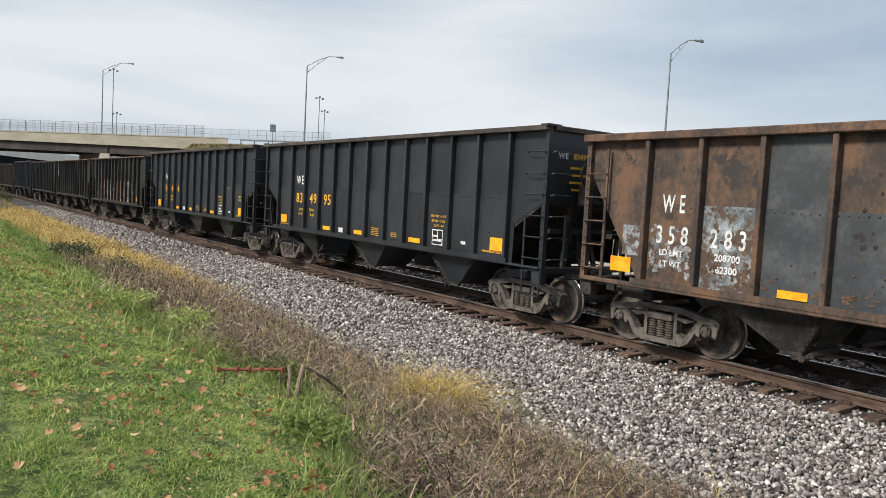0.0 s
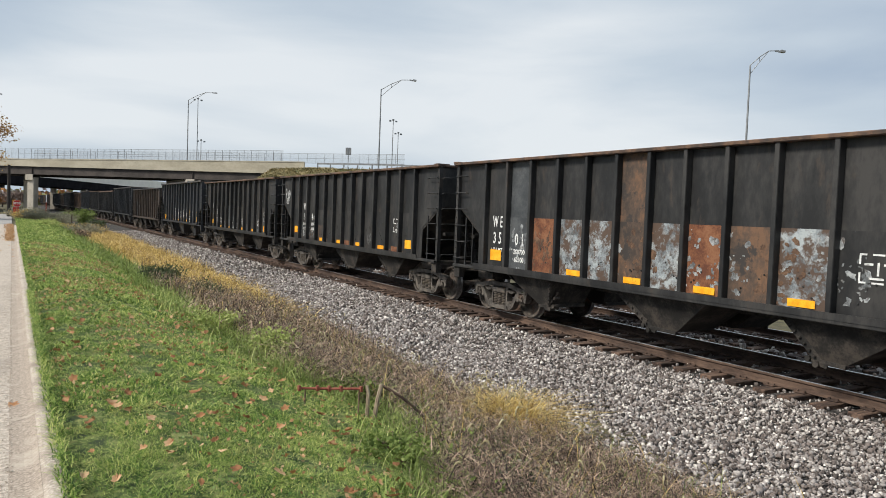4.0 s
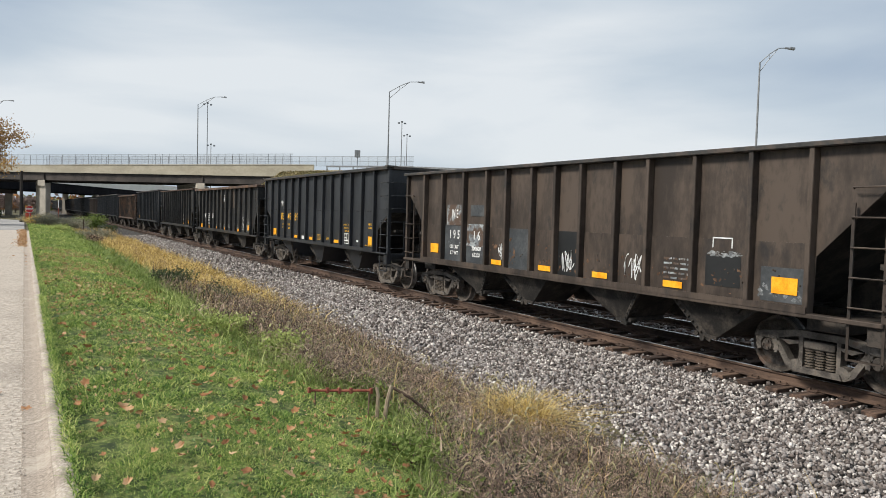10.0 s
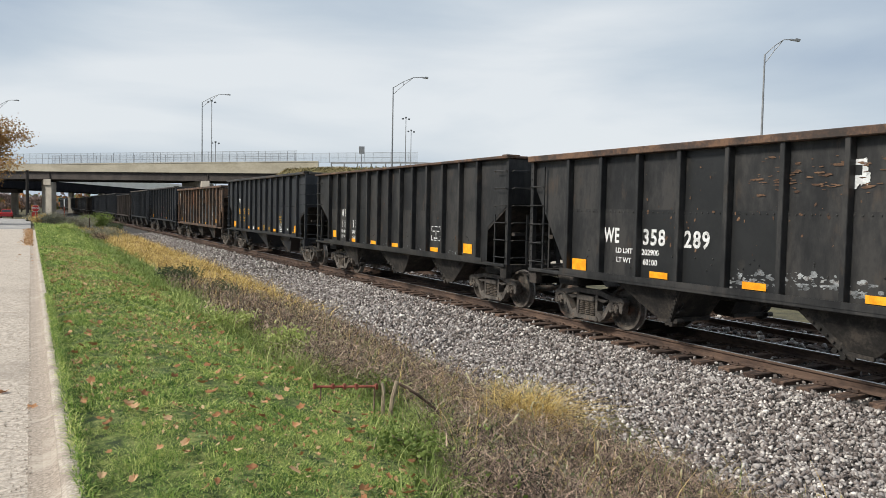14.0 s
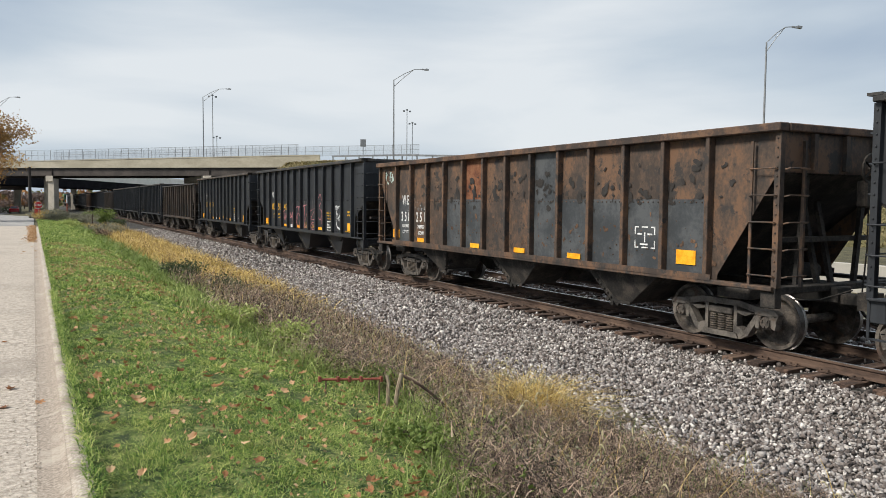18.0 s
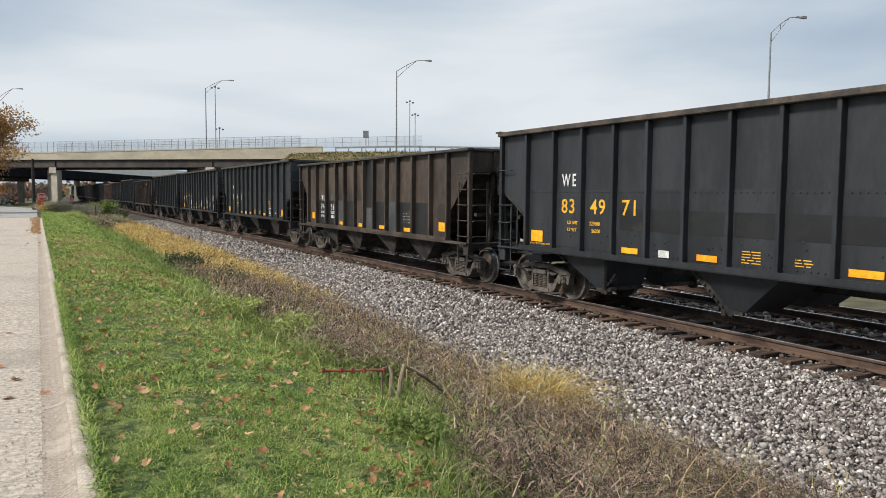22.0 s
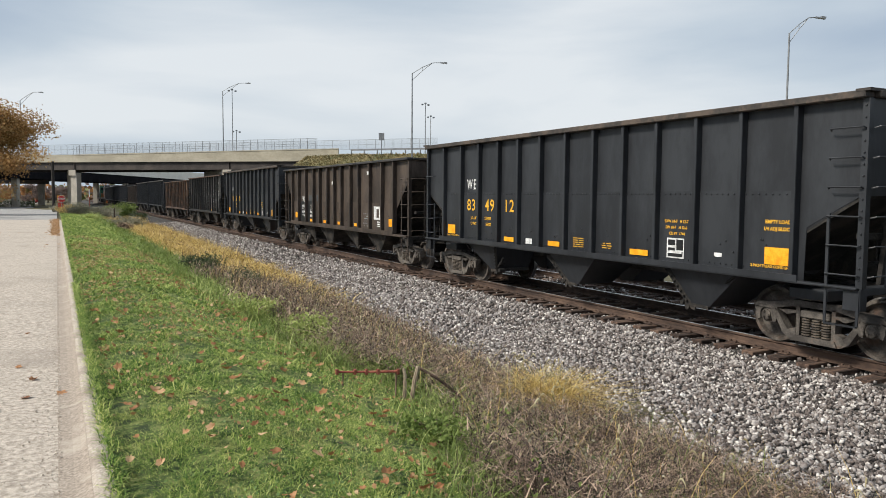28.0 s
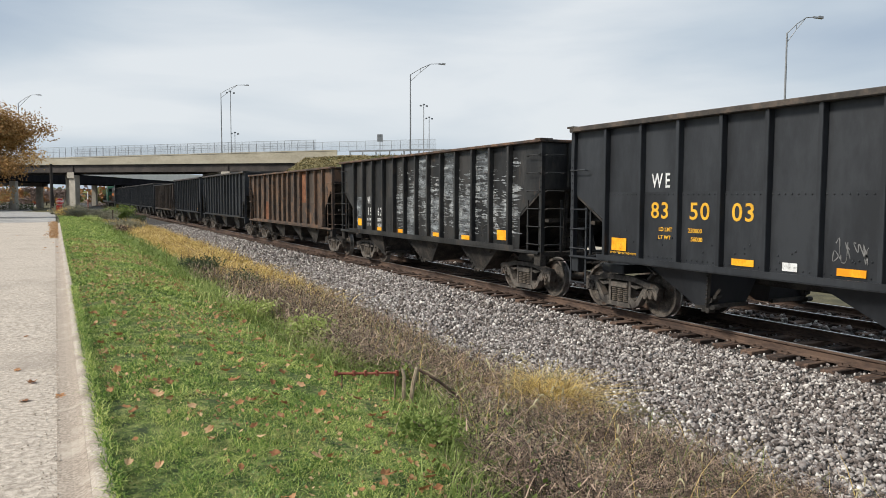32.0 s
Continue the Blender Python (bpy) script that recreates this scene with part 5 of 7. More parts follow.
c = hopper_car("long", 188.08, "heavily rusted brown coal hopper car with grey replaced panels", "paint_rust", "rim_rust", panels={4: "patch_rust", 7: "patch_grey", 8: "paint_rust"}, lowers={0: "patch_grey", 3: "patch_grey", 4: "patch_grey", 7: "patch_grey", 8: "patch_grey", 9: "patch_grey", 10: "patch_grey", 11: "patch_grey"})
old_marks(c, "long", "358", "251", 5.56, 4.55, 2.28, ((6.2, 1.40), (-5.56, 1.45)), (4.55, 1.5, -0.5, -2.5), (-4.55, 1.75))
scuffs(c, 85, -1.0, 2.75, 11.0, 1.1, "scuff_dark", 90, 0.17, 0.9)
scuffs(c, 86, -1.0, 1.8, 11.0, 1.0, "scuff_rust", 70, 0.09, 0.8)
scuffs(c, 87, 0.5, 1.9, 1.6, 0.6, "scuff_dark", 16, 0.04)
scuffs(c, 88, 5.2, 2.3, 1.8, 0.7, "scuff_pale", 20, 0.07)
scrawl(c, 90, 6.75, 3.1, 0.6, 0.4, "spray_teal", 7, 0.035)
c = hopper_car("steel", 202.92, "charcoal black steel coal hopper car with pink graffiti", "paint_black", "rim_black", brake=True)
steel_marks(c, ("83", "50", "40"), "229900", "56100", 1)
def ring_points(x, z, rx, rz):
    return [(x + rx * math.cos(radians(40 * i)), z + rz * math.sin(radians(40 * i))) for i in range(10)]


PINK = (
    (2.42, 1.72, [[(-0.20, 0.25), (-0.12, -0.20), (0.0, 0.10), (0.10, -0.20), (0.22, 0.15)], [(-0.25, 0.20), (0.05, 0.28)]]),
    (1.50, 1.68, [[(-0.20, 0.22), (-0.02, 0.02), (0.18, 0.25)], [(0.18, 0.25), (0.10, -0.25), (0.24, -0.34)], [(-0.2, -0.02), (0.2, 0.04)]]),
    (0.52, 1.75, [[(-0.34, 0.34), (0.0, 0.42), (0.32, 0.30)], [(0.05, 0.40), (-0.10, 0.0), (-0.28, -0.34)], [(0.32, 0.30), (0.20, -0.10), (0.14, -0.56)], ring_points(0.0, -0.16, 0.24, 0.26)]),
    (-0.45, 1.75, [[(-0.36, 0.42), (0.32, 0.44), (0.0, -0.10), (-0.22, -0.48), (0.10, -0.38), (0.40, -0.12)], [(-0.16, 0.42), (-0.12, -0.22)]]),
    (-1.42, 1.80, [[(-0.36, 0.18), (0.05, 0.28), (0.36, 0.34), (0.0, 0.10), (-0.30, -0.12), (0.05, -0.16), (0.40, -0.06)], ring_points(0.0, -0.42, 0.30, 0.15), [(-0.1, -0.35), (0.1, -0.48)]]),
    (-2.34, 1.95, [[(-0.30, 0.55), (-0.10, 0.72), (0.05, 0.45), (-0.20, 0.20), (0.10, 0.0), (-0.10, -0.30), (-0.36, -0.20)], [(0.08, -0.45), (0.24, 0.50), (0.40, -0.50)], [(0.12, 0.0), (0.38, 0.02)]]),
)
for y, z, strokes in PINK:
    for stroke in strokes:
        part("scrawl", ribbon(stroke, 0.04), "spray_pink", c, "pink spray-painted stroke", at=Matrix.Translation((-HALF - 0.016, y, z)) @ FACE)
for y, z, h in ((0.55, 2.28, 0.30), (0.30, 2.26, 0.34), (-0.30, 2.28, 0.3), (-0.60, 2.28, 0.26), (-1.3, 2.26, 0.36), (-1.55, 2.26, 0.4)):
    plate(c, "drip_mark", y, z, 0.014, h, "spray_grey", "thin pale drip mark")
face = ribbon([(0.0, 0.42), (0.28, 0.36), (0.34, 0.0), (0.28, -0.3), (-0.05, -0.42), (-0.3, -0.25), (-0.32, 0.12), (-0.2, 0.38), (0.0, 0.42)], 0.05)
part("scrawl", face, "spray_white", c, "white spray-painted ring", at=Matrix.Translation((-HALF - 0.016, -4.35, 1.78)) @ FACE)
scrawl(c, 120, -4.3, 1.80, 0.36, 0.3, "spray_white", 4, 0.035)
scrawl(c, 121, -4.1, 2.15, 0.36, 0.2, "spray_white", 4, 0.03)
c = hopper_car("steel", 218.16, "charcoal black steel coal hopper car with darker painted squares", "paint_black", "rim_dusty")
steel_marks(c, ("83", "49", "71"), "229800", "56200")
for y, w in ((2.32, 0.62), (1.41, 0.80), (0.475, 0.80), (-0.475, 0.80), (-1.41, 0.80), (-2.32, 0.80)):
    plate(c, "patch", y, 1.90, w, 0.40, "patch_black", "fresh black paint square", out=0.011)
c = hopper_car("brown", 233.85, "dusty brown coal hopper car with black repainted lower panels", "paint_brown", "rim_black", brake=True, lowers={1: "patch_black", 2: "patch_black", 3: "patch_grey", 4: "patch_black", 6: "patch_grey", 7: "patch_black", 8: "patch_grey", 9: "patch_black", 10: "patch_black"}, panels={6: "patch_black"})
old_marks(c, "brown", "194", "56", 4.33, 3.25, 2.16, ((5.38, 1.47), (-5.55, 1.45)), (2.26, 0.39, -1.41, -3.28), gaps=(0.33, 0.53, 0.69))
plate(c, "patch", 3.3, 2.22, 0.34, 0.26, "patch_grey", "pale grey paint patch", out=0.010)
plate(c, "patch", -0.42, 2.42, 0.72, 1.05, "patch_black", "bolted black repair plate", out=0.012)
small_print(c, 125, -3.28, 1.76, 0.62, 4, "patch_pale", 0.09)
scuffs(c, 126, 0.0, 2.4, 9.0, 1.8, "scuff_rust", 40, 0.06, 0.6)
scuffs(c, 127, 0.0, 1.3, 10.0, 0.25, "scuff_rust", 40, 0.05, 1.6)
c = hopper_car("steel", 248.69, "charcoal black steel coal hopper car, smooth paint", "paint_black", "rim_black", brake=True, turned=True)
steel_marks(c, ("83", "47", "38"), "229900", "56100")
scrawl(c, 130, 1.35, 1.72, 0.24, 0.4, "spray_grey", 4, 0.016)
c = hopper_car("steel", 263.76, "charcoal black steel coal hopper car with chalky white blots", "paint_black", "rim_black")
steel_marks(c, ("83", "48", "09"), "229900", "56100")
for i, (y, z, w, h) in enumerate(((5.3, 1.95, 0.34, 0.30), (4.3, 1.85, 0.5, 0.5), (3.95, 1.45, 0.5, 0.4), (2.4, 1.7, 0.4, 0.5), (0.5, 1.6, 0.4, 0.3), (-1.3, 1.6, 0.3, 0.4), (-3.2, 1.8, 0.4, 0.4), (-4.2, 1.6, 0.5, 0.4), (-5.2, 2.0, 0.6, 0.4))):
    scrawl(c, 140 + i, y, z, w, h, "spray_white", 9, 0.07, label="chalky white paint blot")
c = hopper_car("steel", 278.92, "charcoal black steel coal hopper car, smooth paint, open top", "paint_black", "rim_dusty", brake=True)
steel_marks(c, ("83", "49", "12"), "230000", "56000", 1)
c = hopper_car("brown", 294.45, "dusty brown coal hopper car with a pale stencil panel", "paint_brown", "rim_black", brake=True, lowers={1: "patch_black", 2: "patch_black"})
old_marks(c, "brown", "194", "33", 4.34, 3.18, 2.15, ((5.40, 1.46), (-5.58, 1.45)), (3.15, 1.32, -0.45, -2.29), weights=("200600", "62400"), gaps=(0.33, 0.53, 0.69))
plate(c, "patch", 3.2, 2.24, 0.84, 0.26, "patch_grey", "pale grey paint patch", out=0.010)
plate(c, "patch", 2.15, 2.24, 0.70, 0.28, "patch_grey", "pale grey paint patch", out=0.010)
ring = ribbon([(0.16, 0.0), (0.14, 0.12), (0.05, 0.2), (-0.05, 0.2), (-0.14, 0.12), (-0.16, 0.0)], 0.022)
part("scrawl", ring, "spray_grey", c, "thin chalk arch", at=Matrix.Translation((-HALF - 0.016, 1.34, 1.40)) @ FACE)
for y, z in ((0.0, 2.85), (-3.8, 3.15)):
    plate(c, "placard", y, z, 0.16, 0.12, "white", "small white plate", out=0.158)
small_print(c, 145, -3.28, 1.70, 0.66, 6, "patch_pale", 0.085)
scuffs(c, 146, 1.3, 1.62, 0.7, 0.6, "scuff_rust", 26, 0.035)
scuffs(c, 147, -1.4, 1.75, 3.6, 0.7, "scuff_rust", 50, 0.05, 0.6)
plate(c, "patch", -4.38, 1.75, 0.72, 0.46, "white", "chalky white stencil panel")
plate(c, "data_field", -4.38, 1.74, 0.22, 0.30, "paint_brown", out=0.016)
plate(c, "data_field", -4.62, 1.90, 0.10, 0.12, "paint_brown", out=0.016)
for i in range(3):
    plate(c, "label_line", -4.5, 1.44 - 0.07 * i, 0.4, 0.035, "white", "worn white lettering")
c = hopper_car("steel", 309.26, "charcoal black steel coal hopper car with a line-drawn doodle", "paint_black", "rim_dusty", turned=True)
steel_marks(c, ("83", "50", "03"), "230000", "56000")
scrawl(c, 150, 0.5, 1.62, 0.5, 0.4, "spray_grey", 5, 0.016)
scrawl(c, 151, -0.45, 1.78, 0.4, 0.28, "spray_grey", 3, 0.016)
c = hopper_car("short", 323.75, "black coal hopper car smeared with silver-grey paint", "paint_faded", "rim_rust", panels={i: "silver" for i in (6, 8, 10)}, lowers={i: "silver" for i in (0, 5, 7, 9)})
for i in range(8):
    scuffs(c, 160 + i, 1.2 - 0.92 * i, 2.35, 0.7, 2.1, "scuff_pale", 90, 0.11, 9.0, "silver-grey smears")
old_marks(c, "short", "15", "62", 4.06, 3.12, 2.2, ((4.97, 1.45), (-5.0, 1.42)), (3.1, 1.3, -1.3, -3.1))
c = hopper_car("brown", 339.05, "rusty brown coal hopper car", "paint_rust", "rim_rust", lowers={2: "patch_rust"}, panels={9: "patch_rust", 10: "paint_brown"})

c = hopper_car("steel", 353.89, "charcoal black steel coal hopper car far back in the train", "paint_black", "rim_black")

for i, (st, fe) in enumerate((("steel", 368.9), ("brown", 384.2), ("steel", 399.0), ("steel", 413.8), ("steel", 428.6), ("steel", 443.4))):
    c = hopper_car(st, fe, "black coal hopper car far back in the train" if st == "steel" else "dark brown coal hopper car far back in the train", "paint_black" if st == "steel" else "paint_brown", "rim_black", full=False)
    for y in (5.2, 2.4, 0.4, -2.3, -5.2):
        plate(c, "reflector", y, 1.38, 0.44, 0.16, "yellow", "yellow reflective strip")

# ---- the two engines that push at the rear ----
M["engine_black"] = material("black engine paint", [(0.012, 0.012, 0.013), (0.022, 0.022, 0.022)], 1.0, 0.4)
M["engine_orange"] = material("orange engine stripe", [(0.42, 0.12, 0.03), (0.5, 0.16, 0.05)], 2.0, 0.5)
M["engine_green"] = material("green engine paint", [(0.01, 0.07, 0.035), (0.016, 0.10, 0.05)], 1.0, 0.4)
M["glass_dark"] = material("dark window glass", [(0.01, 0.012, 0.014), (0.015, 0.017, 0.02)], 2.0, 0.08)
ENGINES = []


def engine(start, body, stripe, label):
    e = thing("locomotive", pose(TRACK, start + 10, 0), label, "locomotive", "engines at the rear of the train")
    ENGINES.append((e, start + 10))
    s = Shape()
    s.box(-1.55, 1.55, -9.9, 9.9, 1.05, 1.45, bev=0.03)
    part("frame", s, "engine_black", e)
    s = Shape()
    s.box(-0.95, 0.95, -5.6, 9.2, 1.45, 4.1, bev=0.12)
    part("long_hood", s, body, e)
    s = Shape()
    s.prism([(-5.6, 1.45), (-8.2, 1.45), (-8.2, 3.5), (-8.0, 4.25), (-7.7, 4.45), (-5.9, 4.45), (-5.6, 4.3)], -1.5, 1.5, "x")
    part("cab", s, body, e)
    s = Shape()
    s.prism([(-8.2, 1.45), (-9.3, 1.45), (-9.3, 2.7), (-9.1, 2.95), (-8.2, 3.05)], -0.85, 0.85, "x")
    part("short_hood", s, stripe, e)
    for x in (-0.95, 0.95):
        s = Shape()
        s.box(x - 0.42, x + 0.42, -8.23, -8.19, 3.35, 3.95, bev=0.01)
        part("window", s, "glass_dark", e)
    for y in (-7.6, -6.7):
        s = Shape()
        s.box(-1.53, -1.49, y - 0.33, y + 0.33, 3.3, 3.95, bev=0.01)
        part("window", s, "glass_dark", e)
    s = Shape()
    s.box(-0.99, -0.955, -5.0, 8.8, 2.5, 2.95)
    part("stripe", s, stripe, e, "coloured side stripe")
    s = Shape()
    s.box(-1.1, 1.1, -2.2, 2.2, 0.45, 1.05, bev=0.15)
    part("fuel_tank", s, "engine_black", e)
    s = Shape()
    for y in np.arange(-5.0, 9.5, 1.45):
        s.beam((-1.5, y, 1.45), (-1.5, y, 2.45), 0.035, 0.035)
    s.tube([(-1.5, -5.0, 2.45), (-1.5, 9.3, 2.45)], 0.02)
    part("handrail", s, stripe, e)
    s = Shape()
    for x in (-1.5, 1.5):
        for z in (1.5, 2.4):
            s.beam((x * 0.6, -9.7, z), (x * 0.6, -9.3, z), 0.03, 0.03)
    s.prism([(-9.95, 0.25), (-9.6, 0.3), (-9.6, 1.05), (-9.95, 1.05)], -1.5, 1.5, "x")
    part("pilot", s, stripe, e)
    for y in (-6.3, 6.3):
        s = Shape()
        for sx in (-1, 1):
            s.box(sx * 1.05 - 0.08, sx * 1.05 + 0.08, y - 2.2, y + 2.2, 0.5, 0.95, bev=0.04)
        t = part("truck", s, "under", e)
        for dy in (-1.7, 0.0, 1.7):
            w = part("wheelset", WHEELSET, None, t, at=pose(0, y + dy, 0.457))
            WHEELS.append((w, y + dy))
    for k, x in enumerate((-0.25, 0.25)):
        s = Shape()
        s.lathe([(-8.24, 0.001), (-8.24, 0.11), (-8.15, 0.12)], 12, "y", (x, 0, 4.12))
        part("headlight", s, "white", e)
    return e


engine(444.7, "engine_black", "engine_orange", "black diesel locomotive with orange stripes pushing the train")
engine(465.6, "engine_green", "engine_black", "green diesel locomotive coupled at the very end")

# ---- overpass ----
BR = 1.083
P0, P1 = Vector((1.1 * BR, 135.4 * BR)), Vector((34.0 * BR, 107.1 * BR))
bdir = (P1 - P0).normalized()
bnor = Vector((-bdir.y, bdir.x))
if bnor.y < 0:
    bnor = -bnor


def along(d, off=0.0):
    p = P0 + bdir * d + bnor * off
    return p.x, p.y


span_len = (P1 - P0).length
turn_b = math.degrees(math.atan2(bdir.y, bdir.x))
bridge_at = pose(P0.x, P0.y, 0, 0, 0, turn_b)
overpass = thing("overpass", bridge_at, "cream concrete road overpass on dark steel girders", "bridge")
DECK = 13.0
SKEW = 0.87  # the bents stand square to the tracks, not to the deck


def rise(d):
    return 0.0175 * d - 0.00006 * d * d


d0, d1 = -70.0, span_len + 4
stations = [(d0 + (d1 - d0) * i / 24, rise(max(d0 + (d1 - d0) * i / 24, 0))) for i in range(25)]
for y0, z1 in ((0.0, 9.03), (DECK, 9.0)):
    s = Shape()
    s.sweep([(y0, 7.80), (y0 + 0.3, 7.80), (y0 + 0.3, z1), (y0 + 0.26, z1 + 0.03), (y0 - 0.05, z1 + 0.03), (y0 - 0.05, z1 - 0.12), (y0, z1 - 0.14)], stations, 7.9)
    part("parapet", s, "bridge_beige", overpass)
s = Shape()
s.box(d0, d1, 0.31, DECK - 0.01, 7.79, 8.0)
s.box(0, d1, 0.31, DECK - 0.01, 8.0, 8.75)
part("deck", s, "bridge_far", overpass)
for j in range(6):
    s = Shape()
    y = 0.35 + j * 2.45
    s.box(d0, span_len - 1.5, y - 0.02, y + 0.02, 6.5, 7.78)
    s.box(d0, span_len - 1.5, y - 0.22, y + 0.22, 6.48, 6.53)
    s.box(d0, span_len - 1.5, y - 0.2, y + 0.2, 7.74, 7.785)
    if j == 0:
        for d in (-42.0, -20.0, 2.1, 31.8):
            s.box(d - 0.02, d + 0.02, y - 0.2, y, 6.53, 7.74)
    part("girder", s, "girder", overpass)
for d in (2.1, 31.8):
    s = Shape()
    s.box(d - 0.62, d + 0.62, -0.1, 1.1, -0.6, 6.0, bev=0.05)
    s.prism([(d - 0.68, -0.4), (d + 0.68, -0.4), (d + 0.68 - SKEW * (DECK + 0.4), DECK), (d - 0.68 - SKEW * (DECK + 0.4), DECK)], 5.5, 6.47, "z")
    part("pier", s, "pier", overpass)
    for y in (5.5, 11.5):
        s = Shape()
        s.box(d - SKEW * y - 0.6, d - SKEW * y + 0.6, y - 0.6, y + 0.6, -0.6, 5.6, bev=0.05)
        part("pier", s, "pier", overpass)
s = Shape()
s.box(span_len - 2.0, span_len + 4, 0.4, DECK, 3.0, 7.8)
part("abutment", s, "pier", overpass)

# chain-link fence on the overpass
M["chainlink"] = material("chain link", [(0.16, 0.17, 0.18), (0.22, 0.23, 0.24)], 2.0, 0.6, 0.3)
nt = M["chainlink"].node_tree
outn = [x for x in nt.nodes if x.type == "OUTPUT_MATERIAL"][0]
shader = outn.inputs["Surface"].links[0].from_socket
clear = nt.nodes.new("ShaderNodeBsdfTransparent")
half_mix = nt.nodes.new("ShaderNodeMixShader")
half_mix.inputs["Fac"].default_value = 0.16
nt.links.new(clear.outputs["BSDF"], half_mix.inputs[1])
nt.links.new(shader, half_mix.inputs[2])
nt.links.new(half_mix.outputs["Shader"], outn.inputs["Surface"])


def fence(name, start, end, off, height, base, label, step=1.25):
    f = thing(name, bridge_at, label, "fence", "fences on the overpass")
    p = Shape()
    p.tube([(0, 0, 0), (0, 0, height)], 0.032, 6)
    pm = p.mesh("fence_post")
    d = start
    while d <= end:
        part("fence_post", pm, "galv", f, at=pose(d, off, base + rise(max(d, 0))))
        d += step
    for h in (0.05, height * 0.5, height - 0.02):
        s = Shape()
        s.tube([(start, off, base + h + rise(max(start, 0))), ((start + end) / 2, off, base + h + rise(max((start + end) / 2, 0))), (end, off, base + h + rise(end))], 0.022, 5)
        part("fence_rail", s, "galv", f)
    s = Shape()
    for i in range(12):
        a, b = start + (end - start) * i / 12, start + (end - start) * (i + 1) / 12
        za, zb = base + rise(max(a, 0)), base + rise(max(b, 0))
        s.face([(a, off, za), (b, off, zb), (b, off, zb + height), (a, off, za + height)])
    part("mesh", s, "chainlink", f, "grey chain-link mesh")
    return f


fence("fence", -8, span_len + 0.4, 0.15, 1.75, 9.02, "tall grey chain-link fence on the overpass parapet")
fence("fence", -8, span_len + 17, DECK + 0.15, 1.75, 9.7, "grey chain-link fence on the far overpass parapet", 1.6)

# parapet facing away from the sun: its colour is whitened to look lit
M["bridge_lit"] = material("light-raised bridge concrete", [(0.72, 0.70, 0.64), (0.80, 0.78, 0.715)], 0.25, 0.85)
# far girders: the shade under the deck is put into a near-black colour
M["girder_shaded"] = material("shade-darkened bridge steel", [(0.008, 0.008, 0.010), (0.015, 0.015, 0.018)], 0.5, 0.9, spec=0.03)
# second overpass behind, running away to the side
Q0, Q1 = Vector((-14.0, 158.6)), Vector((61.4, 324.4))
far_bridge = thing("overpass", pose(Q0.x, Q0.y, 0, 0, 0, math.degrees(math.atan2(Q1.y - Q0.y, Q1.x - Q0.x))), "second pale concrete overpass further down the line", "bridge")
ln = (Q1 - Q0).length
s = Shape()
s.prism([(-70, 7.5), (ln, 7.5), (ln, 10.7), (ln * 0.5, 10.0), (0, 9.2), (-70, 9.2)], -0.3, 0.0, "y")
part("parapet", s, "bridge_lit", far_bridge)
s = Shape()
s.box(-70, ln, 0.0, 11.0, 7.3, 7.5)
part("deck", s, "bridge_far", far_bridge)
for j in range(5):
    s = Shape()
    s.box(-70, ln, -0.1 + 2.6 * j, 0.3 + 2.6 * j, 5.4, 7.3 if j else 7.49)
    part("girder", s, "girder_shaded", far_bridge)
for d in (18, 46, 78, 110):
    for y in (0.8, 9.0):
        s = Shape()
        s.box(d - 0.6, d + 0.6, y - 0.5, y + 0.7, -0.6, 5.39, bev=0.05)
        part("pier", s, "pier", far_bridge)
side_bridge = thing("overpass", pose(-60, 205, 0, 0, 0, -8), "low dark road bridge beyond the street", "bridge")
s = Shape()
s.box(0, 58, 0, 8, 4.6, 6.2)
part("girder", s, "girder", side_bridge)
s = Shape()
s.box(0, 58, -0.2, 0, 5.6, 6.8)
part("parapet", s, "girder", side_bridge)
for d in (36, 44, 52):
    s = Shape()
    s.box(d - 0.5, d + 0.5, 1, 2, -0.6, 4.6)
    part("pier", s, "pier", side_bridge)

# ---- highway embankment with guardrail ----
M["bank"] = material("dry grass bank", [(0.075, 0.07, 0.03), (0.12, 0.105, 0.045), (0.19, 0.155, 0.075)], 0.6, 0.95, bump=0.8, bump_scale=6, stain=(0.06, 0.075, 0.025), stain_at=(0.5, 0.65), stain_scale=0.5)
M["asphalt"] = material("grey asphalt", [(0.045, 0.045, 0.046), (0.065, 0.065, 0.066)], 1.0, 0.9)
CREST = [(34.5, 113.0, 8.35), (38.5, 104.0, 8.35), (43.0, 90.0, 7.95), (46.5, 75.0, 7.15), (51.0, 60.0, 6.6), (57.5, 45.0, 6.1), (66.0, 32.0, 5.8), (80.0, 16.0, 5.2), (105.0, -5.0, 4.5)]
bank_v, bank_f = [], []
lv = 6
for i, (x, y, z) in enumerate(CREST):
    a, b = CREST[max(i - 1, 0)], CREST[min(i + 1, len(CREST) - 1)]
    d = Vector((b[0] - a[0], b[1] - a[1])).normalized()
    out_x, out_y = d.y, -d.x
    if out_x > 0:
        out_x, out_y = -out_x, -out_y
    foot = (z + 0.7) * 1.75
    bank_v.append((x - out_x * 22, y - out_y * 22, z))
    bank_v.append((x - out_x * 9, y - out_y * 9, z))
    for j in range(lv):
        t = j / (lv - 1)
        bank_v.append((x + out_x * foot * t, y + out_y * foot * t, z - (z + 0.72) * t))
row = lv + 2
for i in range(len(CREST) - 1):
    for j in range(row - 1):
        bank_f.append((i * row + j, (i + 1) * row + j, (i + 1) * row + j + 1, i * row + j + 1))
bm = bpy.data.meshes.new("embankment")
bm.from_pydata(bank_v, [], [f[::-1] for f in bank_f])
bm.materials.append(M["bank"])
bank = tagged(new("embankment", bm), "sloping highway embankment of dry yellow-green grass", "embankment", kind="structure")
cone = Shape()
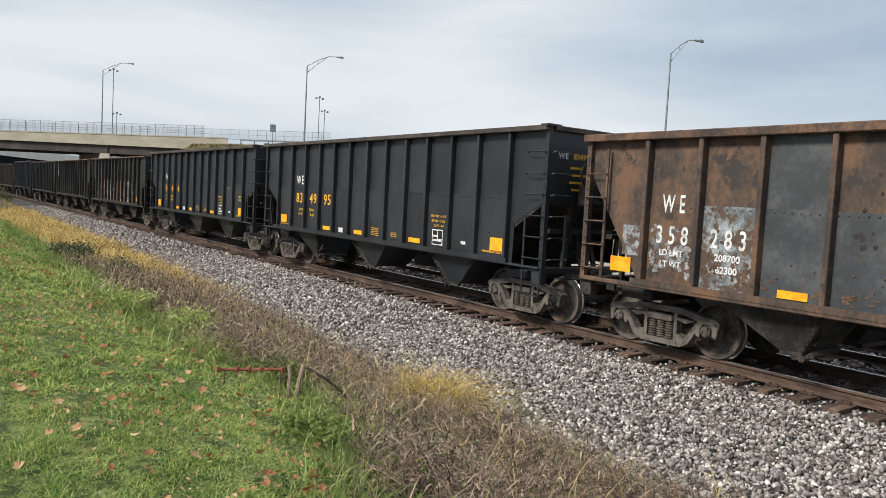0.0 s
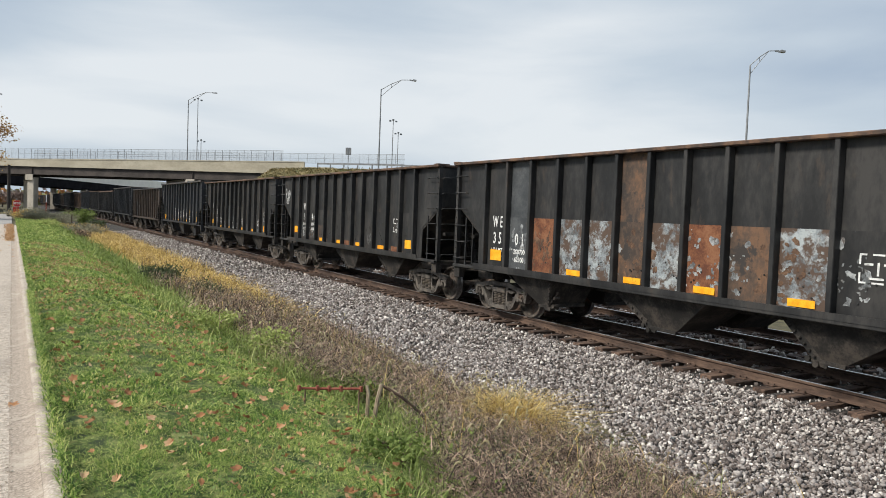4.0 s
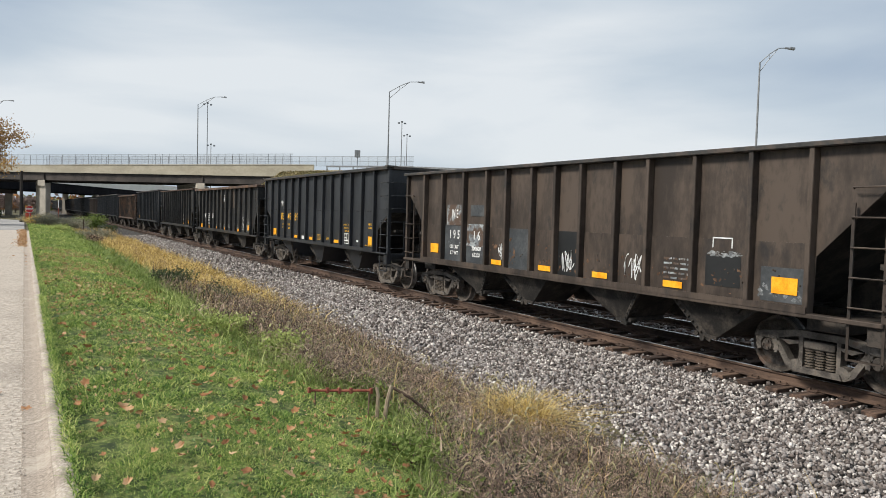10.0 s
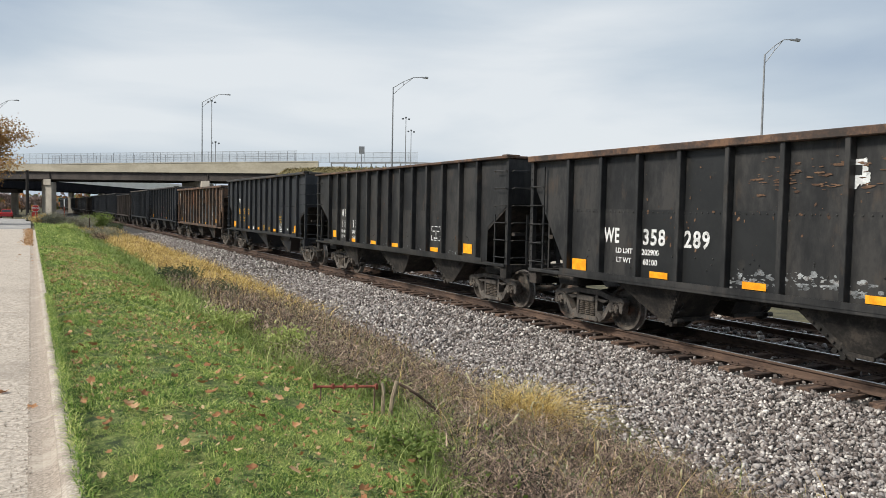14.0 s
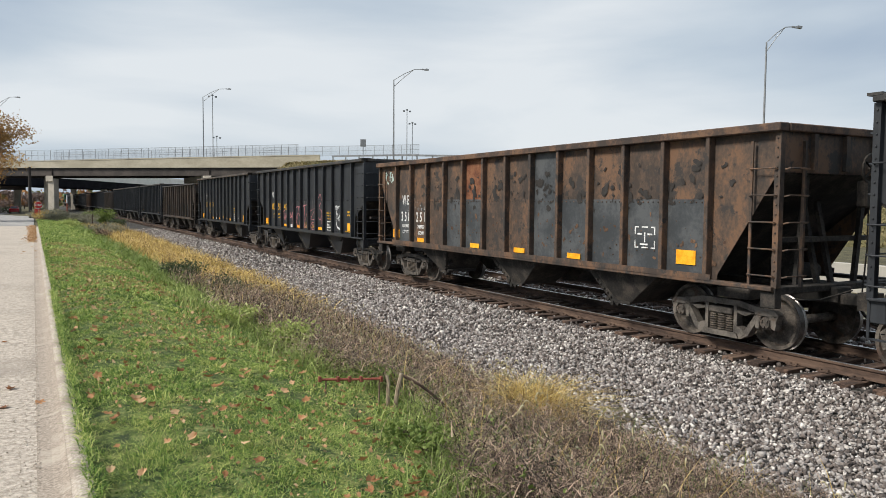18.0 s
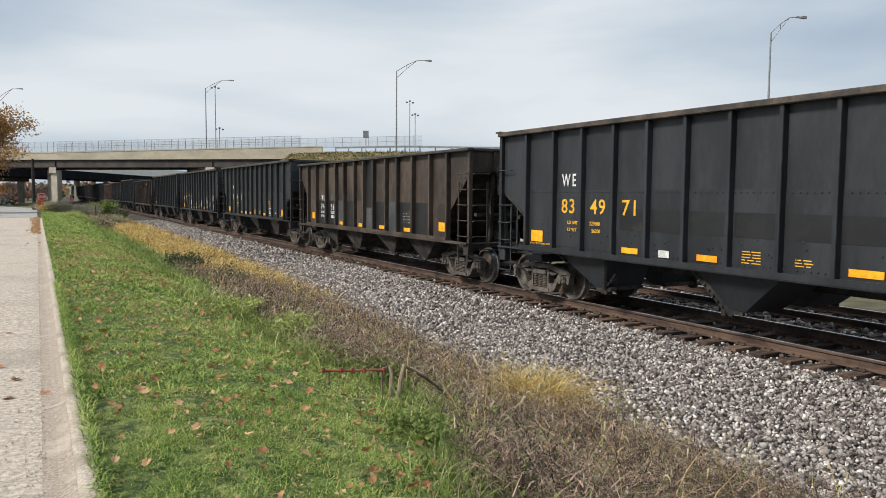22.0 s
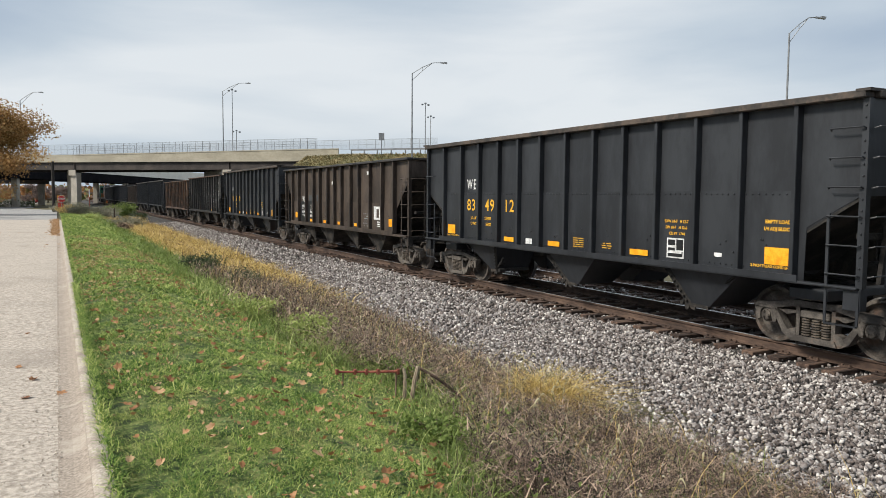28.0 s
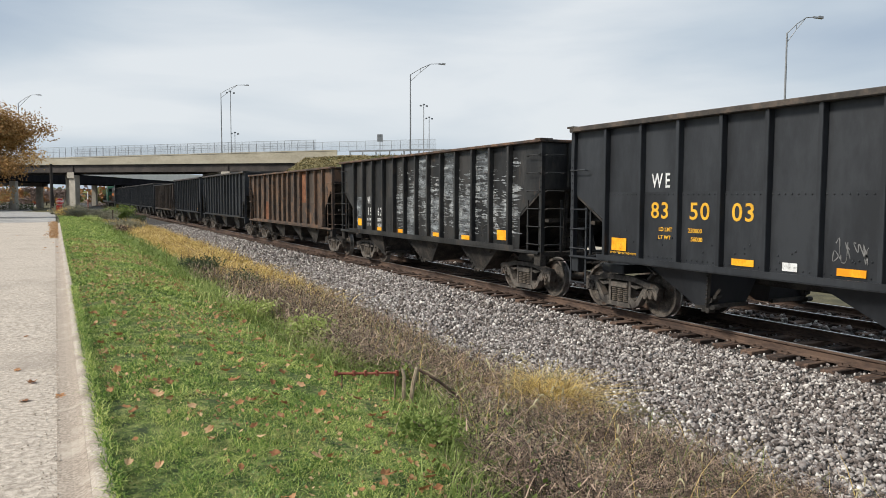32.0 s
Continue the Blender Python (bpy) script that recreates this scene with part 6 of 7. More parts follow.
ap = Vector((36.5, 114.0, 8.3))
for i in range(8):
    a0, a1 = math.radians(150 + i * 14), math.radians(150 + (i + 1) * 14)
    cone.face([ap, (ap.x + math.cos(a0) * 15, ap.y + math.sin(a0) * 15, -0.7), (ap.x + math.cos(a1) * 15, ap.y + math.sin(a1) * 15, -0.7)])
tagged(new("embankment", dress(cone.mesh("embankment"), "bank")), "rounded grass end of the embankment under the bridge", "embankment", kind="structure")

guard = thing("guardrail", pose(0, 0, 0), "galvanised steel guardrail along the highway edge", "guardrail")
gm = Shape()
gm.box(-0.06, 0.06, -0.09, 0.09, -0.3, 0.78, bev=0.01)
gpost = gm.mesh("post")
dist = 0.0
for i in range(1, len(CREST) - 2):
    a, b = Vector(CREST[i]), Vector(CREST[i + 1])
    s = Shape()
    for dz in (0.60, 0.74):
        s.beam(a + Vector((0, 0, dz)), b + Vector((0, 0, dz)), 0.06, 0.11)
    s.beam(a + Vector((0, 0, 0.67)), b + Vector((0, 0, 0.67)), 0.03, 0.06)
    part("rail", s, "galv", guard)
    k = int((b - a).length / 2.6)
    for j in range(k):
        p = a.lerp(b, j / k)
        part("post", gpost, "galv", guard, at=pose(p.x + 0.1, p.y, p.z))

wall = thing("retaining_wall", pose(0, 0, 0), "low pale concrete retaining wall behind the tracks", "wall", kind="structure")
for i in range(14):
    s = Shape()
    s.box(26.2, 26.5, -8 + i * 6.0 + 0.02, -2 + i * 6.0 - 0.02, -0.9, 0.25, bev=0.02)
    part("panel", s, "bridge_far", wall)

# ---- lamps ----
def street_lamp(x, y, z, h, arm, head_dir, label, twin=False, rise_a=1.3):
    lamp = thing("street_lamp", pose(x, y, z), label, "street lamp", "highway street lamps")
    s = Shape()
    s.tube([(0, 0, -0.5), (0, 0, h)], 0.11, 10, 0, 0.07)
    part("pole", s, "galv", lamp)
    hx, hy = math.cos(radians(head_dir)), math.sin(radians(head_dir))
    s = Shape()
    top = [(0, 0, h - 0.05), (hx * arm * 0.35, hy * arm * 0.35, h + rise_a * 0.55), (hx * arm * 0.7, hy * arm * 0.7, h + rise_a * 0.97), (hx * arm * 0.97, hy * arm * 0.97, h + rise_a)]
    low = [(0, 0, h - 0.85), (hx * arm * 0.35, hy * arm * 0.35, h + rise_a * 0.22), (hx * arm * 0.68, hy * arm * 0.68, h + rise_a * 0.93)]
    s.tube(top, 0.04, 6)
    s.tube(low, 0.035, 6)
    s.tube([top[1], low[1]], 0.025, 5)
    part("arm", s, "galv", lamp)
    s = Shape()
    q = Matrix.Translation((hx * arm, hy * arm, h + rise_a)) @ pose(0, 0, 0, 0, 0, head_dir)
    for v0, v1, w, t in ((-0.1, 0.35, 0.16, 0.14), (0.35, 0.75, 0.30, 0.2)):
        s.beam(q @ Vector((v0, 0, 0)), q @ Vector((v1, 0, -0.06)), w, t)
    part("lamp_head", s, "galv", lamp)
    return lamp


street_lamp(39.2, 84.3, 6.9, 10.5, 3.55, -26, "tall galvanised highway lamp with a curved truss arm")
street_lamp(24.1 * BR, 123.8 * BR, 9.4, 10.9, 4.05, -26, "tall galvanised lamp on the overpass with a truss arm", rise_a=1.4)
street_lamp(56.9, 44.8, 6.2, 10.5, 2.35, -26, "tall galvanised highway lamp above the passing train", rise_a=1.35)
street_lamp(-5.0 * BR, 145.0 * BR, 9.0, 10.2, 3.4, -26, "tall galvanised lamp behind the autumn tree", rise_a=1.5)


def mast(x, y, z, h, label):
    lamp = thing("mast_light", pose(x, y, z), label, "mast light", "far high mast lights")
    s = Shape()
    s.tube([(0, 0, 0), (0, 0, h)], 0.16, 8, 0, 0.09)
    part("pole", s, "galv", lamp)
    for dx in (-0.9, 0, 0.9):
        s = Shape()
        s.box(dx - 0.26, dx + 0.26, -0.2, 0.2, h - 0.45 if dx else h - 0.1, h - 0.05 if dx else h + 0.3, bev=0.05)
        part("lamp_head", s, "galv", lamp)
    return lamp


def on_ray(yaw, dist, z):
    return math.sin(radians(yaw)) * dist, math.cos(radians(yaw)) * dist, z


for yaw, dist, top, base in ((25.95, 202, 27.0, -1.0), (26.36, 214, 24.9, -1.0), (11.68, 212, 30.6, -1.0), (11.95, 220, 20.3, -1.0)):
    x, y, z = on_ray(yaw, dist, base)
    mast(x, y, z, top - base, "distant high mast light beyond the highway")

hs = thing("road_sign", pose(39.6, 95.0, 8.3), "back of a small grey highway sign", "sign")
s = Shape()
s.box(-0.04, 0.04, -0.04, 0.04, -0.4, 2.6)
part("post", s, "galv", hs)
s = Shape()
s.box(-0.38, 0.38, -0.02, 0.02, 1.6, 2.6, bev=0.01)
part("sign_plate", s, "galv", hs, at=pose(0, 0, 0, 0, 0, -28))

# ---- stop sign ----
M["sign_red"] = material("red sign face", [(0.45, 0.02, 0.02), (0.52, 0.03, 0.03)], 3.0, 0.45)
M["sign_white"] = material("white sign legend", [(0.7, 0.7, 0.7), (0.75, 0.75, 0.75)], 3.0, 0.5)
M["sign_amber"] = material("amber sign face", [(0.6, 0.25, 0.02), (0.65, 0.3, 0.03)], 3.0, 0.5)
stop = thing("stop_sign", pose(0.44, 84.6, 0.2), "red octagonal stop sign on a steel post", "stop sign")
s = Shape()
s.box(-0.03, 0.03, 0.0, 0.05, -0.4, 2.1)
part("post", s, "galv", stop)
oct_pts = [(math.cos(radians(22.5 + 45 * i)) * 0.37, 1.62 + math.sin(radians(22.5 + 45 * i)) * 0.37) for i in range(8)]
s = Shape()
s.prism(oct_pts, -0.03, -0.01, "y")
part("sign_plate", s, "sign_white", stop)
s = Shape()
s.prism([(p[0] * 0.93, 1.62 + (p[1] - 1.62) * 0.93) for p in oct_pts], -0.036, -0.03, "y")
part("sign_face", s, "sign_red", stop)
part("lettering", text_mesh("STOP", 0.26, 0.009), "sign_white", stop, at=Matrix.Translation((0, -0.04, 1.62)) @ pose(0, 0, 0, 90))
amber = thing("warning_sign", pose(0.40, 88.2, 0.1), "amber and red warning signs on one post", "sign")
s = Shape()
s.box(-0.03, 0.03, 0, 0.05, -0.4, 2.3)
part("post", s, "galv", amber)
s = Shape()
s.box(-0.34, 0.34, -0.02, 0.0, 1.42, 2.06, bev=0.005)
part("sign_plate", s, "sign_amber", amber)
s = Shape()
s.box(-0.30, 0.24, -0.02, 0.0, 0.72, 1.30, bev=0.005)
part("sign_plate", s, "sign_red", amber)
pole = thing("utility_pole", pose(-0.3, 96.0, 0), "dark wooden utility pole by the road", "pole")
s = Shape()
s.tube([(0, 0, -0.5), (0, 0, 6.0)], 0.2, 8, 0, 0.15)
M["pole_wood"] = material("creosoted pole wood", [(0.012, 0.010, 0.009), (0.03, 0.024, 0.02)], 4.0, 0.9, stretch=(4, 4, 0.5))
part("pole", s, "pole_wood", pole)

# ---- grass, weeds and leaves ----
def blades(P, h, w, lean, curl, seg=3):
    """Tapered bent blades: roots P, heights, widths, how far they lean, how much they curl."""
    n = len(P)
    a = rng.uniform(0, 2 * np.pi, n)
    d = np.stack([np.cos(a), np.sin(a), 0 * a], 1)
    b = a + np.pi / 2 + rng.uniform(-0.6, 0.6, n)
    s = np.stack([np.cos(b), np.sin(b), 0 * b], 1)
    rows = []
    for i in range(seg + 1):
        t = i / seg
        c = P + d * (lean * h * (t ** (1 + curl)))[:, None] + np.array([0, 0, 1]) * (h * (t - 0.35 * np.clip(lean, 0, 1.5) * t * t))[:, None]
        ww = w * (1 - t) ** 0.7 * 0.5 + w * 0.06
        rows.append(c - s * ww[:, None])
        rows.append(c + s * ww[:, None])
    v = np.stack(rows, 1).reshape(-1, 3)
    base = np.arange(n)[:, None] * (2 * (seg + 1))
    f = np.concatenate([np.stack([base[:, 0] + 2 * i, base[:, 0] + 2 * i + 1, base[:, 0] + 2 * i + 3, base[:, 0] + 2 * i + 2], 1) for i in range(seg)])
    return v, f


def join(parts):
    vs, fs, n = [], [], 0
    for v, f in parts:
        vs.append(v)
        fs.append(f + n)
        n += len(v)
    return np.concatenate(vs), np.concatenate(fs)


def roots(x0, x1, y0, y1, n, thin=None):
    X, Y = rng.uniform(x0, x1, n), rng.uniform(y0, y1, n)
    if thin is not None:
        keep = rng.uniform(0, 1, n) < thin(X, Y)
        X, Y = X[keep], Y[keep]
    return np.stack([X, Y, ground_z(X, Y) - 0.01], 1)


def leaf_quads(P, size):
    n = len(P)
    base = np.array([(-0.5, 0, 0), (0, -0.33, 0.08), (0.5, 0, 0), (0, 0.33, 0.08)]) * size
    return np.einsum("nij,kj->nki", turns(n), base) * rng.uniform(0.6, 1.4, (n, 1, 1)) + P[:, None, :]


def leaf_cloud(P, size):
    v = leaf_quads(P, size)
    return fast_mesh("leaves", v.reshape(-1, 3), np.arange(len(P) * 4).reshape(-1, 4), [])


def weed_line(y):
    """Where lawn gives way to weeds, by distance."""
    return np.interp(y, [0, 4, 5.4, 6.6, 7.6, 8.6, 11, 19, 30, 50, 70], [2.15, 2.3, 2.65, 3.1, 2.95, 2.7, 2.55, 2.8, 3.1, 3.0, 2.6]) + 0.18 * np.sin(np.asarray(y) * 1.3) + 0.1 * np.sin(np.asarray(y) * 3.1)


M["lawn"] = material("lawn grass", [(0.036, 0.090, 0.016), (0.215, 0.340, 0.062), (0.64, 0.66, 0.24)], 0.9, 0.7, island=True, vary=1.0, spread=0.50, translucent=0.3, spec=0.3, stain=(0.33, 0.29, 0.13), stain_at=(0.56, 0.78), stain_scale=3.4)
M["weed_green"] = material("rank green grass", [(0.075, 0.12, 0.022), (0.18, 0.25, 0.055), (0.33, 0.39, 0.13)], 1.5, 0.75, island=True, vary=0.4, spread=0.28, translucent=0.3)
M["weed_brown"] = material("dead brown weed stems", [(0.016, 0.010, 0.007), (0.13, 0.085, 0.062), (0.52, 0.385, 0.285)], 1.5, 0.85, island=True, vary=0.95, spread=0.40, translucent=0.15)
M["weed_gold"] = material("golden dry grass", [(0.20, 0.125, 0.04), (0.55, 0.39, 0.115), (0.87, 0.69, 0.30)], 1.2, 0.8, island=True, vary=0.75, spread=0.36, translucent=0.3)
M["weed_dark"] = material("dark green scrub leaves", [(0.028, 0.045, 0.018), (0.06, 0.09, 0.035), (0.11, 0.14, 0.06)], 1.5, 0.8, island=True, vary=0.35, spread=0.25, translucent=0.2)
M["weed_grey"] = material("grey-green aster scrub", [(0.13, 0.125, 0.085), (0.26, 0.25, 0.175), (0.46, 0.43, 0.32)], 1.5, 0.85, island=True, vary=0.35, spread=0.25, translucent=0.2)


def weed_zone(X, Y):
    e = X - weed_line(Y)
    far = np.interp(Y, [0, 6, 10, 16, 30, 60], [6.0, 5.9, 5.9, 6.2, 6.6, 7.0])
    return np.clip((e - 0.05) / 0.5, 0, 1) * np.clip((far - X) / 0.5, 0, 1)


def in_lawn(X, Y):
    return (X < weed_line(Y) + rng.normal(0, 0.12, len(X))) * 1.0


M["leaf_litter"] = material("dead leaf litter", [(0.22, 0.11, 0.05), (0.46, 0.27, 0.13), (0.66, 0.48, 0.30)], 6.0, 0.8, island=True, vary=0.5, spread=0.36, translucent=0.2)
M["turf"] = material("turf under the blades", [(0.020, 0.036, 0.008), (0.065, 0.10, 0.018), (0.20, 0.22, 0.07)], 9.0, 0.95, bump=0.8, bump_scale=60)
turf = grid_mesh("turf", np.linspace(0.25, 3.4, 22), np.concatenate([np.arange(-9, 40, 0.5), np.arange(40, 88, 3)]), lambda X, Y: ground_z(X, Y) + 0.006 - 0.12 * (X > weed_line(Y) + 0.1), ["turf"])
tagged(new("turf", turf), "thin green turf on the verge", "grass", kind="structure")
lawn_parts = []
for y0, y1, n, hh, ww in ((-9, 2.0, 12000, 0.055, 0.014), (2.0, 6, 120000, 0.040, 0.0046), (6, 12, 82000, 0.045, 0.0092), (12, 26, 60000, 0.054, 0.019), (26, 86, 80000, 0.070, 0.030)):
    R = roots(0.245, 3.4, y0, y1, n, in_lawn)
    k = len(R)
    tuft = np.sin(6.1 * R[:, 0] + 2.4 * np.sin(2.3 * R[:, 1])) * np.sin(5.3 * R[:, 1] + 2.0 * np.sin(3.7 * R[:, 0]))
    lawn_parts.append(blades(R, hh * (1 + 0.5 * tuft) * rng.uniform(0.5, 1.5, k), ww * rng.uniform(0.7, 1.3, k), rng.uniform(0.4, 1.9, k), 0.5, 2))
# blades that hang over the kerb
for x0, x1, y1, n, reach in ((0.215, 0.30, 60, 6500, 1.8), (0.195, 0.26, 14, 3600, 2.6)):
    R = roots(x0, x1, 2.0, y1, n)
    R[:, 2] = np.maximum(R[:, 2], 0.848) + 0.006
    k = len(R)
    lawn_parts.append(blades(R, rng.uniform(0.02, 0.06, k), 0.0055 * (1 + R[:, 1] / 20), rng.uniform(0.5, reach, k), 0.6, 2))
v, f = join(lawn_parts)
tagged(new("lawn", fast_mesh("lawn", v, f, ["lawn"])), "short mown green grass strip beside the road", "grass", kind="stuff")

# low broad-leaved herbs in patches through the lawn
M["herb"] = material("clover and plantain leaves", [(0.035, 0.085, 0.022), (0.11, 0.20, 0.05), (0.28, 0.36, 0.13)], 2.0, 0.7, island=True, vary=0.5, spread=0.34, translucent=0.25)
R = roots(0.26, 3.3, 2.4, 16, 42000, lambda X, Y: in_lawn(X, Y) * np.clip(0.5 + 1.2 * np.sin(2.6 * X + 1.7 * np.sin(1.3 * Y)) * np.sin(1.9 * Y + 1.5 * np.sin(2.1 * X)), 0.08, 1) * np.interp(Y, [2.4, 8, 16], [1, 0.5, 0.2]))
R[:, 2] += rng.uniform(0.015, 0.055, len(R))
me = leaf_cloud(R, 0.019)
me.materials.append(M["herb"])
tagged(new("herbs", me), "low clover and plantain leaves through the lawn", "grass", kind="stuff")

# rank green edge between lawn and weeds, and tufts along the kerb
def edge_zone(X, Y):
    e = X - weed_line(Y)
    return np.exp(-((e - 0.12) / 0.35) ** 2)


R = roots(1.6, 4.0, 2.6, 30, 26000, edge_zone)
k = len(R)
v1 = blades(R, rng.uniform(0.06, 0.26, k), 0.009 * rng.uniform(0.7, 1.5, k) * (1 + R[:, 1] / 25), rng.uniform(0.3, 1.4, k), 0.9)
R = roots(2.6, 6.0, 2.6, 20, 4200, weed_zone)
k = len(R)
v3 = blades(R, rng.uniform(0.15, 0.5, k), 0.008 * rng.uniform(0.7, 1.6, k) * (1 + R[:, 1] / 30), rng.uniform(0.3, 1.5, k), 0.9)
M["weed_lime"] = material("pale yellow-green grass", [(0.16, 0.21, 0.05), (0.38, 0.46, 0.13), (0.66, 0.68, 0.30)], 1.5, 0.75, island=True, vary=0.45, spread=0.32, translucent=0.3)
R = roots(1.9, 4.6, 3.0, 17, 8500, lambda X, Y: np.exp(-((X - weed_line(Y) - 0.30) / 0.42) ** 2) * (np.sin(1.4 * Y + 0.6) * np.sin(2.3 * X - 0.8 * Y) > -0.25))
tufts = np.array([(3.0, 8.2), (3.05, 9.0), (3.15, 10.4), (2.95, 12.2), (3.0, 4.6), (3.25, 5.4), (3.3, 6.2), (3.4, 7.6)])
T = tufts[rng.integers(0, len(tufts), 1500)] + rng.normal(0, 1, (1500, 2)) * [0.13, 0.20]
R = np.concatenate([R, np.stack([T[:, 0], T[:, 1], ground_z(T[:, 0], T[:, 1]) - 0.01], 1)])
k = len(R)
v, f = blades(R, rng.uniform(0.10, 0.40, k) * np.interp(R[:, 1], [4.0, 8.0], [0.5, 1.0]), 0.0080 * np.interp(R[:, 1], [4.0, 8.0], [0.65, 1.0]) * rng.uniform(0.6, 1.6, k) * (1 + R[:, 1] / 25), rng.uniform(0.4, 2.0, k), 1.0, 4)
tagged(new("arching_grass", fast_mesh("arching_grass", v, f, ["weed_lime"])), "long arching yellow-green grass at the lawn edge", "grass", kind="stuff")
R = roots(2.0, 4.3, 3.0, 11, 15000, lambda X, Y: np.exp(-((X - weed_line(Y) - 0.35) / 0.38) ** 2) * (0.65 + 0.35 * np.sin(2.9 * X + 1.1 * Y) * np.sin(2.2 * Y)))
k = len(R)
v2 = blades(R, rng.uniform(0.08, 0.30, k) * np.interp(R[:, 1], [4.0, 8.0], [0.65, 1.0]), 0.0065 * rng.uniform(0.7, 1.6, k), rng.uniform(0.4, 2.0, k), 0.9)
v, f = join([v1, v2, v3])
tagged(new("rank_grass", fast_mesh("rank_grass", v, f, ["weed_green"])), "longer uncut green grass at the lawn edge", "grass", kind="stuff")


def brown_zone(X, Y):
    return weed_zone(X, Y) * np.interp(Y, [0, 17, 23, 90], [1, 1, 0.10, 0.08]) * (0.55 + 0.45 * np.sin(2.1 * X + 1.3 * Y) * np.sin(1.7 * Y - X)) * (1 - 0.85 * np.exp(-((X - 5.08) / 0.36) ** 2 - ((Y - 7.0) / 0.42) ** 2))


brown = []
R = roots(2.2, 6.4, -9, 2.0, 5000, brown_zone)
k = len(R)
brown.append(blades(R, rng.uniform(0.14, 0.48, k), 0.008 * rng.uniform(0.6, 1.4, k), rng.uniform(0.1, 1.3, k), 0.6))
R = roots(2.2, 6.4, 2.0, 11, 24000, brown_zone)
k = len(R)
brown.append(blades(R, rng.uniform(0.14, 0.50, k), 0.0034 * rng.uniform(0.6, 1.4, k), rng.uniform(0.2, 1.5, k), 0.6))
R = roots(2.2, 6.8, 11, 24, 20000, brown_zone)
k = len(R)
brown.append(blades(R, rng.uniform(0.25, 0.65, k), 0.010 * rng.uniform(0.6, 1.4, k), rng.uniform(0.1, 0.8, k), 0.5))
R = roots(1.9, 3.6, 3.2, 12, 2600, lambda X, Y: np.exp(-((X - weed_line(Y) - 0.15) / 0.25) ** 2))
k = len(R)
brown.append(blades(R, rng.uniform(0.10, 0.30, k), 0.0035 * rng.uniform(0.6, 1.4, k), rng.uniform(0.1, 1.6, k), 0.6))
# side twigs and dead leaves in the brown belt
for y0, y1, n, w in ((2.0, 6.5, 70000, 0.0040), (6.5, 11, 60000, 0.0058), (11, 24, 50000, 0.0125)):
    R = roots(2.2, 6.6, y0, y1, n, brown_zone)
    k = len(R)
    R[:, 2] += rng.uniform(0.03, 0.40, k) * rng.uniform(0.4, 1, k)
    brown.append(blades(R, rng.uniform(0.03, 0.12, k), w * rng.uniform(0.5, 2.4, k), rng.uniform(0.4, 3.5, k), 0.1, 2))
v, f = join(brown)
tagged(new("brown_weeds", fast_mesh("brown_weeds", v, f, ["weed_brown"])), "tangle of dead brown weeds between lawn and ballast", "weeds", kind="stuff")

fuzz = []
for y0, y1, n, size in ((2.6, 6.5, 60000, 0.0125), (6.5, 12, 60000, 0.017), (12, 23, 36000, 0.030)):
    R = roots(2.2, 6.5, y0, y1, n, brown_zone)
    lump = 0.75 + 0.35 * np.sin(3.1 * R[:, 0] + 1.2 * np.sin(1.7 * R[:, 1])) * np.sin(2.6 * R[:, 1] + 1.4 * np.sin(2.3 * R[:, 0]))
    R[:, 2] += lump * (0.04 + 0.44 * rng.uniform(0, 1, len(R)) ** 0.8)
    q = leaf_quads(R, size)
    fuzz.append((q.reshape(-1, 3), np.arange(len(R) * 4).reshape(-1, 4)))
v, f = join(fuzz)
tagged(new("weed_fuzz", fast_mesh("weed_fuzz", v, f, ["weed_brown"])), "fine dry twigs and husks in the dead weeds", "weeds", kind="stuff")
R = roots(2.4, 6.4, 2.6, 20, 12000, brown_zone)
R[:, 2] += rng.uniform(0.18, 0.46, len(R))
me = leaf_cloud(R, 0.024)
me.materials.append(M["weed_grey"])
tagged(new("dry_seed_fluff", me), "tiny grey dry flower heads on the dead weeds", "weeds", kind="stuff")
R = roots(2.3, 5.2, 3.0, 24, 9000, lambda X, Y: np.exp(-((X - weed_line(Y) - 0.35) / 0.45) ** 2) * (np.sin(1.9 * Y) * np.sin(0.7 * Y + 2 * X) > -0.1))
R[:, 2] += rng.uniform(0.02, 0.30, len(R))
me = leaf_cloud(R, 0.038)
me.materials.append(M["weed_green"])
tagged(new("green_weeds", me), "broad-leaved green weeds at the edge of the dead stems", "weeds", kind="stuff")

# golden grass along the far part of the belt, and one clump near the rusty bar
def gold_zone(X, Y):
    return weed_zone(X - 0.6, Y) * np.interp(Y, [17, 22, 62, 75], [0, 1, 0.9, 0.25])


gold = []
R = roots(2.6, 8.2, 17, 72, 90000, gold_zone)
k = len(R)
tuft = 0.75 + 0.35 * np.sin(2.7 * R[:, 0] + 1.3 * np.sin(0.9 * R[:, 1])) * np.sin(1.6 * R[:, 1] + 2.0 * np.sin(1.9 * R[:, 0]))
gold.append(blades(R, tuft * rng.uniform(0.15, 0.70, k), 0.016 * rng.uniform(0.6, 1.5, k) * (1 + R[:, 1] / 60), rng.uniform(0.3, 2.2, k), 0.7))
R = roots(2.6, 8.0, 17, 72, 8000, gold_zone)
R[:, 2] += rng.uniform(0.1, 0.5, len(R))
me = leaf_cloud(R, 0.045)
me.materials.append(M["weed_brown"])
tagged(new("dry_seed_fluff", me), "pale grey-brown fluff heads in the golden grass", "weeds", kind="stuff")
R = roots(2.2, 6.5, 17, 75, 15000, lambda X, Y: np.exp(-((X - weed_line(Y) - 0.2) / 0.7) ** 2) * (0.6 + 0.4 * np.sin(0.9 * Y + X)))
k = len(R)
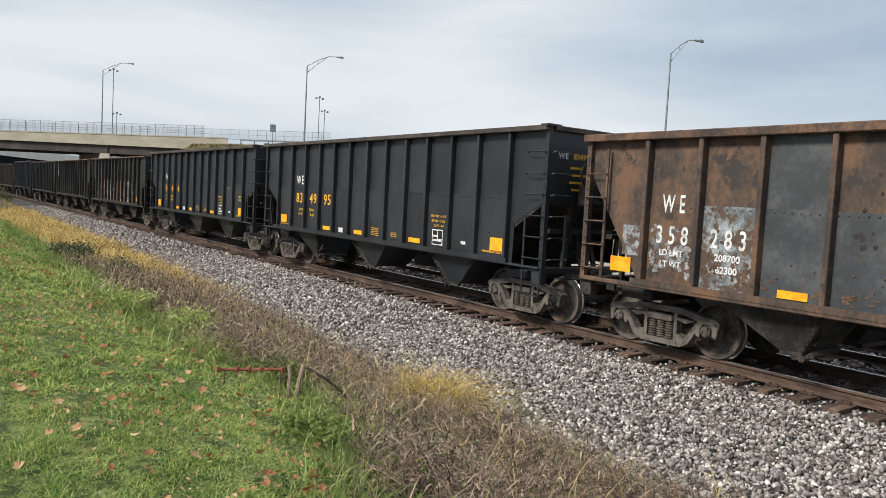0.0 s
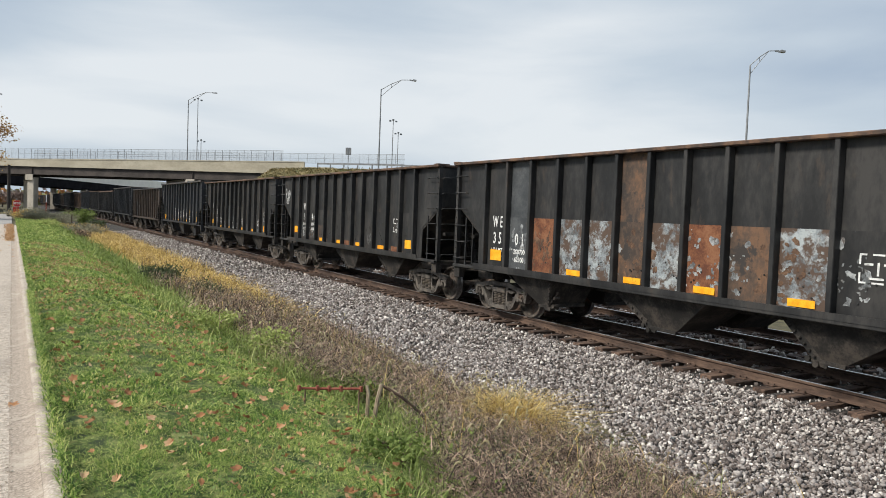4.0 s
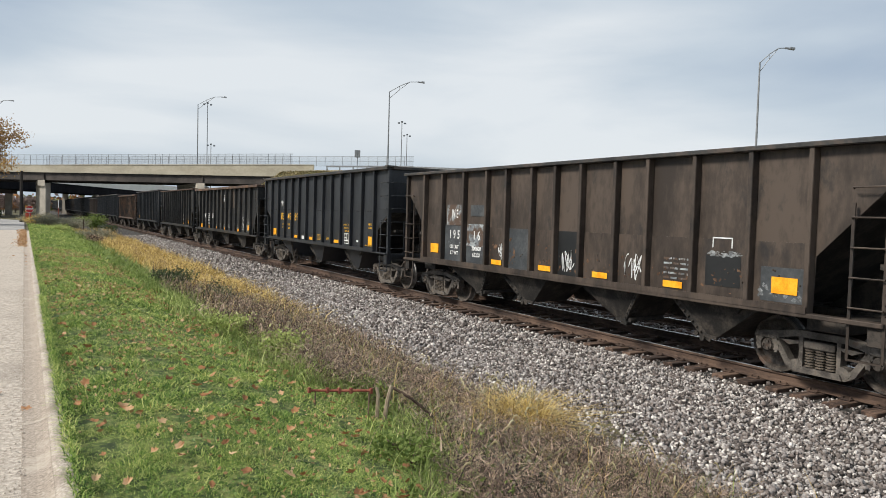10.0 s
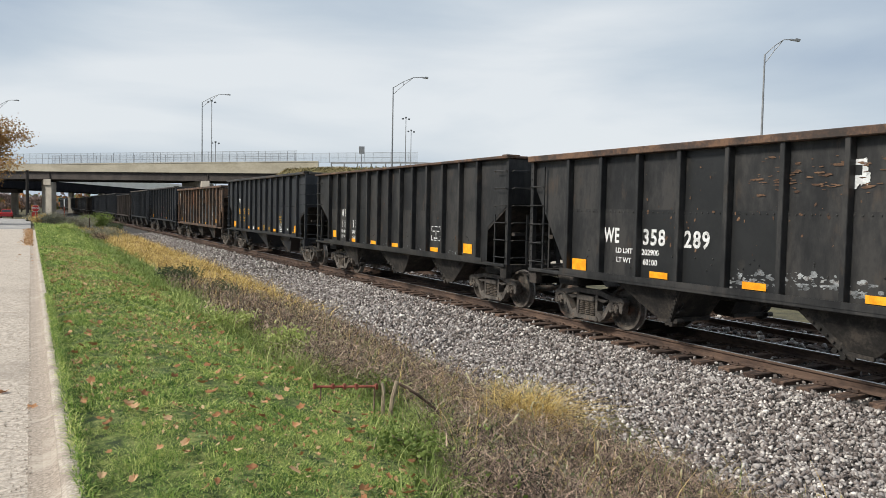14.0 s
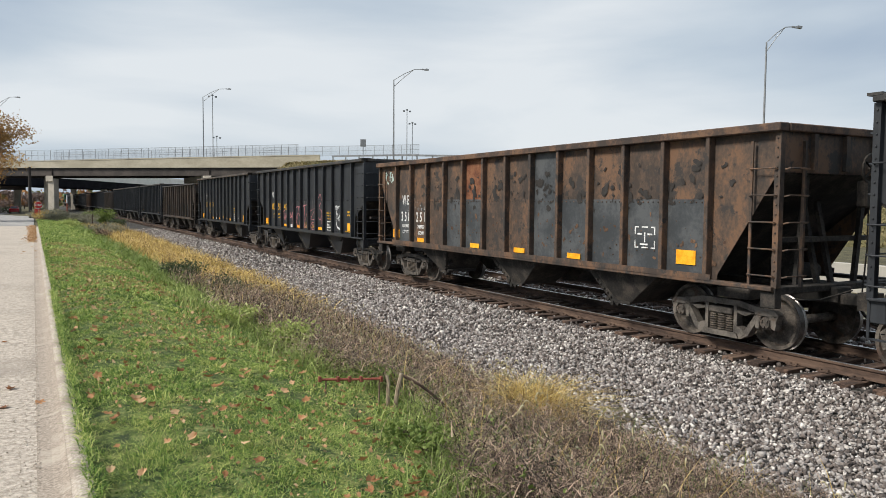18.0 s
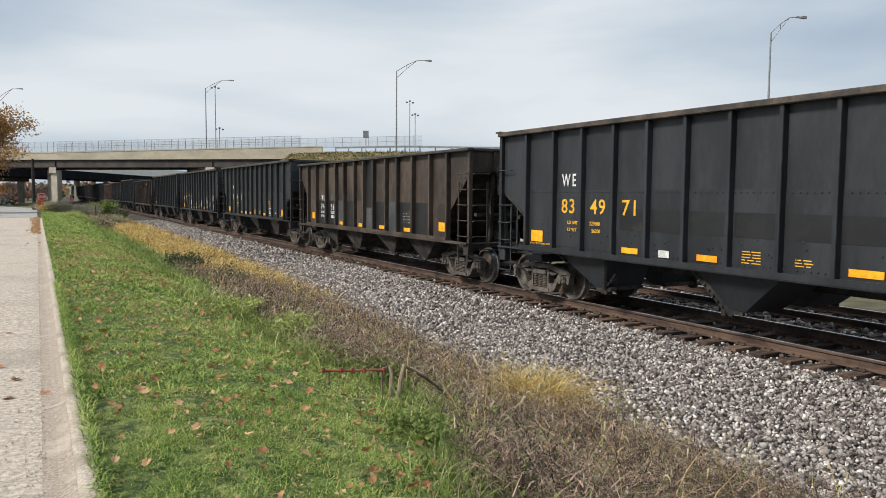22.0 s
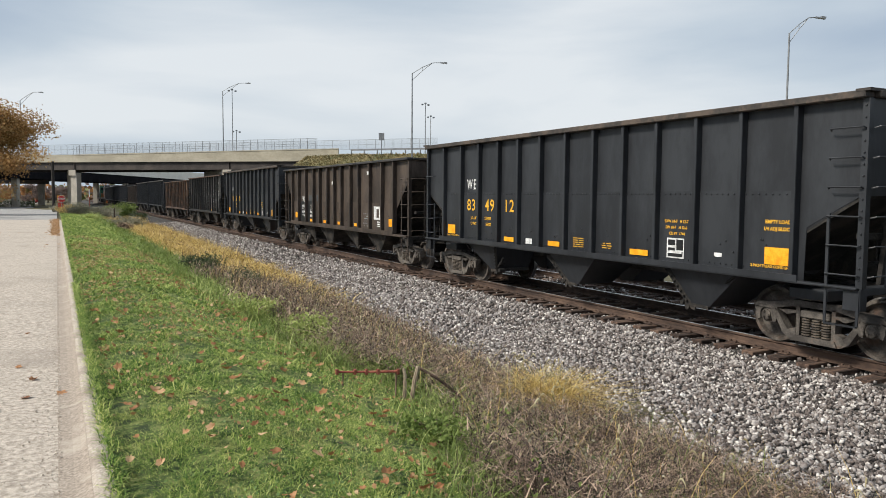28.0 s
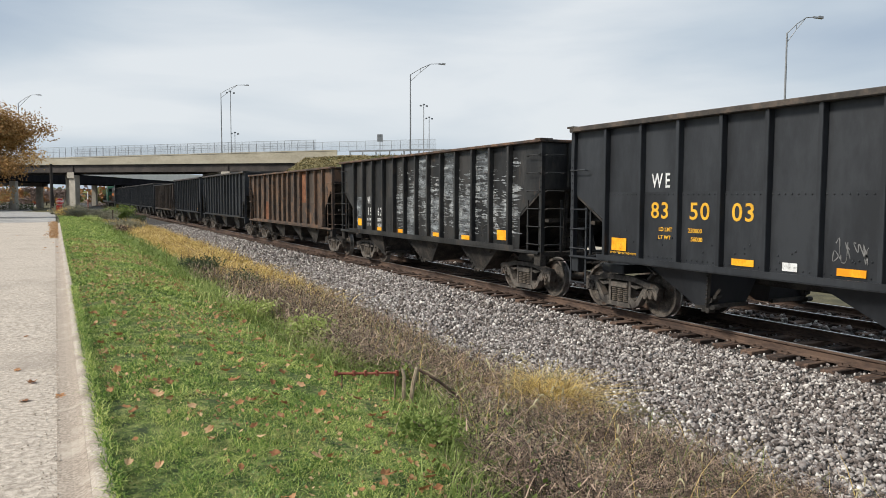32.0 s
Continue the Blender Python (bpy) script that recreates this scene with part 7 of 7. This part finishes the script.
v, f = blades(R, rng.uniform(0.12, 0.42, k), 0.02 * rng.uniform(0.6, 1.5, k) * (1 + R[:, 1] / 50), rng.uniform(0.3, 1.8, k), 0.7, 2)
tagged(new("rank_grass", fast_mesh("rank_grass", v, f, ["weed_green"])), "uneven yellow-green grass between lawn and golden grass", "grass", kind="stuff")
R = np.array([5.15, 7.15, 0.0]) + rng.normal(0, 1, (1900, 3)) * [0.18, 0.20, 0]
R[:, 2] = ground_z(R[:, 0], R[:, 1])
k = len(R)
gold.append(blades(R, rng.uniform(0.25, 0.78, k), 0.0095 * rng.uniform(0.6, 1.6, k), rng.uniform(0.6, 1.8, k), 1.8, 6))
R = roots(2.8, 6.2, 3.0, 17, 900, weed_zone)
k = len(R)
gold.append(blades(R, rng.uniform(0.3, 0.7, k), 0.006 * rng.uniform(0.7, 1.5, k), rng.uniform(0.2, 1.0, k), 1.0))
v, f = join(gold)
tagged(new("golden_grass", fast_mesh("golden_grass", v, f, ["weed_gold"])), "tall golden dry grass beside the ballast", "grass", kind="stuff")

# nodding seed heads
def seed_heads(R, stem):
    n = len(R)
    a = rng.uniform(0, 2 * np.pi, n)
    d = np.stack([np.cos(a), np.sin(a), 0 * a], 1)
    rings = []
    for i in range(6):
        t = i / 5
        c = R + np.array([0, 0, 1]) * (stem + 0.055 * math.sin(t * 2.9))[:, None] + d * 0.085 * t
        r = 0.0085 * math.sin(math.pi * (0.12 + 0.83 * t))
        for j in range(5):
            b = 2 * math.pi * j / 5
            side = np.stack([-d[:, 1], d[:, 0], 0 * a], 1)
            rings.append(c + side * math.cos(b) * r + np.array([0, 0, 1]) * math.sin(b) * r)
    v = np.stack(rings, 1).reshape(-1, 3)
    base = np.arange(n) * 30
    f = np.concatenate([np.stack([base + i * 5 + j, base + i * 5 + (j + 1) % 5, base + (i + 1) * 5 + (j + 1) % 5, base + (i + 1) * 5 + j], 1) for i in range(5) for j in range(5)])
    return v, f


R = np.concatenate([roots(2.4, 6.2, 3.2, 20, 260, weed_zone), roots(2.2, 4.2, 3.4, 12, 70, lambda X, Y: np.exp(-((X - weed_line(Y) - 0.45) / 0.4) ** 2)), np.array([5.15, 7.2, -0.2]) + rng.normal(0, 1, (80, 3)) * [0.26, 0.30, 0]])
heads = [seed_heads(R, rng.uniform(0.30, 0.58, len(R))), blades(R, rng.uniform(0.30, 0.58, len(R)), np.full(len(R), 0.004), rng.uniform(0.0, 0.1, len(R)), 1.0)]
v, f = join(heads)
M["seed"] = material("pale seed heads", [(0.26, 0.22, 0.12), (0.40, 0.35, 0.20), (0.52, 0.47, 0.30)], 3.0, 0.9, island=True, vary=0.3, translucent=0.2)
tagged(new("seed_heads", fast_mesh("seed_heads", v, f, ["seed"])), "nodding pale foxtail seed heads among the weeds", "weeds", kind="stuff")


def shrub(x, y, r, h, n, mat, label, size=0.05, name="shrub"):
    """A low bush: stems and many small leaves with an uneven outline."""
    z = float(ground_z(np.array([x]), np.array([y]))[0])
    ob = thing(name, pose(x, y, z), label, "shrub", "wayside shrubs")
    rr = random.Random(int(x * 100 + y))
    tips = []
    for i in range(9):
        a, q = rr.uniform(0, 6.28), rr.uniform(0.2, 0.8)
        tip = (math.cos(a) * r * q, math.sin(a) * r * q, h * rr.uniform(0.5, 0.95))
        tips.append(tip)
        s = Shape()
        s.tube([(rr.uniform(-0.05, 0.05), rr.uniform(-0.05, 0.05), -0.05), (tip[0] * 0.4, tip[1] * 0.4, tip[2] * 0.6), tip], 0.012 * (1 + r), 5, 0, 0.004)
        part("stem", s, "weed_brown", ob)
    T = np.array(tips)[rng.integers(0, len(tips), n)]
    P = T * rng.uniform(0.35, 1.05, (n, 1)) + rng.normal(0, 1, (n, 3)) * [r * 0.22, r * 0.22, h * 0.13]
    P[:, 2] = np.abs(P[:, 2])
    part("leaves", leaf_cloud(P, size), mat, ob)
    return ob


for x, y, r, h, n, mat, label, sz in (
    (3.4, 21.0, 0.7, 0.5, 2600, "weed_dark", "dark green leafy weed clump beside the golden grass", 0.055),
    (4.1, 18.6, 0.6, 0.5, 2000, "weed_dark", "low dark weed clump among dead stems", 0.05),
    (3.0, 9.8, 0.5, 0.40, 2400, "weed_lime", "bright green weed clump at the lawn edge", 0.045),
    (2.8, 12.0, 0.45, 0.36, 1800, "weed_lime", "yellow-green weed clump at the lawn edge", 0.045),
    (3.3, 7.6, 0.35, 0.26, 1200, "weed_green", "small green weeds below the rusty bar", 0.04),
    (2.5, 4.9, 0.4, 0.22, 1300, "weed_green", "low green ground weeds", 0.035),
    (3.0, 4.2, 0.4, 0.2, 1200, "weed_dark", "low dark ground weeds", 0.035),
    (1.6, 68.0, 1.4, 0.8, 3200, "weed_grey", "grey-green aster bush near the stop sign", 0.08),
    (3.4, 74.0, 1.8, 0.9, 3800, "weed_grey", "pale scrubby bush near the stop sign", 0.09),
    (0.9, 77.0, 1.1, 0.9, 2400, "weed_gold", "straw-yellow bush by the street corner", 0.08),
    (5.2, 66.0, 1.6, 0.7, 3200, "weed_gold", "low straw-coloured scrub beside the track", 0.08),
    (4.6, 86.0, 1.9, 1.0, 3400, "weed_grey", "grey scrub by the track", 0.10),
    (7.0, 92.0, 1.3, 1.7, 2200, "weed_green", "bright green bush close to the train", 0.14),
    (7.8, 86.0, 1.2, 0.8, 1800, "weed_dark", "blue-grey low bush by the ballast", 0.10),
    (2.2, 58.0, 1.0, 0.5, 1900, "weed_lime", "yellow-green weed clump beside the golden grass", 0.07),
    (4.2, 55.0, 1.2, 0.8, 2100, "weed_grey", "low dry grey scrub beside the ballast", 0.11),
    (3.4, 47.0, 0.7, 0.5, 1500, "weed_brown", "brown dead weed clump beside the golden grass", 0.06),
    (0.4, 92.0, 1.2, 0.8, 2000, "weed_grey", "grey bush behind the stop sign", 0.09),
    (6.6, 110.0, 1.6, 1.2, 2200, "weed_green", "green bush beneath the overpass", 0.14),
    (2.0, 104.0, 2.2, 0.9, 2800, "weed_grey", "grey scrub beneath the overpass", 0.12),
):
    shrub(x, y, r, h, n, mat, label, sz)

# rusty bar, stake and sticks
M["rust_red"] = material("red rusted iron", [(0.13, 0.03, 0.02), (0.24, 0.06, 0.04), (0.32, 0.11, 0.07)], 9.0, 0.85, bump=0.4)
M["old_wood"] = material("weathered split wood", [(0.16, 0.12, 0.085), (0.30, 0.24, 0.17), (0.42, 0.35, 0.26)], 6.0, 0.9, stretch=(6, 6, 0.6), bump=0.6)
debris = thing("rusty_bar", pose(2.75, 6.60, 0.0), "rusty red iron bar resting level on dead stems", "iron bar")
s = Shape()
s.tube([(-0.40, 0.18, 0.655), (-0.1, 0.04, 0.655), (0.16, -0.08, 0.66)], 0.012, 8)
for q in (0.02, 0.3, 0.48, 0.66, 0.97):
    s.box(-0.40 + 0.56 * q - 0.012, -0.40 + 0.56 * q + 0.012, 0.18 - 0.26 * q - 0.018, 0.18 - 0.26 * q + 0.018, 0.632, 0.682)
part("bar", s, "rust_red", debris)
for q in (0.10, 0.93):
    s = Shape()
    s.tube([(-0.40 + 0.56 * q, 0.18 - 0.26 * q, 0.2), (-0.39 + 0.56 * q, 0.18 - 0.26 * q, 0.645)], 0.008, 5)
    part("support", s, "weed_brown", debris)
stake = thing("wooden_stake", pose(2.95, 6.50, 0.36), "split grey wooden stake stump in the weeds", "stake")
s = Shape()
s.tube([(0, 0, -0.1), (0.01, 0.0, 0.25), (0.0, 0.02, 0.33)], 0.022, 7, 0, 0.016)
part("stake", s, "old_wood", stake)
s = Shape()
s.tube([(0.04, -0.05, -0.1), (0.08, -0.06, 0.2), (0.12, -0.06, 0.35)], 0.024, 7, 0, 0.02)
part("splinter", s, "old_wood", stake)
stick = thing("fallen_stick", pose(3.25, 6.40, 0.22), "dark dead stick leaning in the weeds", "stick")
s = Shape()
s.tube([(-0.17, 0.02, 0.47), (0.0, -0.06, 0.36), (0.16, -0.12, 0.22), (0.32, -0.1, 0.03)], 0.015, 6, 0, 0.012)
part("stick", s, "tie", stick)

# fallen leaves on the lawn and the road
def leaf_mesh(seed):
    """A dry lobed leaf, folded along its rib and curled at the tips."""
    r = random.Random(seed)
    n = 20
    fold, curl = r.uniform(0.1, 0.7), r.uniform(0.2, 0.9)
    pts = []
    for i in range(n):
        a = 2 * math.pi * i / n
        q = 0.052 * (0.72 + 0.28 * abs(math.cos(2.5 * a))) * r.uniform(0.75, 1.15)
        x, y = math.cos(a) * q * 1.2, math.sin(a) * q * 0.95
        pts.append((x, y, fold * abs(y) + curl * 9.0 * x * x * r.uniform(0.3, 1.2)))
    s = Shape()
    for i in range(n):
        p, q = pts[i], pts[(i + 1) % n]
        m0, m1 = tuple(c * 0.5 for c in p), tuple(c * 0.5 for c in q)
        s.face([(0, 0, 0.004), m0, m1])
        s.face([m0, p, q, m1])
    s.tube([(0, 0, 0.004), (-0.05, 0.01, 0.012), (-0.085, 0.0, 0.01)], 0.0016, 4)
    return dress(s.mesh("fallen_leaf"), "leaf_fallen")


LEAVES = [leaf_mesh(i) for i in range(7)]
lr = random.Random(21)
count = 0
while count < 300:
    y = 2.8 + 14 * lr.random() ** 1.45
    x = 0.32 + 2.3 * lr.random()
    if x > float(weed_line(y)) + 0.15:
        continue
    z = float(ground_z(np.array([x]), np.array([y]))[0])
    ob = new("fallen_leaf", LEAVES[lr.randrange(7)])
    q = lr.choice((lr.uniform(0.3, 0.6), lr.uniform(0.45, 0.78)))
    ob.matrix_basis = pose(x, y, z + 0.058, lr.uniform(-35, 35), lr.uniform(-35, 35), lr.uniform(0, 360)) @ Matrix.Diagonal((q, q, q, 1))
    tagged(ob, "dry curled brown leaf fallen on the grass", "leaf", "fallen leaves on the verge")
    count += 1
for i in range(40):
    y = 5.5 + 32 * lr.random()
    x = lr.choice((lr.uniform(-0.5, 0.08), lr.uniform(-2.5, 0.05)))
    ob = new("fallen_leaf", LEAVES[lr.randrange(7)])
    q = lr.uniform(0.4, 0.9)
    ob.matrix_basis = pose(x, y, 0.792, lr.uniform(-10, 10), lr.uniform(-10, 10), lr.uniform(0, 360)) @ Matrix.Diagonal((q, q, q, 1))
    tagged(ob, "dry brown leaf lying on the concrete road", "leaf", "fallen leaves on the road")


# drifts of small dead leaves: along the gutter by the corner, and thinly over the lawn
R = np.stack([rng.normal(-0.03, 0.13, 1300), rng.uniform(31, 50.5, 1300), np.full(1300, 0.80)], 1)
R = R[(R[:, 0] < 0.09) & (R[:, 0] > -0.9)]
R[:, 2] += rng.uniform(0, 0.05, len(R))
me = leaf_cloud(R, 0.075)
me.materials.append(M["leaf_litter"])
tagged(new("leaf_litter", me), "drift of orange-brown dead leaves in the gutter", "leaves", kind="stuff")
R = roots(0.3, 3.0, 2.6, 30, 5200, lambda X, Y: in_lawn(X, Y) * (np.sin(2.3 * X + 1) * np.sin(1.1 * Y) > -0.2))
R[:, 2] += 0.05
close = R[:, 1] < 14
me = join([(m.reshape(-1, 3), np.arange(len(m) * 4).reshape(-1, 4)) for m in (leaf_quads(R[close], 0.035), leaf_quads(R[~close], 0.05))])
me = fast_mesh("leaf_bits", me[0], me[1], ["leaf_litter"])
tagged(new("leaf_bits", me), "scraps of brown leaf scattered through the lawn", "leaves", kind="stuff")

hedge = thing("hedge", pose(-34, 176, -0.6), "dark clipped hedge beyond the street in the bridge's shade", "hedge")
for i in range(24):
    s = Shape()
    s.tube([(-29 + i * 2.5, 0, -0.1), (-29 + i * 2.5 + 0.1, 0.1, 0.9)], 0.05, 5, 0, 0.02)
    part("stem", s, "tie", hedge)
P = np.stack([rng.uniform(-30, 30, 9000), rng.normal(0, 0.55, 9000), 0.1 + 1.25 * rng.uniform(0, 1, 9000) ** 0.8 + 0.12 * np.sin(np.arange(9000))], 1)
part("leaves", leaf_cloud(P, 0.28), "weed_dark", hedge)

# ---- marker posts and a car far down the street ----
marker = thing("marker_post", pose(3.98, 112.6, 0.25), "faded red and white marker post beside the track", "marker post")
s = Shape()
s.tube([(0, 0, -0.3), (0, 0, 1.7)], 0.07, 8)
part("lower_post", s, "rust_red", marker, "faded red post")
s = Shape()
s.tube([(0, 0, 1.7), (0, 0, 2.7)], 0.06, 8)
part("upper_post", s, "sign_white", marker, "white post")
post = thing("marker_post", pose(4.31, 68.9, 0.1), "short dark post in the scrub beside the track", "marker post")
s = Shape()
s.box(-0.035, 0.035, -0.035, 0.035, -0.3, 1.1, bev=0.01)
part("post", s, "tie", post)
M["car_red"] = material("red car paint", [(0.30, 0.012, 0.014), (0.36, 0.016, 0.018)], 1.0, 0.3)
M["car_glass"] = material("dark car glass", [(0.012, 0.014, 0.016), (0.02, 0.022, 0.024)], 1.0, 0.08)
M["tail_lamp"] = material("red tail lamp", [(0.55, 0.02, 0.02), (0.6, 0.03, 0.03)], 1.0, 0.25)
red_car = thing("car", pose(-5.2, 8, 0.79), "dark red saloon car driving away down the street", "car")
s = Shape()
s.prism([(-2.2, 0.30), (-2.25, 0.62), (-2.18, 0.92), (-1.55, 0.98), (-1.5, 0.98), (0.95, 0.94), (2.1, 0.80), (2.25, 0.60), (2.2, 0.28)], -0.88, 0.88, "x")
s.hexa([(-0.84, -1.72, 0.95), (0.84, -1.72, 0.95), (0.84, 1.10, 0.93), (-0.84, 1.10, 0.93), (-0.62, -1.05, 1.42), (0.62, -1.05, 1.42), (0.62, 0.25, 1.42), (-0.62, 0.25, 1.42)])
part("body", s, "car_red", red_car)
s = Shape()
s.hexa([(-0.70, -1.68, 1.00), (0.70, -1.68, 1.00), (0.70, -1.60, 1.00), (-0.70, -1.60, 1.00), (-0.56, -1.16, 1.37), (0.56, -1.16, 1.37), (0.56, -1.08, 1.37), (-0.56, -1.08, 1.37)])
part("rear_window", s, "car_glass", red_car)
for k in (-1, 1):
    s = Shape()
    s.prism([(-1.25, 1.0), (0.85, 0.99), (0.18, 1.36), (-0.98, 1.36)], k * 0.74 - 0.015, k * 0.74 + 0.015, "x")
    part("side_window", s, "car_glass", red_car)
    s = Shape()
    s.box(k * 0.68 - 0.16, k * 0.68 + 0.16, -2.29, -2.15, 0.68, 0.86, bev=0.02)
    part("tail_lamp", s, "tail_lamp", red_car)
    for y in (-1.35, 1.35):
        s = Shape()
        x0, x1 = sorted((k * 0.70, k * 0.90))
        s.lathe([(x0, 0.001), (x0, 0.29), (x0 + 0.03, 0.32), (x1 - 0.03, 0.32), (x1, 0.29), (x1, 0.001)], 20, "x", (0, y, 0.32))
        part("wheel", s, "tie", red_car)
s = Shape()
s.box(-0.86, 0.86, -2.32, -2.2, 0.34, 0.56, bev=0.03)
part("bumper", s, "car_red", red_car)

# ---- trees ----
M["maple"] = material("rusty autumn foliage", [(0.16, 0.085, 0.025), (0.36, 0.20, 0.07), (0.52, 0.37, 0.16)], 0.4, 0.8, island=True, vary=0.45, spread=0.3, translucent=0.3)
M["bark"] = material("grey bark", [(0.05, 0.042, 0.035), (0.10, 0.085, 0.07)], 4.0, 0.95, bump=0.6)


def tree(x, y, h, r, mat, n, label, seed, leaf=0.3, base=1.5, name="tree", taper=0.45, droop=0.0):
    rr = random.Random(seed)
    z = float(ground_z(np.array([x]), np.array([y]))[0])
    ob = thing(name, pose(x, y, z), label, "tree", "autumn trees")
    s = Shape()
    s.tube([(0, 0, -0.3), (0.1, 0, h * 0.3), (0.0, 0.1, h * 0.6), (0.1, 0, h * 0.92)], 0.028 * h, 8, 0, 0.004 * h)
    tips = []
    for i in range(26):
        zz = h * rr.uniform(base / h, 0.85)
        a = rr.uniform(0, 6.283)
        q = r * rr.uniform(0.55, 1.0) * (1.0 - taper * max(0, (zz / h - 0.35)) / 0.65)
        tip = Vector((math.cos(a) * q, math.sin(a) * q, zz + h * rr.uniform(0.02 - droop, 0.16 - droop)))
        midp = Vector((math.cos(a) * q * 0.45, math.sin(a) * q * 0.45, zz + h * 0.03))
        s.tube([(0.02, 0, zz - 0.06 * h), midp, tip], 0.007 * h, 5, 0, 0.0015 * h)
        tips += [tip, midp.lerp(tip, 0.55), midp]
        for j in range(2):
            t2 = tip + Vector((rr.uniform(-0.3, 0.3) * r, rr.uniform(-0.3, 0.3) * r, rr.uniform(-0.05, 0.12) * h))
            s.tube([midp.lerp(tip, 0.6), t2], 0.0025 * h, 4, 0, 0.0008 * h)
            tips.append(t2)
    part("trunk", s, "bark", ob)
    T = np.array([tuple(t) for t in tips])[rng.integers(0, len(tips), n)]
    P = T + rng.normal(0, 1, (n, 3)) * [r * 0.10, r * 0.10, h * 0.04]
    part("crown", leaf_cloud(P, leaf), mat, ob)
    return ob


tree(-5.2, 70.0, 9.5, 5.5, "maple", 52000, "half-bare autumn maple with rusty brown leaves", 3, 0.165, 2.2, taper=0.80, droop=0.10)
M["far_orange"] = material("orange autumn crowns", [(0.26, 0.12, 0.045), (0.45, 0.23, 0.09)], 0.3, 0.9, island=True, vary=0.3, translucent=0.2)
M["far_brown"] = material("bare brown crowns", [(0.16, 0.115, 0.10), (0.28, 0.21, 0.18)], 0.3, 0.9, island=True, vary=0.3)
M["far_green"] = material("olive autumn crowns", [(0.11, 0.125, 0.045), (0.22, 0.23, 0.09)], 0.3, 0.9, island=True, vary=0.3, translucent=0.2)
tr = random.Random(5)
kinds = [("far_brown", "bare brown tree beyond the overpass"), ("far_orange", "orange autumn tree beyond the overpass"), ("far_green", "olive green tree beyond the overpass")]
for i in range(26):
    d = tr.uniform(225, 300)
    yaw = tr.uniform(-14, 9.5)
    mat, lb = kinds[tr.randrange(3)]
    x, y, _ = on_ray(yaw, d, 0)
    if abs(x - 13) < 9:
        x -= 22
    tree(x, y, tr.uniform(3.4, 5.6), tr.uniform(2.2, 3.4), mat, 3400, lb, 50 + i, 0.30, 1.0)
W = []
for i in range(420):
    yaw = tr.uniform(-40, 80)
    d = tr.uniform(330, 420)
    x, y, _ = on_ray(yaw, d, 0)
    hh = tr.uniform(4, 7)
    W.append(np.array([x, y, 0.0]) + rng.normal(0, 1, (70, 3)) * [3.0, 3.0, hh * 0.22] + [0, 0, hh * 0.5])
P = np.concatenate(W)
for k, mt in enumerate(("far_brown", "far_green", "far_orange")):
    me = leaf_cloud(P[k::3], 2.2)
    me.materials.append(M[mt])
    tagged(new("far_wood", me), "hazy autumn wood along the horizon", "wood", kind="stuff")
# scrub on the embankment
R = []
for i in range(len(CREST) - 1):
    a, b = np.array(CREST[i]), np.array(CREST[i + 1])
    m = 4200
    t, q = rng.uniform(0, 1, (m, 1)), rng.uniform(0, 1, (m, 1)) ** 1.3
    p = a + (b - a) * t
    d = (b - a)[:2] / np.linalg.norm((b - a)[:2])
    o = np.array([d[1], -d[0]])
    if o[0] > 0:
        o = -o
    foot = (p[:, 2:] + 0.7) * 1.75
    R.append(np.concatenate([p[:, :2] + o * foot * q, p[:, 2:] - (p[:, 2:] + 0.72) * q], 1))
R = np.concatenate(R)
v, f = blades(R, rng.uniform(0.12, 0.42, len(R)), rng.uniform(0.07, 0.16, len(R)), rng.uniform(0.4, 1.6, len(R)), 0.6, 2)
M["bank_grass"] = material("dry bank grass", [(0.12, 0.105, 0.045), (0.23, 0.19, 0.085), (0.36, 0.29, 0.16)], 0.4, 0.9, island=True, vary=0.35, spread=0.25, translucent=0.2)
tagged(new("bank_grass", fast_mesh("bank_grass", v, f, ["bank_grass"])), "rough dry grass on the highway embankment", "grass", kind="stuff")

# ---- what moves ----
WHEEL_R = 0.457


def gone(t):
    """How far the train has come, in metres, t seconds in."""
    lag = 0.16 * max(0.0, 1 - abs(t - 2.0) / 0.6)
    return 9.15 * t + 0.0035 * t * t - lag


def motions():
    steps = [i / 15 for i in range(0, 481)]
    for ob, start in CARS + ENGINES:
        walk(ob, [(t, pose(TRACK, start - gone(t), 0)) for t in [0, 1, 1.4, 2, 2.6, 3] + list(range(4, 33, 2))])
    rolls = {}
    for ob, y in WHEELS:
        if y not in rolls:
            rolls[y] = [(t, pose(0, y, WHEEL_R, math.degrees(gone(t) / WHEEL_R) % 360)) for t in steps]
        walk(ob, rolls[y])
    drive = [(0, 8.0, -5.2), (4, 46, -4.6), (8, 84, -3.9), (11, 112.5, -3.35), (11.8, 121, -3.42), (12.6, 128, -3.5), (13.4, 135, -3.45), (14.2, 141, -3.35), (16.5, 160, -3.2), (17.5, 169, -3.3), (20, 192, -3.6), (24, 228, -4.2), (32, 290, -5.5)]
    walk(red_car, [(t, pose(x, y, float(road_z(y)), math.degrees(math.atan2(float(road_z(y + 2) - road_z(y - 2)), 4.0)))) for t, y, x in drive])


motions()
